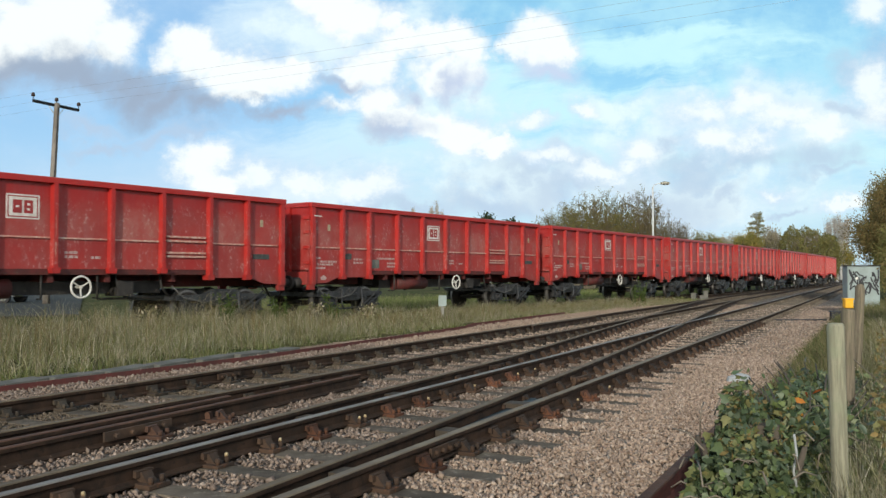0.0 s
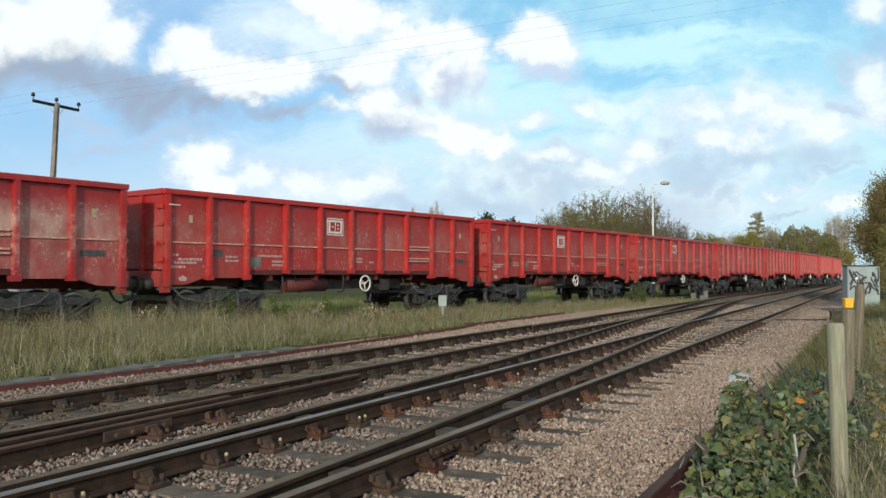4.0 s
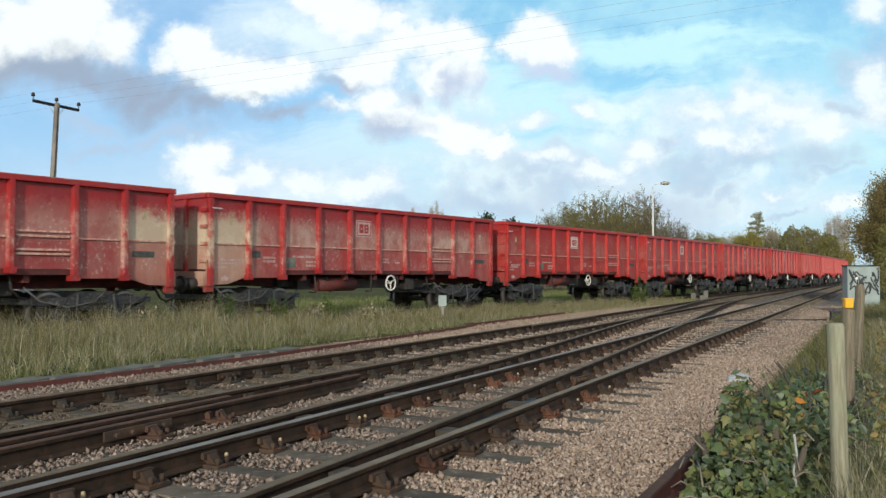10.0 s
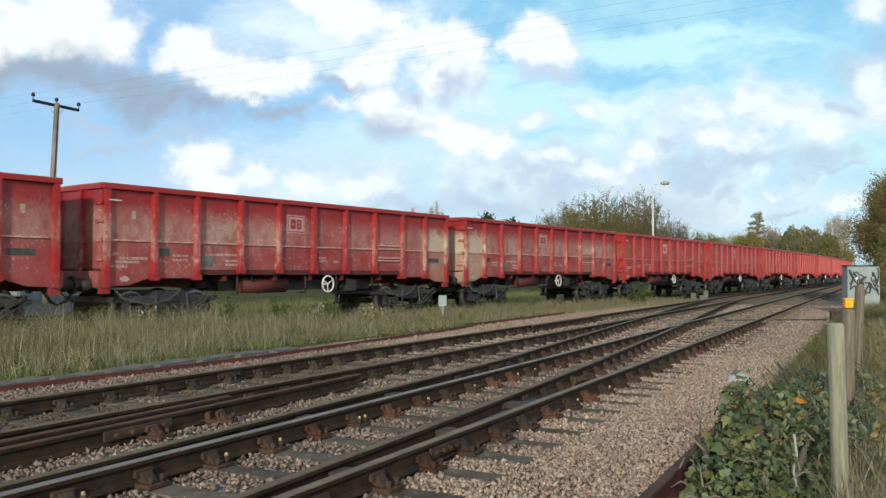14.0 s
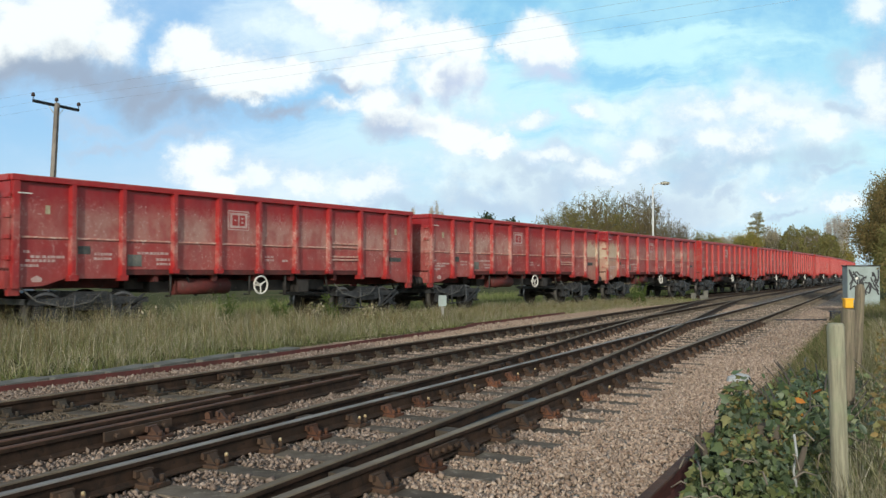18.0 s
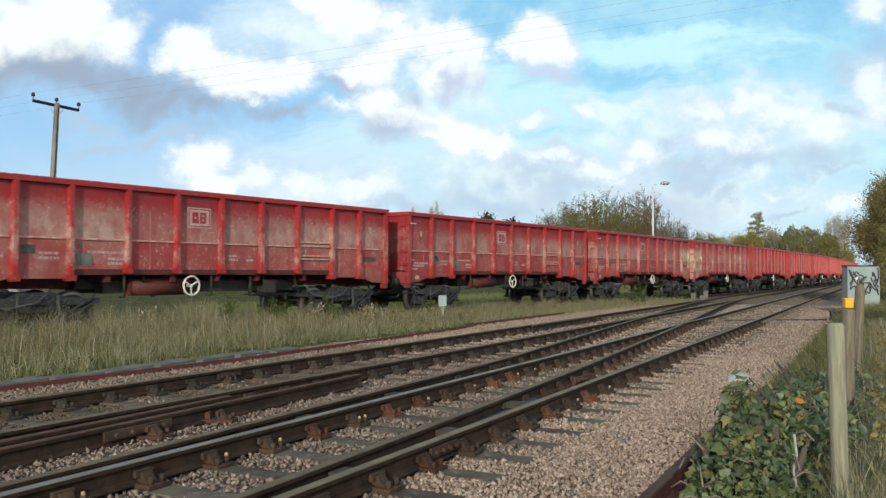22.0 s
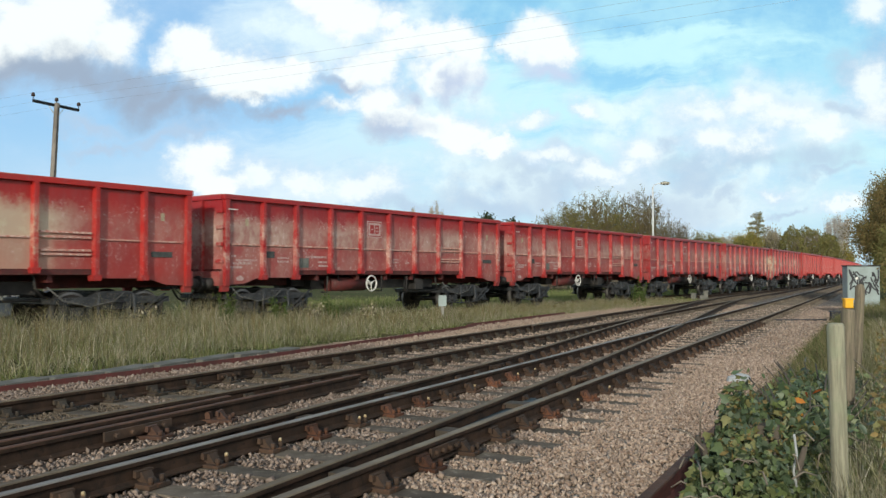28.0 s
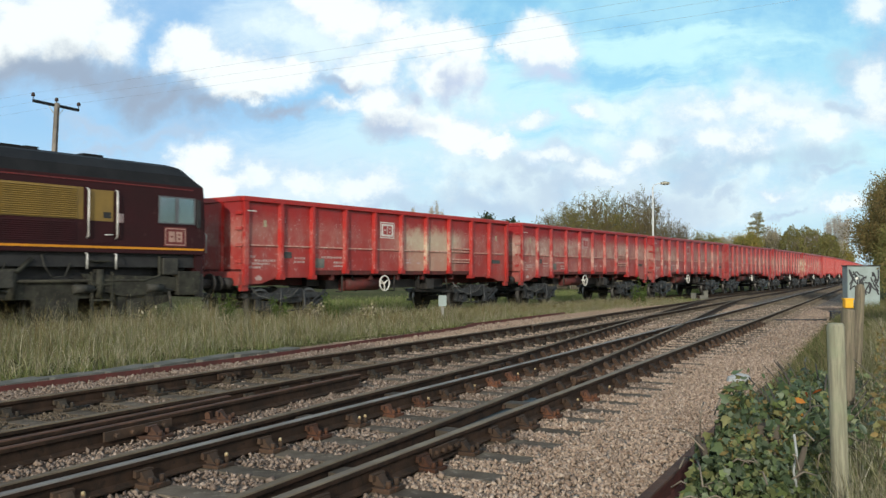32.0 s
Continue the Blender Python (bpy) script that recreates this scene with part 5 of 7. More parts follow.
    for y, k in ((F0 + 0.05, 0.0), (F0 + 0.06, 0.10), (F0 + 0.10, 0.28), (F0 + 0.22, 0.55), (F0 + 0.42, 0.90), (F0 + 0.55, 1.0), (F1 - 0.55, 1.0), (F1 - 0.42, 0.90), (F1 - 0.22, 0.55), (F1 - 0.10, 0.28), (F1 - 0.06, 0.10), (F1 - 0.05, 0.0)):
        rows.append([bm.verts.new((x, y, cant + (z - cant) * k)) for x, z in prof])
    for a, b in zip(rows, rows[1:]):
        for i in range(len(prof) - 1):
            bm.faces.new((a[i], a[i + 1], b[i + 1], b[i]))
        bm.faces.new((a[0], b[0], b[-1], a[-1]))
    bmesh.ops.recalc_face_normals(bm, faces=bm.faces[:])
    roof = part("roof", bm, M["roof_grey"], lo, "dark grey curved roof")
    for y, l, h in ((7.6, 0.5, 0.01), (6.2, 0.3, 0.02), (5.2, 1.6, 0.01), (2.6, 1.4, 0.03), (-1.5, 2.2, 0.08), (-5.5, 1.6, 0.06)):
        bm = B()
        box(bm, -0.6, 0.6, y - l / 2, y + l / 2, 3.88, 3.955 + h, bevel=0.02)
        part("roof_hatch", bm, M["roof_grey"], roof)
    # cab back walls and seats, seen through the side windows
    for sy in (-1, 1):
        bm = B()
        # wall added here; its paleness stands in for sky through the far window
        box(bm, -1.24, 1.24, min(sy * 8.50, sy * 8.55), max(sy * 8.50, sy * 8.55), 1.80, 3.32)
        part("cab_back_wall", bm, M["cab_cream"], lo, "added inner cab wall, pale in place of the sky seen through")
        for x in (-0.75, 0.75):
            bm = B()
            box(bm, x - 0.24, x + 0.24, min(sy * 8.85, sy * 9.30), max(sy * 8.85, sy * 9.30), 1.80, 2.30, bevel=0.03)
            box(bm, x - 0.22, x + 0.22, min(sy * 8.80, sy * 8.92), max(sy * 8.80, sy * 8.92), 2.30, 2.86, bevel=0.04)
            part("cab_seat", bm, M["rubber"], lo, "dark driver's seat")
        bm = B()
        slab(bm, [(sy * 9.55, 1.80), (sy * 10.0, 1.80), (sy * 10.0, 2.46), (sy * 9.75, 2.50), (sy * 9.50, 2.30)], -1.2, 1.2)
        part("control_desk", bm, M["window_frame"], lo, "grey control desk")
    # floor, tank and pipework
    bm = B()
    box(bm, -1.2, 1.2, F0, F1, 1.45, 1.78)
    box(bm, -0.95, 0.95, F0 + 0.3, F1 - 0.3, 1.0, 1.45)
    part("underframe", bm, M["rubber"], lo, "dark underframe")
    bm = B()
    slab(bm, [(-1.18, 1.44), (1.18, 1.44), (1.18, 0.75), (0.85, 0.42), (-0.85, 0.42), (-1.18, 0.75)], -3.6, 3.6, "y")
    part("fuel_tank", bm, M["loco_bogie"], lo, "dark fuel tank between the bogies")
    bm = B()
    pipe(bm, [(1.22, 8.9, 1.70), (1.22, 8.9, 1.25), (1.22, 8.5, 1.15), (1.22, 5.6, 1.15)], 0.035, 8)
    pipe(bm, [(1.22, 5.9, 1.60), (1.25, 5.6, 1.35), (1.22, 4.2, 1.32)], 0.05, 8)
    part("pipework", bm, M["loco_bogie"], lo)
    for y0, y1, z0, z1 in ((4.9, 5.5, 1.02, 1.36), (3.9, 4.6, 0.98, 1.30), (8.95, 9.35, 1.28, 1.66), (-5.5, -4.9, 1.02, 1.36)):
        for sx in (-1, 1):
            bm = B()
            box(bm, sx * 1.20 - 0.10, sx * 1.20 + 0.10, y0, y1, z0, z1, bevel=0.02)
            part("equipment_box", bm, M["loco_steel"], lo, "grey-green equipment box under the body")
    for k, y in enumerate((6.1, 4.75)):
        bm = B()
        pipe(bm, [(1.22, y, 1.70), (1.27, y + 0.04, 1.45), (1.26, y + 0.22, 1.22), (1.24, y + 0.50, 1.25), (1.22, y + 0.62, 1.52)], 0.017, 7)
        part("hose", bm, M["loco_steel"], lo, "looping grey hose")
    for cy in (-6.45, 6.45):
        bm = B()
        for sx in (-1, 1):
            x0, x1 = min(sx * 1.02, sx * 1.17), max(sx * 1.02, sx * 1.17)
            slab(bm, [(-2.75, 0.98), (-2.2, 1.12), (2.2, 1.12), (2.75, 0.98), (2.75, 0.66), (2.25, 0.55), (1.45, 0.55), (1.2, 0.78), (0.55, 0.78), (0.30, 0.52), (-0.30, 0.52), (-0.55, 0.78), (-1.2, 0.78), (-1.45, 0.55), (-2.25, 0.55), (-2.75, 0.66)], x0, x1)
        box(bm, -1.0, 1.0, -0.25, 0.25, 0.7, 1.1)
        bf = part("bogie_frame", bm, M["loco_bogie"], lo, "grey-green three-axle bogie frame", pose(0, cy, 0))
        for ay in (-1.85, 0.0, 1.85):
            build_wheelset(lo, ay, 0.53, 0.53, pose(0, cy + ay, 0))
            for sx in (-1, 1):
                bm = B()
                box(bm, sx * 1.08 - 0.14, sx * 1.08 + 0.14, -0.22, 0.22, 0.33, 0.72, bevel=0.03)
                tube(bm, (sx * 1.22, 0, 0.53), (sx * 1.27, 0, 0.53), 0.14, 0.12, 14)
                part("axle_box", bm, M["loco_bogie"], bf, "", pose(0, ay, 0))
        for sx in (-1, 1):
            for yy in (-0.95, 0.95):
                bm = B()
                tube(bm, (sx * 1.18, yy, 0.78), (sx * 1.18, yy, 1.40), 0.11, 0.11, 12)
                part("damper", bm, M["loco_bogie"], bf)
            for ay in (-1.85, 0.0, 1.85):
                for d in (-0.36, 0.36):
                    bm = B()
                    slab(bm, [(ay + d - 0.09, 0.42), (ay + d + 0.09, 0.42), (ay + d + 0.11, 0.80), (ay + d - 0.11, 0.80)], min(sx * 1.04, sx * 1.20), max(sx * 1.04, sx * 1.20))
                    part("axle_guide", bm, M["loco_bogie"], bf, "cast axle guide")
            bm = B()
            slab(bm, [(0.55, 1.30), (2.95, 1.22), (3.05, 0.92), (2.35, 0.86), (1.55, 0.80), (0.75, 0.98)], min(sx * 1.16, sx * 1.24), max(sx * 1.16, sx * 1.24))
            part("bogie_plate", bm, M["loco_bogie"], bf, "heavy dark bogie side plate")
            for yy in (-1.45, 0.55, 2.3):
                bm = B()
                tube(bm, (sx * 1.22, yy - 0.2, 0.98), (sx * 1.22, yy + 0.22, 0.98), 0.095, 0.095, 12)
                tube(bm, (sx * 1.22, yy + 0.22, 0.98), (sx * 1.22, yy + 0.5, 0.92), 0.03, 0.03, 8)
                part("brake_cylinder", bm, M["loco_steel"], bf, "small brake cylinder")
            bm = B()
            pipe(bm, [(sx * 1.24, -2.7, 0.90), (sx * 1.26, -2.75, 0.55), (sx * 1.0, -2.75, 0.25)], 0.03, 6)
            pipe(bm, [(sx * 1.24, 2.7, 0.90), (sx * 1.26, 2.75, 0.55), (sx * 1.0, 2.75, 0.25)], 0.03, 6)
            part("sand_pipe", bm, M["loco_steel"], bf)
            bm = B()
            slab(bm, [(-2.3, 0.86), (-0.9, 0.90), (-0.85, 0.84), (-2.3, 0.80)], min(sx * 1.17, sx * 1.21), max(sx * 1.17, sx * 1.21))
            slab(bm, [(2.3, 0.86), (1.45, 0.90), (1.4, 0.84), (2.3, 0.80)], min(sx * 1.17, sx * 1.21), max(sx * 1.17, sx * 1.21))
            part("equaliser", bm, M["loco_steel"], bf)
            # ladder step below the cab door
            bm = B()
            yy = 1.0 if cy > 0 else -1.0
            for d in (-0.24, 0.24):
                box(bm, sx * 1.24 - 0.02, sx * 1.24 + 0.02, yy + d - 0.025, yy + d + 0.025, 0.35, 1.35)
            for z in (0.38, 0.72, 1.05):
                box(bm, sx * 1.24 - 0.08, sx * 1.24 + 0.04, yy - 0.24, yy + 0.24, z, z + 0.04)
            part("step_ladder", bm, M["loco_bogie"], bf, "step ladder below the cab door")
    mid = TAIL0 - PITCH * 6 - 2 * HALF - 11.40
    TRAIN.append((lo, mid, 12.9))
    return lo


M["logo_white"] = surface("logo_white", (0.42, 0.26, 0.21), (0.36, 0.22, 0.18), 6, 40, 0.6)
M["logo_bright"] = surface("logo_bright", (0.15, 0.024, 0.022), (0.12, 0.022, 0.02), 6, 40, 0.6)


# ---- plants ----
def grass(name, label, count, place, height, width, mat, seed, lean=0.35, z0=ground_height):
    """Many bent blades as one mesh; place(rng, n) gives x, y and a height factor."""
    rng = np.random.default_rng(seed)
    x, y, k = place(rng, count)
    n = len(x)
    z = np.array([z0(a, b) for a, b in zip(x, y)]) - 0.02
    h = height * k * rng.uniform(0.45, 1.2, n)
    a = rng.uniform(0, 2 * np.pi, n)
    w = width * rng.uniform(0.6, 1.4, n)
    d = rng.normal(0, lean, n) * h
    b = rng.uniform(0, 2 * np.pi, n)
    dx, dy = np.cos(b) * d, np.sin(b) * d
    px, py = np.cos(a) * w / 2, np.sin(a) * w / 2
    v = np.zeros((n, 5, 3))
    v[:, 0] = np.c_[x - px, y - py, z]
    v[:, 1] = np.c_[x + px, y + py, z]
    v[:, 2] = np.c_[x + px * 0.7 + dx * 0.35, y + py * 0.7 + dy * 0.35, z + h * 0.6]
    v[:, 3] = np.c_[x - px * 0.7 + dx * 0.35, y - py * 0.7 + dy * 0.35, z + h * 0.6]
    v[:, 4] = np.c_[x + dx, y + dy, z + h]
    t = np.array([(0, 1, 2), (0, 2, 3), (3, 2, 4)])
    f = (t[None] + 5 * np.arange(n)[:, None, None]).reshape(-1, 3)
    return tagged(raw(name, v.reshape(-1, 3), f, mat), label, "grass", kind="stuff")


def leaf_cloud(name, pts, size, mat, parent, seed, flat=0.0, shape="oval"):
    """Small leaves at given points, each a bent pair of faces."""
    rng = np.random.default_rng(seed)
    n = len(pts)
    s = size * rng.uniform(0.6, 1.35, n)
    nrm = rng.normal(0, 1, (n, 3))
    nrm[:, 2] += flat
    nrm /= np.linalg.norm(nrm, axis=1)[:, None]
    t = np.cross(nrm, rng.normal(0, 1, (n, 3)))
    t /= np.linalg.norm(t, axis=1)[:, None]
    u = np.cross(nrm, t)
    if shape == "ivy":
        prof = [(0, -0.45), (0.42, -0.40), (0.50, 0.05), (0.22, 0.12), (0.0, 0.62), (-0.22, 0.12), (-0.50, 0.05), (-0.42, -0.40)]
    else:
        prof = [(0, -0.6), (0.32, -0.1), (0.25, 0.3), (0.0, 0.65), (-0.25, 0.3), (-0.32, -0.1)]
    m = len(prof)
    v = np.zeros((n, m, 3))
    for i, (a, b) in enumerate(prof):
        v[:, i] = pts + (t * a + u * b + nrm * (abs(a) * 0.35)) * s[:, None]
    f = np.arange(n * m).reshape(n, m)
    if m == 6:
        f = np.concatenate([f[:, [0, 1, 2, 3]], f[:, [0, 3, 4, 5]]])
    else:
        f = np.concatenate([f[:, [0, 1, 2, 3]], f[:, [0, 3, 4, 5]], f[:, [0, 5, 6, 7]]])
    return raw(name, v.reshape(-1, 3), f, mat, parent)


def grow(rnd, start, way, length, radius, depth, segs, tips, spread=0.6, up=0.25):
    """Branching skeleton: fills segs with (a, b, r0, r1) and tips with end points."""
    p = Vector(start)
    d = Vector(way).normalized()
    k = 3
    r = radius
    for i in range(k):
        d = (d + Vector((rnd.gauss(0, 0.16), rnd.gauss(0, 0.16), rnd.gauss(0, 0.1) + up * 0.15))).normalized()
        q = p + d * (length / k)
        r2 = r * 0.82
        segs.append((p.copy(), q.copy(), r, r2))
        p, r = q, r2
        if depth > 0 and i > 0:
            for _ in range(rnd.choice((1, 2))):
                side = (d + Vector((rnd.gauss(0, spread), rnd.gauss(0, spread), rnd.gauss(0, spread * 0.6) + up))).normalized()
                grow(rnd, p, side, length * rnd.uniform(0.55, 0.8), r * 0.6, depth - 1, segs, tips, spread, up)
    tips.append((p.copy(), d.copy(), length))
    if depth > 0:
        grow(rnd, p, d, length * 0.7, r * 0.75, depth - 1, segs, tips, spread, up)


def build_tree(label, x, y, height, leaf, leaf_mat, bark, seed, stems=3, depth=4, spread=0.6, up=0.3, per_tip=6, gap=0.35, wide=1.0, name="tree", cat="tree", least=0.0):
    rnd = random.Random(seed)
    t = empty(name, pose(x, y, ground_height(x, y) - 0.1))
    tagged(t, label, cat)
    segs, tips = [], []
    for k in range(stems):
        a = rnd.uniform(0, math.tau)
        lean = 0.12 if stems == 1 else rnd.uniform(0.25, 0.75)
        grow(rnd, (0.3 * wide * math.cos(a) * (stems > 1), 0.3 * wide * math.sin(a) * (stems > 1), 0), (lean * math.cos(a), lean * math.sin(a), 1), 1.0, 0.055, depth, segs, tips, spread, up)
    top = max(p.z for p, d, l in tips)
    f = height / top
    thick, thin = B(), B()
    for a, b, r0, r1 in segs:
        big = r0 * f > 0.035
        tube(thick if big else thin, (a.x * f * wide, a.y * f * wide, a.z * f), (b.x * f * wide, b.y * f * wide, b.z * f), max(r0 * f, least), max(r1 * f, least), 6 if big else 3, caps=False)
    part("trunk", thick, bark, t, "branching trunk and limbs")
    tagged(part("twig", thin, bark, t, "fine bare twigs"), kind="stuff")
    pts = []
    rng = np.random.default_rng(seed)
    for p, d, l in tips:
        c = np.array((p.x * f * wide, p.y * f * wide, p.z * f))
        n = rng.poisson(per_tip)
        pts.append(c + rng.normal(0, gap, (n, 3)))
    pts = np.concatenate(pts)
    if len(pts):
        leaf_cloud("crown", pts, leaf, leaf_mat, t, seed)
    return t


def build_dome(label, x, y, height, wide, leaf, leaf_mat, seed, count):
    """A broad round-headed tree: trunk, limbs, and a lumpy dense crown that reaches almost to the ground."""
    rnd = random.Random(seed)
    rng = np.random.default_rng(seed)
    t = empty("tree", pose(x, y, ground_height(x, y) - 0.1))
    tagged(t, label, "tree")
    segs, tips = [], []
    for k in range(7):
        a = k * math.tau / 7
        grow(rnd, (0.2 * math.cos(a), 0.2 * math.sin(a), 0), (0.5 * math.cos(a), 0.5 * math.sin(a), 1), 1.0, 0.05, 3, segs, tips, 0.6, 0.35)
    f = height * 0.93 / max(p.z for p, d, l in tips)
    g = wide * 0.92 / max(abs(p.x) for p, d, l in tips)
    bm = B()
    for a, b, r0, r1 in segs:
        tube(bm, (a.x * g, a.y * g, a.z * f), (b.x * g, b.y * g, b.z * f), max(r0 * f, 0.02), max(r1 * f, 0.02), 4, caps=False)
    part("trunk", bm, M["bark_pale"], t, "branching trunk and limbs")
    d = rng.normal(0, 1, (count, 3))
    d /= np.linalg.norm(d, axis=1)[:, None]
    lump = np.array([0.84 + 0.16 * noise.noise((a * 2.4 + seed, b * 2.4, c * 2.4)) + 0.14 * noise.noise((a * 6, b * 6 + seed, c * 6)) for a, b, c in d])
    r = lump * (1 - 0.32 * rng.random(count) ** 1.6)
    pts = d * r[:, None] * np.array((wide, wide, height * 0.55)) + np.array((0, 0, height * 0.47))
    leaf_cloud("crown", pts[pts[:, 2] > 0.5], leaf, leaf_mat, t, seed)


def build_conifer(label, x, y, height, wide, leaf_mat, seed):
    """An open spire: a straight trunk with flat drooping boughs in uneven tiers."""
    rnd = random.Random(seed)
    t = empty("tree", pose(x, y, ground_height(x, y) - 0.1))
    tagged(t, label, "tree")
    bm, pts = B(), []
    tube(bm, (0, 0, 0), (0, 0, height * 0.98), 0.16, 0.03, 8)
    for k in range(84):
        q = 0.12 + 0.86 * (k / 84) + rnd.uniform(-0.01, 0.01)
        a = rnd.uniform(0, math.tau)
        l = wide * (1.12 - q) * rnd.uniform(0.7, 1.25) + 0.35
        s = Vector((0, 0, height * q))
        e = s + Vector((l * math.cos(a), l * math.sin(a), rnd.uniform(-0.1, 0.25) * l))
        tube(bm, s, e, 0.035, 0.012, 4, caps=False)
        for _ in range(int(55 * l)):
            u = rnd.uniform(0.25, 1.05)
            p = s.lerp(e, u)
            pts.append((p.x + rnd.gauss(0, 0.16), p.y + rnd.gauss(0, 0.16), p.z + rnd.gauss(0, 0.11) - 0.08))
    part("trunk", bm, M["bark_pale"], t, "straight trunk with flat boughs")
    leaf_cloud("crown", np.array(pts), 0.17, leaf_mat, t, seed)


def build_scrub(label, x, y, height, wide, leaf_mat, leafy, seed):
    """A thicket of thin upright shoots that fan out from the ground, with side twigs and sparse leaves."""
    rnd = random.Random(seed)
    t = empty("scrub", pose(x, y, ground_height(x, y) - 0.1))
    tagged(t, label, "bush", "scrub behind the siding")
    main, thin, pts = B(), B(), []
    for k in range(44):
        a, q = rnd.uniform(0, math.tau), rnd.random() ** 0.6
        h = height * (1 - 0.45 * q * q) * rnd.uniform(0.78, 1.0)
        base = Vector((0.35 * wide * q * math.cos(a), 0.35 * wide * q * math.sin(a), 0))
        line = [base]
        for i in range(1, 7):
            u = i / 6
            line.append(base + Vector((wide * 1.35 * q * math.cos(a) * u ** 1.1 + rnd.gauss(0, 0.10), wide * 1.0 * q * math.sin(a) * u ** 1.1 + rnd.gauss(0, 0.10), h * u)))
        for i, (p, e) in enumerate(zip(line, line[1:])):
            tube(main if k < 12 and i < 4 else thin, p, e, 0.045 - 0.0055 * i, 0.040 - 0.0055 * i, 4, caps=False)
            for _ in range(4):
                if i < 1:
                    continue
                s = p.lerp(e, rnd.random())
                w = Vector((rnd.gauss(0, 0.5), rnd.gauss(0, 0.5), rnd.uniform(0.3, 1.0))).normalized() * rnd.uniform(0.4, 1.1)
                tube(thin, s, s + w, 0.014, 0.009, 3, caps=False)
                for _ in range(int(leafy * 68 * (1.2 - i / 6) + rnd.random())):
                    pts.append(tuple(s + w * rnd.uniform(0.2, 1.1) + Vector((rnd.gauss(0, 0.10), rnd.gauss(0, 0.10), rnd.gauss(0, 0.10)))))
    part("stem", main, M["bark_pale"], t, "grey-brown main stems")
    tagged(part("twig", thin, M["bark_twig"], t, "fine bare twigs"), kind="stuff")
    leaf_cloud("crown", np.array(pts), 0.075, leaf_mat, t, seed)


M["bark_twig"] = surface("bark_twig", (0.17, 0.145, 0.105), (0.12, 0.105, 0.075), 3, 40, 0.9, 0, 0.3)
M["bark"] = surface("bark", (0.10, 0.082, 0.062), (0.065, 0.053, 0.042), 3, 40, 0.9, 0, 0.5)
M["bark_pale"] = surface("bark_pale", (0.22, 0.185, 0.14), (0.15, 0.125, 0.095), 3, 40, 0.9, 0, 0.3)
M["leaf_olive"] = island_surface("leaf_olive", [(0.125, 0.138, 0.045), (0.213, 0.200, 0.065), (0.312, 0.237, 0.088), (0.163, 0.188, 0.050)], 0.7, 0.3)
M["leaf_brown"] = island_surface("leaf_brown", [(0.162, 0.123, 0.053), (0.228, 0.162, 0.061), (0.104, 0.104, 0.038), (0.285, 0.199, 0.076)], 0.75, 0.25)
M["leaf_yellow"] = island_surface("leaf_yellow", [(0.375, 0.290, 0.066), (0.244, 0.225, 0.060), (0.160, 0.179, 0.056), (0.450, 0.309, 0.085)], 0.7, 0.3)
M["leaf_dome"] = island_surface("leaf_dome", [(0.15, 0.15, 0.052), (0.21, 0.195, 0.066), (0.115, 0.12, 0.042), (0.27, 0.225, 0.082)], 0.75, 0.25)
M["leaf_larch"] = island_surface("leaf_larch", [(0.26, 0.235, 0.095), (0.18, 0.175, 0.070), (0.34, 0.28, 0.12), (0.13, 0.14, 0.055)], 0.75, 0.3)
M["leaf_dark"] = island_surface("leaf_dark", [(0.026, 0.044, 0.023), (0.042, 0.058, 0.029), (0.034, 0.052, 0.021)], 0.7, 0.15)
# the haze of distance is mixed into these three bark and leaf colours
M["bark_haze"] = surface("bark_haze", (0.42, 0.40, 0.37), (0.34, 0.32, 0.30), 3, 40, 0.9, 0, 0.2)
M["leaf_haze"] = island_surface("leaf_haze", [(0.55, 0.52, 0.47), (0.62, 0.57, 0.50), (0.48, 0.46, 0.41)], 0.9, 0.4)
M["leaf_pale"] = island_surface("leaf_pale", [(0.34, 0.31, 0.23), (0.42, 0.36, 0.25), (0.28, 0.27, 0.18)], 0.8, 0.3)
M["ivy"] = island_surface("ivy", [(0.040, 0.066, 0.034), (0.095, 0.135, 0.060), (0.18, 0.225, 0.080), (0.055, 0.085, 0.050), (0.13, 0.165, 0.085), (0.27, 0.25, 0.10), (0.085, 0.115, 0.045), (0.045, 0.07, 0.036), (0.15, 0.18, 0.12)], 0.5, 0.2, 0.4)
M["weed"] = island_surface("weed", [(0.060, 0.095, 0.020), (0.09, 0.13, 0.028), (0.045, 0.070, 0.018)], 0.7, 0.3)
M["hay"] = island_surface("hay", [(0.56, 0.48, 0.34), (0.18, 0.155, 0.080), (0.80, 0.71, 0.54), (0.15, 0.17, 0.06), (0.46, 0.40, 0.24), (0.22, 0.24, 0.095), (0.09, 0.075, 0.045), (0.30, 0.24, 0.15)], 0.8, 0.42)
M["green_grass"] = island_surface("green_grass", [(0.14, 0.19, 0.045), (0.24, 0.27, 0.08), (0.40, 0.36, 0.18), (0.075, 0.11, 0.028), (0.18, 0.22, 0.06)], 0.75, 0.45)
M["brush"] = island_surface("brush", [(0.075, 0.095, 0.028), (0.13, 0.14, 0.045), (0.30, 0.25, 0.13), (0.055, 0.065, 0.022), (0.19, 0.15, 0.07)], 0.8, 0.35)
M["stone"] = island_surface("stone", [(0.124, 0.091, 0.070), (0.206, 0.154, 0.120), (0.288, 0.220, 0.173), (0.154, 0.110, 0.084), (0.237, 0.181, 0.142), (0.412, 0.328, 0.266)], 0.9, 0, 0.25, 50)
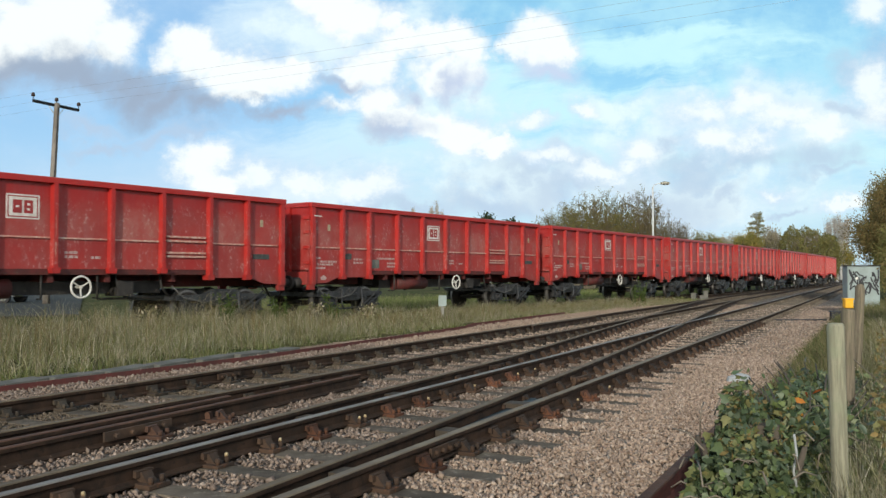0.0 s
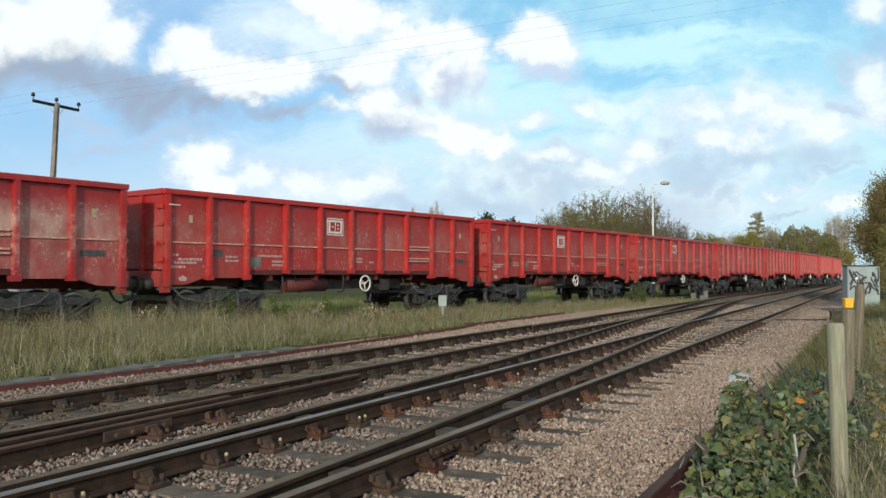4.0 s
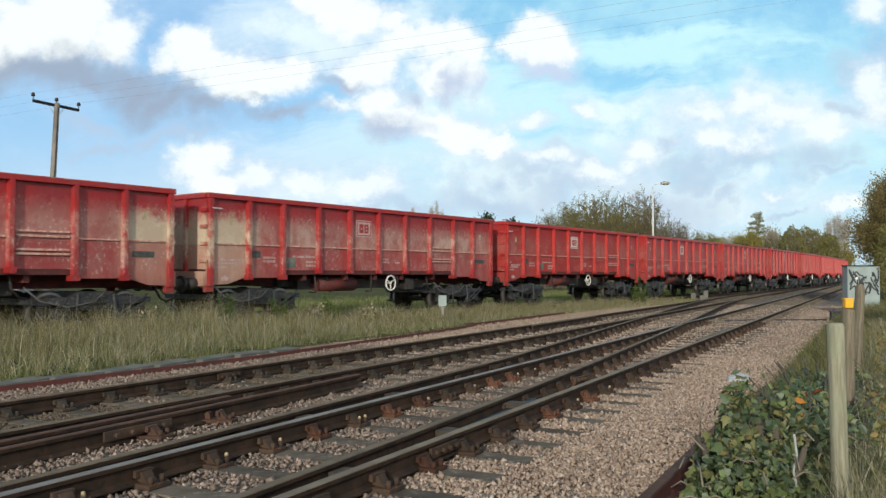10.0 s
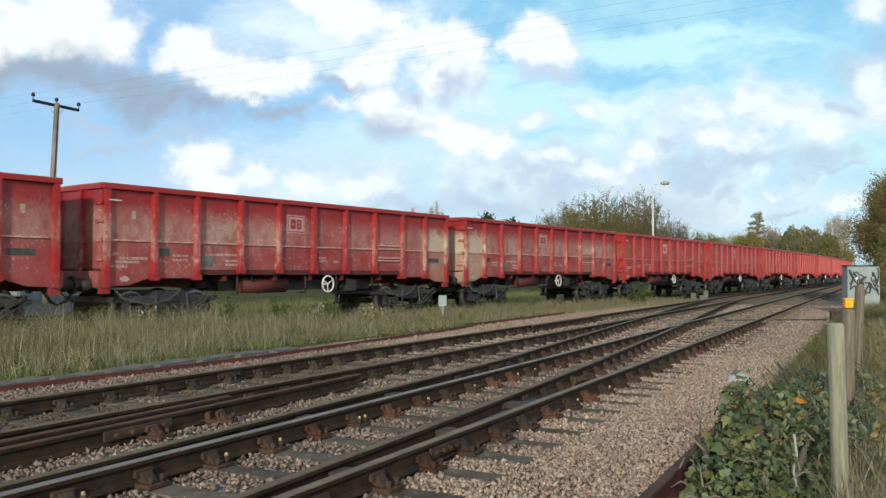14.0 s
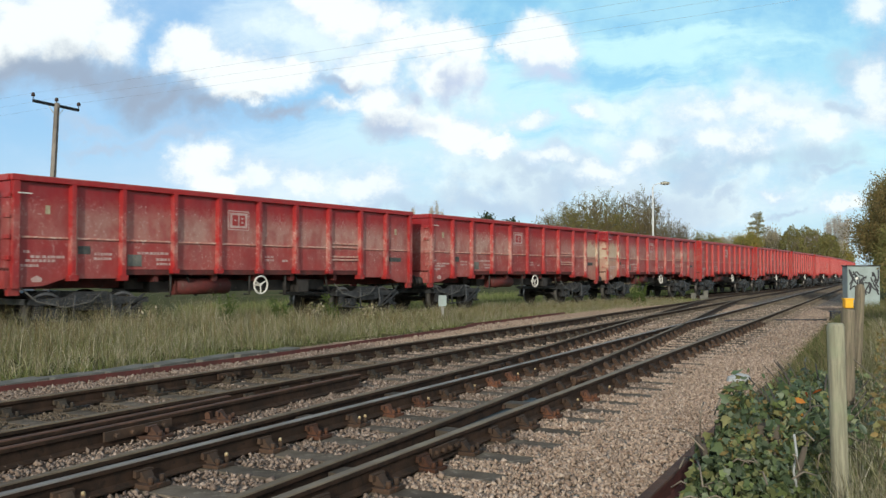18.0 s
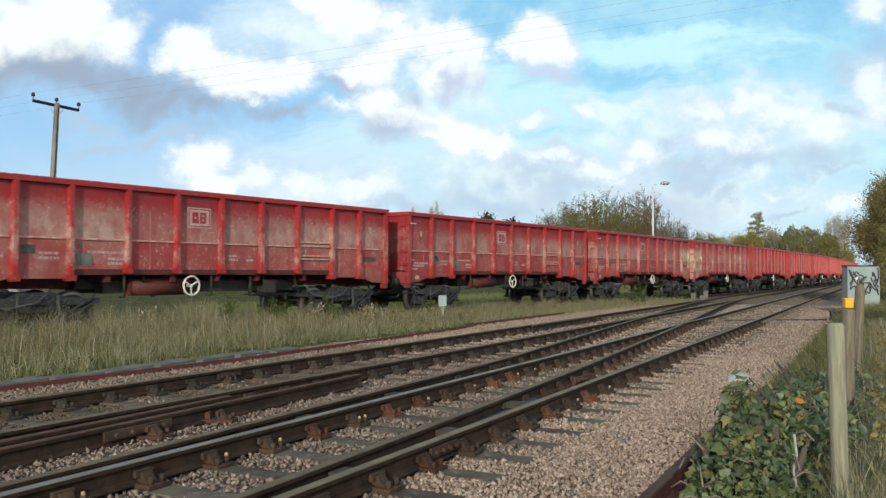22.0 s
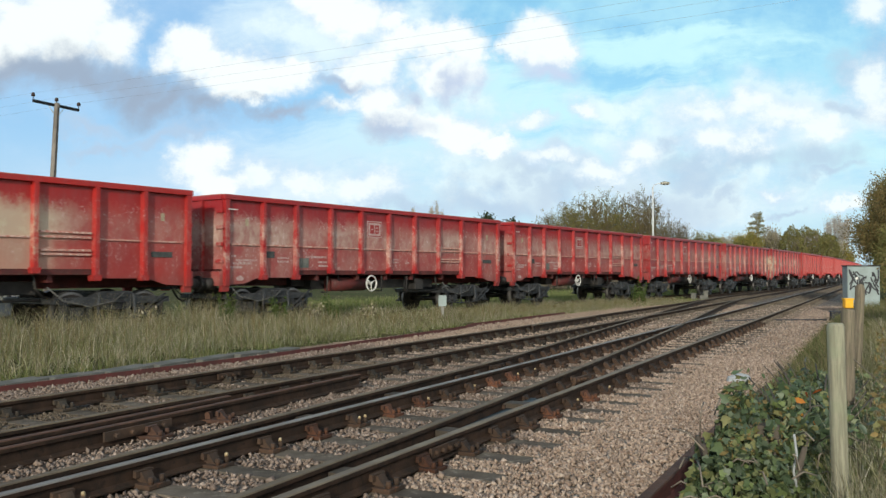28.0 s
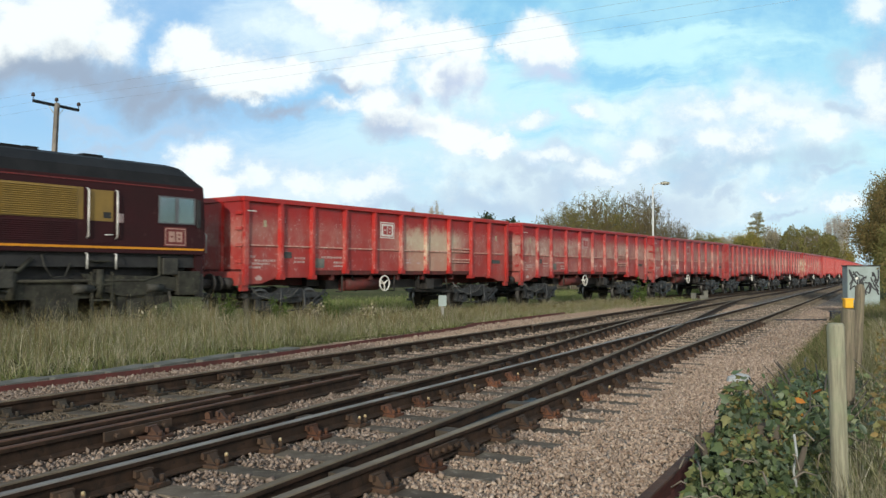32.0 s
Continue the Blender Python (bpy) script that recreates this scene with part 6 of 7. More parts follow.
M["gravel_dark"] = island_surface("gravel_dark", [(0.09, 0.068, 0.048), (0.14, 0.108, 0.078), (0.19, 0.150, 0.112), (0.11, 0.085, 0.055), (0.16, 0.125, 0.085)], 0.95, 0, 0.2, 60)
M["stone_light"] = island_surface("stone_light", [(0.206, 0.150, 0.112), (0.314, 0.236, 0.176), (0.412, 0.314, 0.237), (0.258, 0.179, 0.131), (0.371, 0.275, 0.209), (0.494, 0.396, 0.314)], 0.9, 0, 0.25, 50)
M["post_wood"] = wood("post_wood", (0.31, 0.295, 0.21), (0.20, 0.19, 0.135), (0.22, 0.25, 0.16))
M["old_wood"] = wood("old_wood", (0.21, 0.175, 0.125), (0.11, 0.092, 0.066), (0.15, 0.14, 0.09), 0.7)
M["old_concrete"] = surface("old_concrete", (0.15, 0.145, 0.125), (0.10, 0.10, 0.085), 2, 50, 0.9, 0, 0.4, (0.08, 0.09, 0.05), 0.55)
M["grey_paint"] = surface("grey_paint", (0.28, 0.335, 0.32), (0.23, 0.275, 0.265), 2.5, 40, 0.6, 0, 0.1, (0.17, 0.19, 0.175), 0.6)
M["black_paint"] = surface("black_paint", (0.022, 0.022, 0.026), (0.035, 0.034, 0.04), 6, 40, 0.6)
M["yellow_paint"] = surface("yellow_paint", (0.80, 0.42, 0.02), (0.72, 0.36, 0.02), 6, 40, 0.5)
M["pole_wood"] = surface("pole_wood", (0.22, 0.195, 0.165), (0.14, 0.122, 0.102), 2.5, 40, 0.85, 0, 0.4, (0.08, 0.065, 0.055), 0.62)
M["galv"] = surface("galv", (0.62, 0.63, 0.62), (0.52, 0.53, 0.52), 3, 40, 0.5, 0.2)
M["wire"] = surface("wire", (0.24, 0.25, 0.27), (0.28, 0.29, 0.31), 3, 40, 0.5, 0.4)
M["insulator"] = surface("insulator", (0.035, 0.022, 0.02), (0.05, 0.03, 0.025), 5, 40, 0.25)


def edge_x(y):
    """Where the grass begins beside the spare rail."""
    return -10.55 + 0.12 * max(0.0, y - 28)


def sid_x(y):
    x, _, _ = siding((y - SIDING_Y) * 1.008)
    return x


def strip(lo, hi, near=0.3, far=1.6, bias=1.0, tuft=True, h0=0.55):
    def place(rng, n):
        y = lo + (hi - lo) * rng.random(n) ** bias
        e = np.array([edge_x(v) for v in y]) - near
        s = np.array([sid_x(v) for v in y]) + far
        u = rng.random(n)
        x = e + (s - e) * u
        k = np.clip(h0 + 0.9 * u, 0, 1.4)
        wave = np.array([noise.noise((a * 0.9, b * 0.9, 1.0)) for a, b in zip(x, y)])
        tufts = np.array([noise.noise((a * 3.2, b * 3.2, 9.0)) for a, b in zip(x, y)])
        k = k * np.interp(y, [11, 16, 19.5, 28], [1.12, 1.08, 0.66, 0.55])
        keep = (e > s + 0.1) & (rng.random(n) < 0.55 + wave + 1.3 * tufts)
        return x[keep], y[keep], (k * (1 + 0.55 * wave + 0.5 * tufts))[keep]
    return place


def build_plants():
    grass("dry_grass", "tall dry straw-coloured grass beside the siding", 150000, strip(-4, 46, 0.25, 0.7, 1.35, h0=0.6), 0.47, 0.0075, M["hay"], 21, 1.0)
    grass("green_grass", "low green grass along the siding edge", 110000, strip(-4, 50, 0.0, 0.8, 1.35, h0=0.5), 0.34, 0.009, M["green_grass"], 22, 0.95)

    def seeds(rng, n):
        x, y, k = strip(-4, 44, 0.5, 1.2, 1.35)(rng, n)
        return x, y, (0.8 + 0.5 * rng.random(len(x))) * np.interp(y, [11, 16, 19.5, 28], [1.05, 1.0, 0.7, 0.55])
    grass("seed_stalks", "thin brown dead stalks standing above the grass", 9000, seeds, 0.80, 0.006, M["leaf_brown"], 25, 0.25)

    def beyond(rng, n):
        y = -20 + 90 * rng.random(n)
        x = np.array([sid_x(v) for v in y]) - 2.4 - 7.5 * rng.random(n)
        keep = x > -0.9447 * y - 1.0
        return x[keep], y[keep], 0.5 + 0.8 * rng.random(keep.sum())
    grass("far_side_grass", "rough grass and weeds beyond the siding", 60000, beyond, 0.34, 0.013, M["green_grass"], 26, 0.6)

    def bank(rng, n):
        y = -6 + 30 * rng.random(n) ** 1.1
        x = np.where(y > 7.5, -1.15, -0.75) + rng.random(n) ** 1.2 * 2.6 + rng.exponential(0.35, n)
        k = np.clip((x + 1.3) * 0.8, 0.3, 1.0)
        return x, y, k
    grass("bank_grass", "rough grass on the bank behind the fence posts", 26000, bank, 0.34, 0.007, M["green_grass"], 23, 0.5)

    def bank2(rng, n):
        y = 1.0 + 20 * rng.random(n) ** 1.7
        x = -0.30 + rng.random(n) * 1.6 + rng.exponential(0.3, n)
        return x, y, 0.6 + 0.5 * rng.random(n)
    grass("bank_straw", "dry straw and dead stems on the bank", 90000, bank2, 0.46, 0.006, M["hay"], 24, 0.6)
    def brush(rng, n):
        y = 8 + 30 * rng.random(n) ** 1.2
        x = -1.18 + 1.5 * rng.random(n) ** 1.3
        return x, y, 0.35 + 0.6 * rng.random(n) * np.clip((x + 1.3) * 1.6, 0.3, 1.0)
    grass("edge_brush", "rough brush and dead grass along the ballast edge", 36000, brush, 0.55, 0.012, M["brush"], 27, 0.6)
    # taller weeds in the grass strip
    rnd = random.Random(5)
    for i, (x, y, h, kind) in enumerate(((-13.9, 15.7, 1.15, "weed"), (-13.3, 17.0, 0.95, "weed"), (-13.2, 18.2, 0.8, "hay"), (-13.0, 18.9, 0.95, "weed"), (-12.6, 20.0, 0.75, "hay"), (-10.2, 41.0, 1.5, "weed"), (-10.4, 40.2, 1.1, "weed"), (-14.2, 13.4, 0.8, "hay"))):
        w = empty("weed", pose(x, y, ground_height(x, y) - 0.03))
        tagged(w, "tall green weed standing in the trackside grass" if kind == "weed" else "dead brown weed standing in the grass", "weed", "trackside weeds")
        bm = B()
        pts = []
        for k in range(7):
            a = rnd.uniform(0, math.tau)
            e = Vector((0.22 * math.cos(a), 0.22 * math.sin(a), h * rnd.uniform(0.6, 1.0)))
            tube(bm, (0.05 * math.cos(a), 0.05 * math.sin(a), 0), e, 0.008, 0.003, 4)
            for _ in range(60):
                q = rnd.random()
                pts.append((e.x * q + rnd.gauss(0, 0.05), e.y * q + rnd.gauss(0, 0.05), e.z * q))
        part("stem", bm, M["bark"] if kind == "hay" else M["weed"], w)
        leaf_cloud("leaves", np.array(pts), 0.055, M[kind], w, 40 + i)
    # scrub and trees behind the train; wide sets the spread of a crown against its height
    scrub = ((-27.87, 75.63, 7.2, 1.5, "leaf_brown", 1.0),
             (-27.06, 77.17, 8.4, 1.5, "leaf_olive", 1.1),
             (-25.17, 75.89, 8.6, 1.5, "leaf_olive", 1.0),
             (-24.26, 77.49, 9.2, 1.5, "leaf_brown", 0.9),
             (-23.8, 79.97, 10.2, 1.5, "leaf_olive", 0.7),
             (-22.08, 78.61, 9.3, 1.5, "leaf_olive", 1.0),
             (-21.3, 80.13, 10.0, 1.5, "leaf_brown", 0.7),
             (-20.39, 81.72, 10.3, 1.5, "leaf_olive", 0.55),
             (-18.95, 80.22, 9.4, 1.5, "leaf_brown", 0.5),
             (-18.16, 82.87, 7.4, 0.9, "leaf_brown", 0.12),
             (-17.28, 83.32, 7.0, 0.9, "leaf_brown", 0.12),
             (-16.7, 83.62, 6.4, 0.9, "leaf_brown", 0.12))
    for i, (x, y, h, wide, m, leafy) in enumerate(scrub):
        build_scrub("half-bare autumn willow scrub with thin upright twigs" if leafy > 0.2 else "bare grey thorn bush behind the siding", x, y, h, wide, M[m], leafy, 60 + i)
    # far trees take the colours that have haze painted in
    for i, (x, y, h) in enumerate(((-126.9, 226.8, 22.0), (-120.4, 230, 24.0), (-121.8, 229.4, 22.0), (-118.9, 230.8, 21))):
        build_tree("distant columnar poplar with haze put into its colours", x, y, h, 0.30, M["leaf_haze"], M["bark_haze"], 80 + i, 1, 4, 0.22, 1.2, 4, 0.3, 0.10)
    for i, (x, y, h) in enumerate(((-85.4, 186.5, 15.6), (-80.5, 189.2, 14.4), (-84.4, 187, 15.2))):
        build_tree("distant dark green pine tree", x, y, h, 0.5, M["leaf_dark"], M["bark"], 90 + i, 1, 4, 0.55, 0.15, 12, 0.6, 0.35)
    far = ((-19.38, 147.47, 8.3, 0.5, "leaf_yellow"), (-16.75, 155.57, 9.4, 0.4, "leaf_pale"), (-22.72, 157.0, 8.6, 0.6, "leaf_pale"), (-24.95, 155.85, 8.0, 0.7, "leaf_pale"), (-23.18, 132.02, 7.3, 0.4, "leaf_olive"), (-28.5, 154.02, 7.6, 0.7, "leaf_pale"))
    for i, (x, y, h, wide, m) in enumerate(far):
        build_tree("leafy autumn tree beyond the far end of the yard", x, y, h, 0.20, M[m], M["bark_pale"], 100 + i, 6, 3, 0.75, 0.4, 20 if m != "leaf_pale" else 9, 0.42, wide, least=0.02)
    build_conifer("open yellowish spruce with flat boughs beyond the yard", -18.53, 153.53, 12.4, 3.0, M["leaf_larch"], 160)
    for i, (x, y, h, w) in enumerate(((-12.4, 147.0, 9.4, 2.9), (-9.9, 149.6, 9.7, 3.2), (-7.6, 151.4, 8.9, 2.6))):
        build_dome("dense round-headed olive-green tree beyond the yard", x, y, h, w, 0.24, M["leaf_dome"], 170 + i, 7500)
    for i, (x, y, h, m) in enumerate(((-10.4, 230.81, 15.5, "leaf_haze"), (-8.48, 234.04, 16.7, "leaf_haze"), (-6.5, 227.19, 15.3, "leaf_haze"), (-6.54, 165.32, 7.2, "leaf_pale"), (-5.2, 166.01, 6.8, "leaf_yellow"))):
        build_tree("distant tree by the line with haze put into its colours", x, y, h, 0.20, M[m], M["bark_haze"], 120 + i, 2, 4, 0.45, 0.6, 3, 0.5, 0.24, least=0.02)
    # hedge trees along the fence
    for i, (x, y, h, wide, m) in enumerate(((1.1, 46, 6.5, 0.41, "leaf_brown"), (1.05, 52, 6.9, 0.38, "leaf_olive"), (1.15, 43.5, 3.6, 0.42, "leaf_olive"), (1.0, 20.5, 2.3, 0.40, "leaf_brown"), (0.95, 57, 4.5, 0.45, "leaf_brown"))):
        build_tree("dense brown-green hedge tree beside the fence", x, y, h, 0.075 if y > 30 else 0.06, M[m], M["bark"], 140 + i, 9, 3, 0.85, 0.15, 75 if y > 30 else 30, 0.26 if y > 30 else 0.13, wide)


def build_ivy():
    """An ivy-grown stump by the scrap rails, and bramble behind it."""
    rng = np.random.default_rng(9)
    st = empty("ivy_bush", pose(-0.66, 5.15, -0.2))
    tagged(st, "glossy green ivy grown over an old stump", "bush")
    bm = B()
    for k in range(9):
        a = k * 0.7
        tube(bm, (0.16 * math.cos(a), 0.16 * math.sin(a), 0), (0.30 * math.cos(a + 0.4), 0.42 * math.sin(a + 0.4), 0.55), 0.03, 0.015, 6)
    slab(bm, [(-0.15, -0.2), (0.16, -0.16), (0.15, 0.18), (-0.12, 0.2)], 0.0, 0.66, "z")
    part("stump", bm, M["bark"], st, "old woody stump")
    n = 9000
    d = rng.normal(0, 1, (n, 3))
    d /= np.linalg.norm(d, axis=1)[:, None]
    d[:, 2] = np.abs(d[:, 2])
    lump = np.array([1 + 0.26 * noise.noise((a * 2.2, b * 2.2, c * 2.2)) + 0.20 * noise.noise((a * 6, b * 6, c * 6)) for a, b, c in d])
    r = (0.72 + 0.30 * rng.random(n) ** 0.8) * lump
    pts = d * r[:, None] * np.array((0.345, 0.78, 0.76))
    big = rng.random(n) < 0.45
    leaf_cloud("ivy_leaf", pts[big], 0.054, M["ivy"], st, 31, 0.5, "ivy")
    leaf_cloud("young_leaf", pts[~big], 0.032, M["ivy"], st, 37, 0.4, "ivy")
    dry = pts[(pts[:, 2] > 0.52) & (rng.random(n) < 0.28)]
    tagged(leaf_cloud("dry_leaf", dry + np.array((0, 0.02, 0.03)), 0.030, M["leaf_brown"], st, 38, 0.2), kind="stuff")
    bm = B()
    rnd0 = random.Random(6)
    for k in range(34):
        a = rnd0.uniform(0, math.tau)
        p0 = Vector((0.34 * math.cos(a), 0.66 * math.sin(a), rnd0.uniform(0.25, 0.62)))
        p1 = p0 + Vector((rnd0.gauss(0, 0.10), rnd0.gauss(0, 0.14), rnd0.uniform(-0.05, 0.12)))
        pipe(bm, [p0, (p0 + p1) / 2 + Vector((0, 0, 0.03)), p1], 0.005, 4)
    tagged(part("runner", bm, M["bark_pale"], st, "bare brown runners"), kind="stuff")
    cap = B()
    rows = [[cap.verts.new((0.14 * k * math.cos(a) + 0.03 * noise.noise((k, a, 1)), 0.10 * k * math.sin(a) + 0.03 * noise.noise((k, a, 4)), z)) for a in [i * math.tau / 9 for i in range(9)]] for k, z in ((0.9, -0.06), (1.0, 0.04), (0.85, 0.12), (0.4, 0.16))]
    for a, b in zip(rows, rows[1:]):
        for i in range(9):
            cap.faces.new((a[i], a[(i + 1) % 9], b[(i + 1) % 9], b[i]))
    cap.faces.new(rows[-1])
    tagged(part("cap_stone", cap, M["pale_stone"], None, "", pose(-1.72, 12.2, -0.17, 6, -8, 20) @ Matrix.Diagonal((1.15, 1.2, 0.62, 1.0))), "pale grey lump of stone lying on the ballast", "stone")
    strip_bm = B()
    pipe(strip_bm, [(0, 0, 0.02), (0.012, -0.01, -0.08), (-0.006, 0.0, -0.17), (0.010, -0.01, -0.25)], 0.007, 6)
    tagged(part("plastic_strip", strip_bm, M["pale_stone"], None, "", pose(-0.405, 4.79, 0.44)), "torn strip of pale plastic hanging on the ivy", "plastic strip")
    br = empty("bramble", pose(-0.45, 7.4, -0.2))
    tagged(br, "dark bramble and nettles with a few orange leaves", "bush")
    bm = B()
    rnd = random.Random(3)
    for k in range(26):
        a = rnd.uniform(0, math.tau)
        x, y = 0.3 * math.cos(a), rnd.uniform(-1.3, 1.6)
        pipe(bm, [(x, y, 0), (x * 1.3, y + 0.15, 0.5), (x * 1.8, y + 0.35, 0.62)], 0.006, 4)
    part("cane", bm, M["bark"], br)
    n = 3600
    pts = np.c_[rng.normal(0, 0.22, n), rng.uniform(-1.4, 2.2, n), rng.random(n) ** 0.7 * 0.52]
    leaf_cloud("leaves", pts, 0.06, M["ivy"], br, 33, 0.4)
    pts = np.c_[rng.normal(0.05, 0.15, 16), rng.uniform(-1.2, 0.2, 16), rng.uniform(0.35, 0.56, 16)]
    leaf_cloud("orange_leaves", pts, 0.06, M["orange_leaf"], br, 34, 0.4)
    tang = empty("dead_bramble", pose(0.25, 8.2, -0.15))
    tagged(tang, "tangle of dead brown stems and bramble leaves", "bush")
    bm = B()
    for k in range(90):
        x, y = rnd.uniform(-0.25, 0.9), rnd.uniform(-3.0, 6.0)
        h = rnd.uniform(0.4, 1.05)
        pipe(bm, [(x, y, 0), (x + rnd.gauss(0, 0.08), y + rnd.gauss(0, 0.1), h * 0.6), (x + rnd.gauss(0, 0.22), y + rnd.gauss(0, 0.25), h)], 0.0035, 3)
    part("stem", bm, M["bark_pale"], tang, "dead brown stems")
    n = 5200
    pts = np.c_[rng.uniform(-0.3, 1.1, n), rng.uniform(-3.0, 7.0, n), rng.random(n) ** 0.8 * 0.62]
    leaf_cloud("leaves", pts, 0.045, M["leaf_brown"], tang, 35, 0.3)
    pts = np.c_[rng.uniform(-0.3, 1.1, 3200), rng.uniform(-3.0, 7.0, 3200), rng.random(3200) ** 0.9 * 0.5]
    leaf_cloud("green_leaves", pts, 0.05, M["ivy"], tang, 36, 0.3)
    bm = B()
    rows = [[bm.verts.new((0.05 * math.cos(a) * k + 0.02 * rnd.random(), 0.05 * math.sin(a) * k + 0.02 * rnd.random(), z + 0.025 * rnd.random())) for a in [i * math.tau / 9 for i in range(9)]] for k, z in ((0.7, 0.0), (1.0, 0.06), (0.8, 0.13), (0.25, 0.17))]
    for a, b in zip(rows, rows[1:]):
        for i in range(9):
            bm.faces.new((a[i], a[(i + 1) % 9], b[(i + 1) % 9], b[i]))
    bm.faces.new(rows[-1])
    tagged(part("plastic_bag", bm, M["bag"], None, "", pose(-0.98, 13.7, -0.13)), "crumpled pale blue plastic bag lying by a rail end", "bag")


M["orange_leaf"] = island_surface("orange_leaf", [(0.50, 0.12, 0.02), (0.42, 0.20, 0.03), (0.30, 0.07, 0.02)], 0.7, 0.3)
M["pale_stone"] = surface("pale_stone", (0.38, 0.395, 0.39), (0.28, 0.29, 0.285), 6, 40, 0.8)
M["bag"] = surface("bag", (0.13, 0.16, 0.20), (0.22, 0.25, 0.29), 20, 60, 0.35)


# ---- trackside things ----
def build_car():
    """A silver hatchback parked beyond the siding, seen under the wagons."""
    ux, uy = 0.8893, 0.4574
    ground = ground_height(-28, 23)
    c = empty("car", pose(-36.6, 26.15, ground, 0, 0, math.degrees(math.atan2(uy, ux))))
    tagged(c, "silver hatchback car parked beyond the siding", "car")
    low = [(-3.2, 0.30), (-3.25, 0.62), (-3.0, 0.82), (-2.1, 0.93), (0.85, 0.96), (0.98, 0.80), (1.0, 0.34)]
    arch = []
    for cx in (0.28, -2.27):
        arch += [(cx + 0.37 * math.cos(a), 0.31 + 0.37 * math.sin(a)) for a in [math.radians(5 + 17 * i) for i in range(11)]]
    bm = B()
    slab(bm, low + arch, -0.84, 0.84, "y")
    bmesh.ops.bevel(bm, geom=[e for e in bm.edges if abs(e.verts[0].co.y - e.verts[1].co.y) < 0.01], offset=0.05, segments=2, affect="EDGES")
    body = part("body", bm, M["car_paint"], c, "silver painted body")
    bm = B()
    slab(bm, [(-2.05, 0.94), (-1.25, 1.42), (0.35, 1.44), (0.82, 0.97)], -0.70, 0.70, "y")
    cab = part("cabin", bm, M["car_paint"], c)
    for y in (-0.705, 0.695):
        for q in ([(-1.78, 0.98), (-1.20, 1.36), (-0.72, 1.37), (-0.72, 0.98)], [(-0.64, 0.98), (-0.64, 1.37), (0.28, 1.38), (0.52, 0.98)]):
            bm = B()
            slab(bm, q, y, y + 0.01, "y")
            part("side_window", bm, M["dark_glass"], cab)
        bm = B()
        box(bm, -0.70, -0.685, y * 1.19, y * 1.19 + 0.012, 0.40, 0.94)
        part("door_gap", bm, M["rubber"], body)
    for x in (0.28, -2.27):
        for y in (-0.78, 0.78):
            bm = B()
            tube(bm, (x, y - 0.10, 0.31), (x, y + 0.10, 0.31), 0.31, 0.31, 24)
            wh = part("wheel", bm, M["rubber"], c, "black tyre")
            bm = B()
            s = 1 if y > 0 else -1
            tube(bm, (x, y + s * 0.10, 0.31), (x, y + s * 0.112, 0.31), 0.20, 0.19, 20)
            for k in range(5):
                a = k * math.tau / 5
                tube(bm, (x, y + s * 0.115, 0.31), (x + 0.18 * math.cos(a), y + s * 0.115, 0.31 + 0.18 * math.sin(a)), 0.025, 0.03, 6)
            part("rim", bm, M["plate"], wh, "silver spoked rim")
    for y in (-0.78, 0.62):
        bm = B()
        box(bm, 0.93, 1.005, y, y + 0.16, 0.62, 0.86, bevel=0.01)
        part("tail_lamp", bm, M["logo_red"], body, "red tail lamp")
    bm = B()
    box(bm, 0.96, 1.04, -0.80, 0.80, 0.34, 0.52, bevel=0.02)
    part("bumper", bm, M["car_paint"], body)


M["car_paint"] = surface("car_paint", (0.20, 0.205, 0.225), (0.16, 0.165, 0.18), 1.5, 40, 0.35, 0.3, 0.05)
M["dark_glass"] = surface("dark_glass", (0.02, 0.022, 0.026), (0.03, 0.032, 0.036), 3, 40, 0.12)


def build_fence():
    rnd = random.Random(8)
    for i, (x, y, r, top) in enumerate(((-0.20, 5.07, 0.043, 1.03), (-0.245, 7.70, 0.052, 1.02), (-0.26, 11.0, 0.052, 1.16))):
        bm = B()
        n = 14
        rows = []
        for z in (-0.4, -0.1, 0.2, 0.5, 0.8, top - 0.02, top):
            k = (0.80 if z == top else 1.0) * (1 + 0.04 * rnd.random())
            rows.append([bm.verts.new((r * k * (1 + 0.05 * rnd.random()) * math.cos(a), r * k * (1 + 0.05 * rnd.random()) * math.sin(a), z)) for a in [j * math.tau / n for j in range(n)]])
        if i:
            for v in rows[-1] + rows[-2]:
                v.co.z += 0.05 * noise.noise((v.co.x * 14, v.co.y * 14, i))
        for a, b in zip(rows, rows[1:]):
            for j in range(n):
                bm.faces.new((a[j], a[(j + 1) % n], b[(j + 1) % n], b[j])).smooth = True
        bm.faces.new(rows[-1])
        ob = part("fence_post", bm, M["old_wood"] if i else M["post_wood"], None, "", pose(x, y, 0, 1.5 * i, -0.8 + 1.2 * i, 20 * i))
        tagged(ob, "round weathered wooden fence post" + (" with a yellow cap block" if i == 1 else ""), "fence post", "fence posts")
        if i == 1:
            holder = ob
    bm = B()
    box(bm, -0.033, 0.033, -0.03, 0.03, 0, 0.075, bevel=0.008)
    box(bm, -0.037, 0.037, -0.034, 0.034, 0.066, 0.08, bevel=0.003)
    part("marker_block", bm, M["yellow_paint"], holder, "yellow marker block", pose(-0.01, -0.03, 1.02, 0, 0, 5))


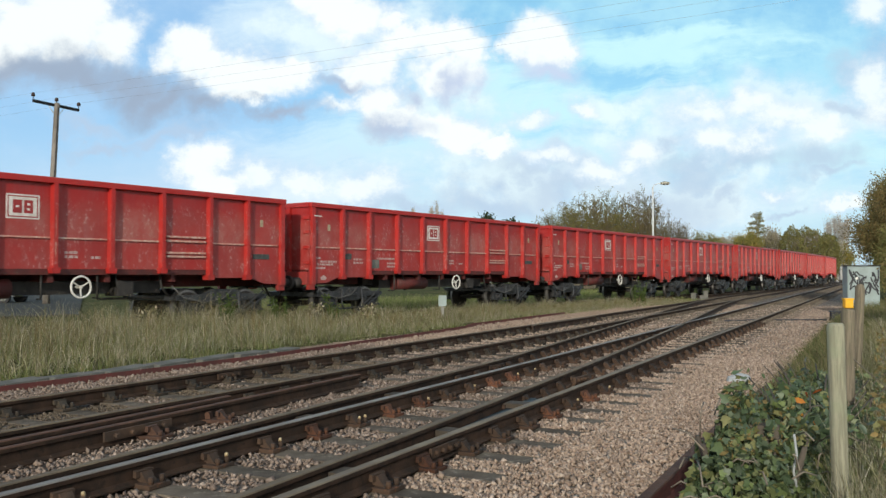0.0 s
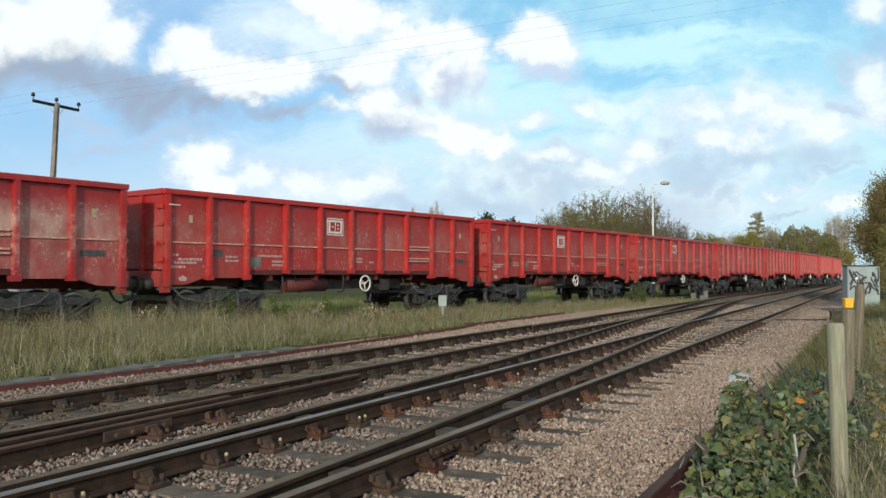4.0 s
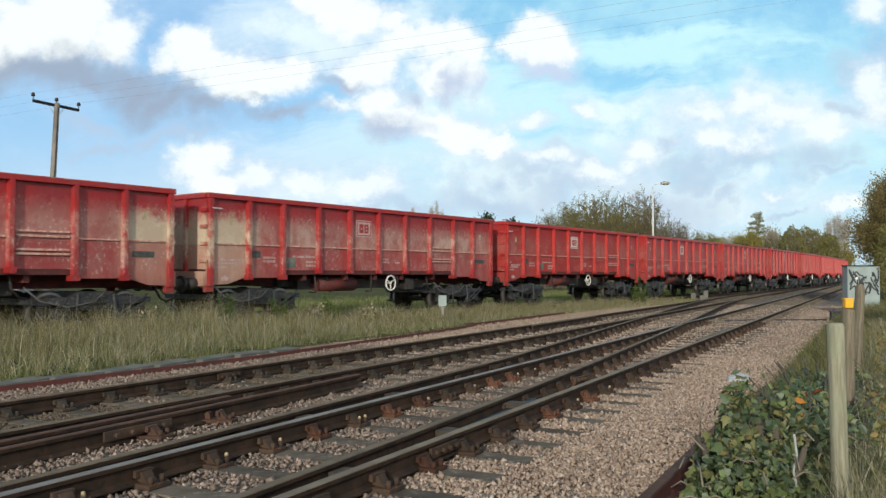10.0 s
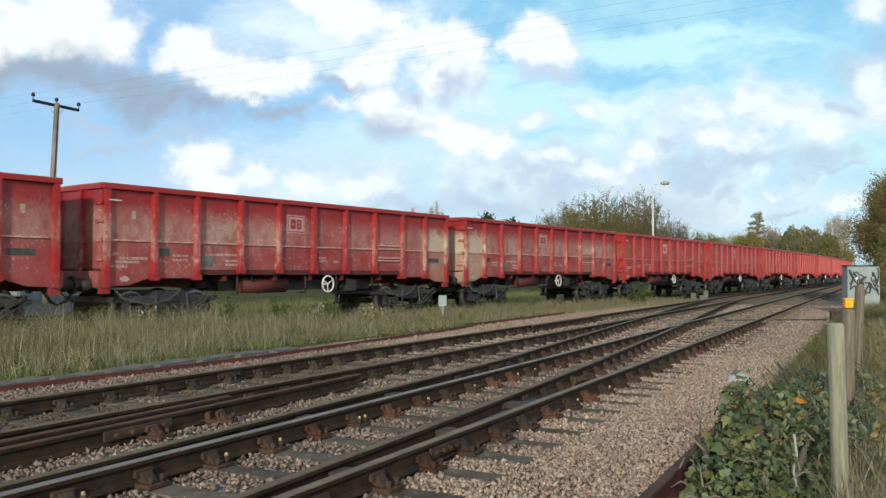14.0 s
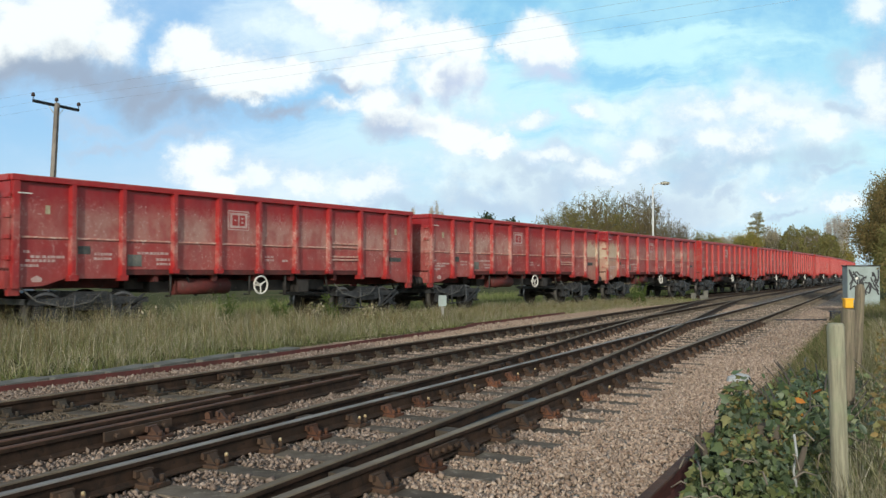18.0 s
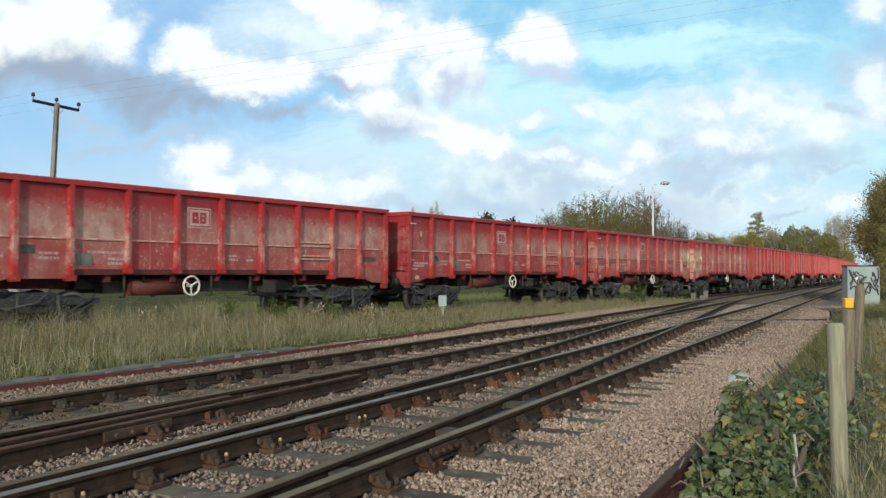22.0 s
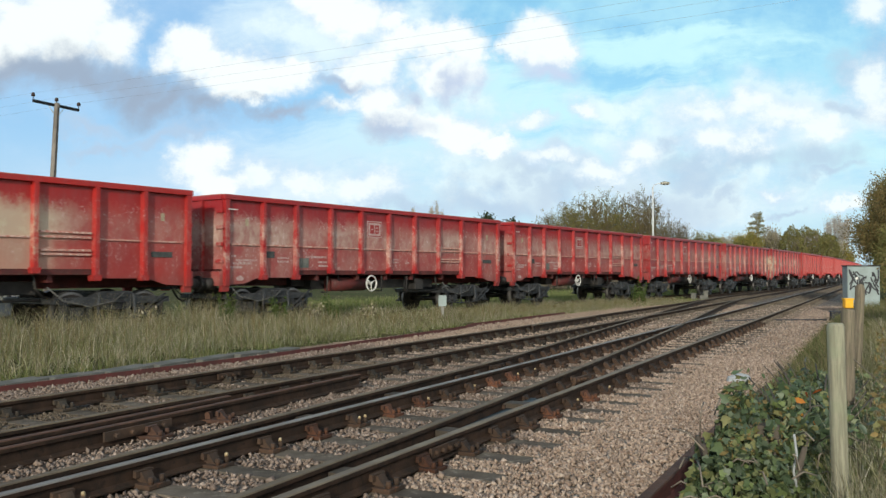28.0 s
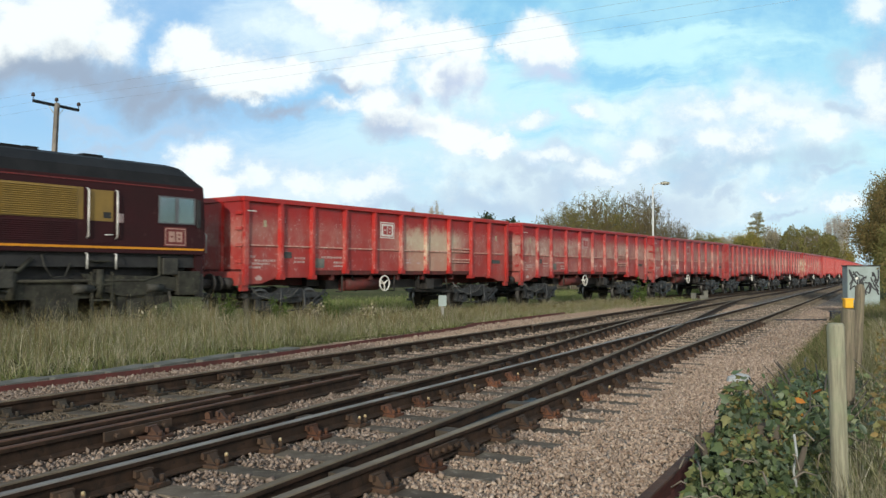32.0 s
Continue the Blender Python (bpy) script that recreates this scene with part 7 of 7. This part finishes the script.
def build_cabinet():
    c = empty("equipment_cabinet", pose(-0.56, 34.5, -0.22, 0, 0, 20))
    tagged(c, "pale grey steel trackside cabinet with black scrawls", "cabinet")
    bm = B()
    box(bm, -0.50, 0.62, 0.0, 0.55, 0.08, 1.80, bevel=0.012)
    part("body", bm, M["grey_paint"], c)
    bm = B()
    box(bm, -0.53, 0.65, -0.04, 0.59, 1.80, 1.84, bevel=0.012)
    part("roof", bm, M["steel_dark"], c, "dark flat cabinet roof")
    bm = B()
    box(bm, -0.48, 0.60, 0.02, 0.53, 0.0, 0.08)
    part("plinth", bm, M["concrete"], c)
    for k in (-1, 1):
        bm = B()
        box(bm, 0.07 if k > 0 else -0.47, 0.59 if k > 0 else 0.05, -0.022, -0.002, 0.14, 1.76, bevel=0.006)
        d = part("door", bm, M["grey_paint"], c, "grey steel cabinet door")
        bm = B()
        tube(bm, (0.06 + k * 0.07, -0.022, 0.95), (0.06 + k * 0.07, -0.06, 0.95), 0.02, 0.02, 8)
        part("handle", bm, M["steel_dark"], d)
    # sprayed scrawl: looping bands that spell nothing
    rnd = random.Random(12)
    for k in range(11):
        bm = B()
        x, z = -0.34 + 0.08 * k, rnd.uniform(1.15, 1.45)
        pts = [(x, z)]
        for _ in range(6):
            x, z = max(-0.44, min(0.56, x + rnd.uniform(-0.16, 0.18))), max(0.75, min(1.68, z + rnd.uniform(-0.32, 0.32)))
            pts.append((x, z))
        for (a, b), (p, q) in zip(pts, pts[1:]):
            d = Vector((p - a, q - b))
            if d.length < 0.03:
                continue
            s = Vector((-d.y, d.x)).normalized() * 0.022
            slab(bm, [(a + s.x, b + s.y), (p + s.x, q + s.y), (p - s.x, q - s.y), (a - s.x, b - s.y)], -0.030 - 0.0012 * k, -0.024, "y")
        part("scrawl", bm, M["black_paint"], c, "black sprayed scrawl")
    bm = B()
    tube(bm, (-0.18, -0.024, 1.36), (-0.18, -0.040, 1.36), 0.05, 0.05, 14)
    part("white_spot", bm, M["white_paint"], c)
    bm = B()
    box(bm, -0.16, 0.16, -0.14, 0.14, 0, 0.28, bevel=0.02)
    box(bm, -0.19, 0.19, -0.17, 0.17, 0.28, 0.31, bevel=0.008)
    tagged(part("cable_box", bm, M["black_paint"], None, "", pose(-1.25, 29.9, -0.2, 0, 0, 15)), "low black cable box on the ballast edge", "cable box")
    bm = B()
    pts = [(-1.5 - 0.7 * k - 0.03 * math.sin(k * 2), 29.6 - 0.45 * k + 0.15 * math.sin(k), -0.165) for k in range(5)]
    pipe(bm, pts, 0.03, 8)
    tagged(part("cable", bm, M["black_paint"]), "thick black cable lying across the ballast", "cable")


def build_poles():
    ca, sa = 0.8893, 0.4574

    def world(r, f, z):
        return Vector((r * ca - f * sa, r * sa + f * ca, z))
    u = empty("utility_pole")
    tagged(u, "weathered wooden power pole with crossarm and three wires", "utility pole")
    base = world(-17.40, 38.0, 0)
    bm = B()
    tube(bm, (base.x - 0.36, base.y - 0.18, -0.6), (base.x, base.y, 9.0), 0.165, 0.115, 14)
    part("pole", bm, M["pole_wood"], u, "weathered round timber pole")
    left, right = world(-17.86, 36.9, 8.90), world(-16.81, 39.1, 8.90)
    arm = (right - left).normalized()
    across = Vector((-arm.y, arm.x, 0))
    bm = B()
    for a, b in ((left, right),):
        c = [a + across * s1 * 0.05 + Vector((0, 0, s2 * 0.06)) + across * 0.13 for s1, s2 in ((-1, -1), (1, -1), (1, 1), (-1, 1))]
        d = [p + (b - a) for p in c]
        vs = [bm.verts.new(p) for p in c + d]
        for q in ((0, 1, 2, 3), (7, 6, 5, 4), (0, 4, 5, 1), (1, 5, 6, 2), (2, 6, 7, 3), (3, 7, 4, 0)):
            bm.faces.new([vs[i] for i in q])
    bmesh.ops.recalc_face_normals(bm, faces=bm.faces[:])
    part("crossarm", bm, M["roof_grey"], u, "dark timber crossarm")
    mid = (left + right) / 2
    for s in (-1, 1):
        bm = B()
        tube(bm, mid + across * 0.13 + arm * s * 0.42 + Vector((0, 0, -0.05)), mid + across * 0.12 + Vector((0, 0, -0.55)), 0.018, 0.018, 6)
        part("brace", bm, M["galv"], u)
    bm = B()
    tube(bm, (base.x - 0.20, base.y - 0.19, 0.2), (base.x + 0.10, base.y - 0.02, 8.8), 0.022, 0.022, 6)
    part("earth_wire", bm, M["roof_grey"], u)
    way = world(0.9, -0.43, 0).normalized()
    for k, p in enumerate((left, mid, right)):
        p = p + across * 0.13
        bm = B()
        tube(bm, p, p + Vector((0, 0, 0.28)), 0.018, 0.018, 6)
        tube(bm, p + Vector((0, 0, 0.20)), p + Vector((0, 0, 0.27)), 0.075, 0.085, 12)
        tube(bm, p + Vector((0, 0, 0.27)), p + Vector((0, 0, 0.36)), 0.085, 0.05, 12)
        part("insulator", bm, M["insulator"], u, "dark brown pin insulator")
        for sgn in (1, -1):
            bm = B()
            q = [p + way * d * sgn + Vector((0, 0, 0.34 + (0.0024 * d + 0.00044 * d * d if sgn > 0 else -0.03 * d + 0.0004 * d * d))) for d in ([3.0 * i for i in range(21)] if sgn > 0 else [4.0 * i for i in range(16)])]
            pipe(bm, q, 0.0028, 5)
            part("wire", bm, M["wire"], u, "thin overhead wire")
    # street lamp behind the train
    lamp = empty("street_lamp", pose(-14.2, 60.15, 0, 0, 0, 0))
    tagged(lamp, "tall pale grey street lamp with one arm", "street lamp")
    bm = B()
    tube(bm, (0, 0, -0.6), (0, 0, 1.4), 0.10, 0.09, 12)
    tube(bm, (0, 0, 1.4), (0, 0, 7.45), 0.075, 0.055, 12)
    part("column", bm, M["galv"], lamp, "pale steel column")
    bm = B()
    pipe(bm, [(0, 0, 7.42), (0.10, 0.05, 7.62), (0.30, 0.15, 7.70), (0.62, 0.30, 7.72)], 0.035, 8)
    part("arm", bm, M["galv"], lamp)
    bm = B()
    for a, b, r0, r1 in (((0.5, 0.24, 7.72), (0.72, 0.36, 7.74), 0.07, 0.14), ((0.72, 0.36, 7.74), (1.0, 0.50, 7.74), 0.14, 0.11), ((1.0, 0.50, 7.74), (1.08, 0.54, 7.73), 0.11, 0.04)):
        tube(bm, a, b, r0, r1, 12)
    part("lantern", bm, M["roof_light"], lamp, "grey-brown lantern head")
    # floodlights at the yard end
    for i, (x, y, z) in enumerate(((-2.2, 118.0, 4.7), (-1.2, 122.0, 4.9), (-0.4, 121.0, 4.45))):
        t = empty("yard_lamp", pose(x, y, 0))
        tagged(t, "slim white yard lamp at the end of the sidings", "yard lamp", "yard lamps")
        bm = B()
        tube(bm, (0, 0, -0.4), (0, 0, z), 0.06, 0.045, 8)
        part("column", bm, M["galv"], t)
        bm = B()
        box(bm, -0.45, 0.45, -0.15, 0.15, z, z + 0.16, bevel=0.03)
        part("lantern", bm, M["white_paint"], t, "white lantern head")


M["roof_light"] = surface("roof_light", (0.34, 0.33, 0.27), (0.28, 0.27, 0.22), 4, 40, 0.5)


def build_markers():
    ob = B()
    box(ob, -0.05, 0.05, -0.04, 0.04, 0.0, 0.62, bevel=0.006)
    m = empty("marker_post", pose(-12.05, 23.4, -0.3, 0, 0, 25))
    tagged(m, "short white marker post with a pale plate", "marker post")
    part("post", ob, M["concrete"], m)
    ob = B()
    box(ob, -0.125, 0.125, -0.062, -0.042, 0.60, 0.94, bevel=0.006)
    part("plate", ob, M["grey_paint"], m, "pale rectangular plate")
    for i, (x, y, h) in enumerate(((-9.6, 50.5, 0.45), (-9.2, 51.0, 0.3), (-9.3, 52.6, 0.55))):
        ob = B()
        box(ob, -0.14, 0.14, -0.10, 0.10, 0.0, h, bevel=0.02)
        box(ob, -0.17, 0.17, -0.12, 0.12, 0.0, 0.12, bevel=0.02)
        tagged(part("point_box", ob, M["old_concrete"], None, "", pose(x, y, -0.25, 0, 0, 14 * i)), "small pale concrete stump beside the siding", "stump", "trackside stumps")
    # concrete cable trough along the grass
    tr = empty("cable_trough")
    tagged(tr, "weathered concrete cable trough with lids in the grass edge", "cable trough")
    first = None
    rnd = random.Random(2)
    y = 2.0
    while y < 13:
        x = edge_x(y) + 0.22 + 0.03 * max(0.0, y - 7.0)
        mm = pose(x, y, -0.13 + rnd.uniform(-.015, .015), rnd.uniform(-1, 1), rnd.uniform(-2, 2), 5 + rnd.uniform(-2, 2))
        if first is None:
            bm = B()
            box(bm, -0.16, 0.16, -0.45, 0.45, -0.14, 0.0, bevel=0.012)
            first = part("lid", bm, M["old_concrete"], tr, "concrete trough lid", mm)
        else:
            again(first, mm, tr)
        y += 0.915


def build_stones():
    def on_bed(rng, n):
        y = -2 + 18 * rng.random(n) ** 1.15
        return -10.35 + rng.random(n) * 8.85, y

    def level(x, y, rng):
        return -0.195 + rng.uniform(-0.012, 0.022, len(x))

    def clear(x, y):
        k = np.ones(len(x), bool)
        phase = np.abs((y - TRACK_START + SLEEPER_STEP / 2) % SLEEPER_STEP - SLEEPER_STEP / 2)
        cover = np.array([noise.noise((a * 1.3, b * 1.3, 7.0)) for a, b in zip(x, y)])
        on1 = (np.abs(x - T1) < 1.42) & (phase < 0.13) & (cover < 0.30)
        on2 = (np.abs(x - T2) < 1.32) & (phase < 0.14) & (cover < 0.5)
        thin = (np.abs(x - T2) < 0.72) & (cover > -0.25) & (y < 12)
        k &= ~on1 & ~on2 & ~thin
        for r in (T1 - GAUGE, T1 + GAUGE, T2 - GAUGE, T2 + GAUGE):
            k &= np.abs(x - r) > 0.085
        for r in (-GAUGE, GAUGE):
            c = np.array([crossing(v) + blade_gap(v, r) for v in y])
            k &= np.abs(x - (T1 + r - c)) > 0.09
            k &= ~((x < T1 + r) & (x > T1 + r - c) & (y < 9.2))
        return k

    ob = stones("ballast_stones", 150000, on_bed, 0.029, M["stone"], 51, level, lambda x, y: clear(x, y) & (x < -2.85 + 0.3 * np.sin(3 * y)))
    tagged(ob, "loose brown-grey crushed stones between the rails", "ballast", kind="stuff")

    def cess(rng, n):
        return -3.1 + rng.random(n) * 1.95, -2 + 18 * rng.random(n)
    ob = stones("cess_stones", 62000, cess, 0.027, M["stone_light"], 53, level, lambda x, y: clear(x, y) & (x >= -2.95 + 0.3 * np.sin(3 * y)))
    tagged(ob, "loose pale buff crushed stones beside the line", "ballast", kind="stuff")

    def between(rng, n):
        return T2 - 0.72 + rng.random(n) * 1.44, -2 + 15 * rng.random(n)

    def apart(x, y):
        return np.abs((y - TRACK_START + SLEEPER_STEP / 2) % SLEEPER_STEP - SLEEPER_STEP / 2) > 0.12
    ob = stones("track_gravel", 40000, between, 0.019, M["gravel_dark"], 54, level, lambda x, y: clear(x, y) | (apart(x, y) & (np.abs(x - T2) < 0.66)))
    tagged(ob, "fine dark brown gravel between the sleepers", "gravel", kind="stuff")

    def far_bed(rng, n):
        return -10.3 + rng.random(n) * 9.0, 15.0 + 28 * rng.random(n) ** 1.5
    ob = stones("far_stones", 60000, far_bed, 0.032, M["stone_light"], 52, level, clear)
    tagged(ob, "loose grey-buff crushed stones further along the line", "ballast", kind="stuff")


# ---- what moves ----
def motions():
    for ob, s0, base in TRAIN:
        walk(ob, [(t, pose_on_siding(s0 + d, base)) for t, d in WAY])


build_ground()
build_tracks()
build_scrap_rails()
build_train()
build_loco()
build_poles()
build_cabinet()
build_car()
build_fence()
build_markers()
build_plants()
build_ivy()
build_stones()
motions()
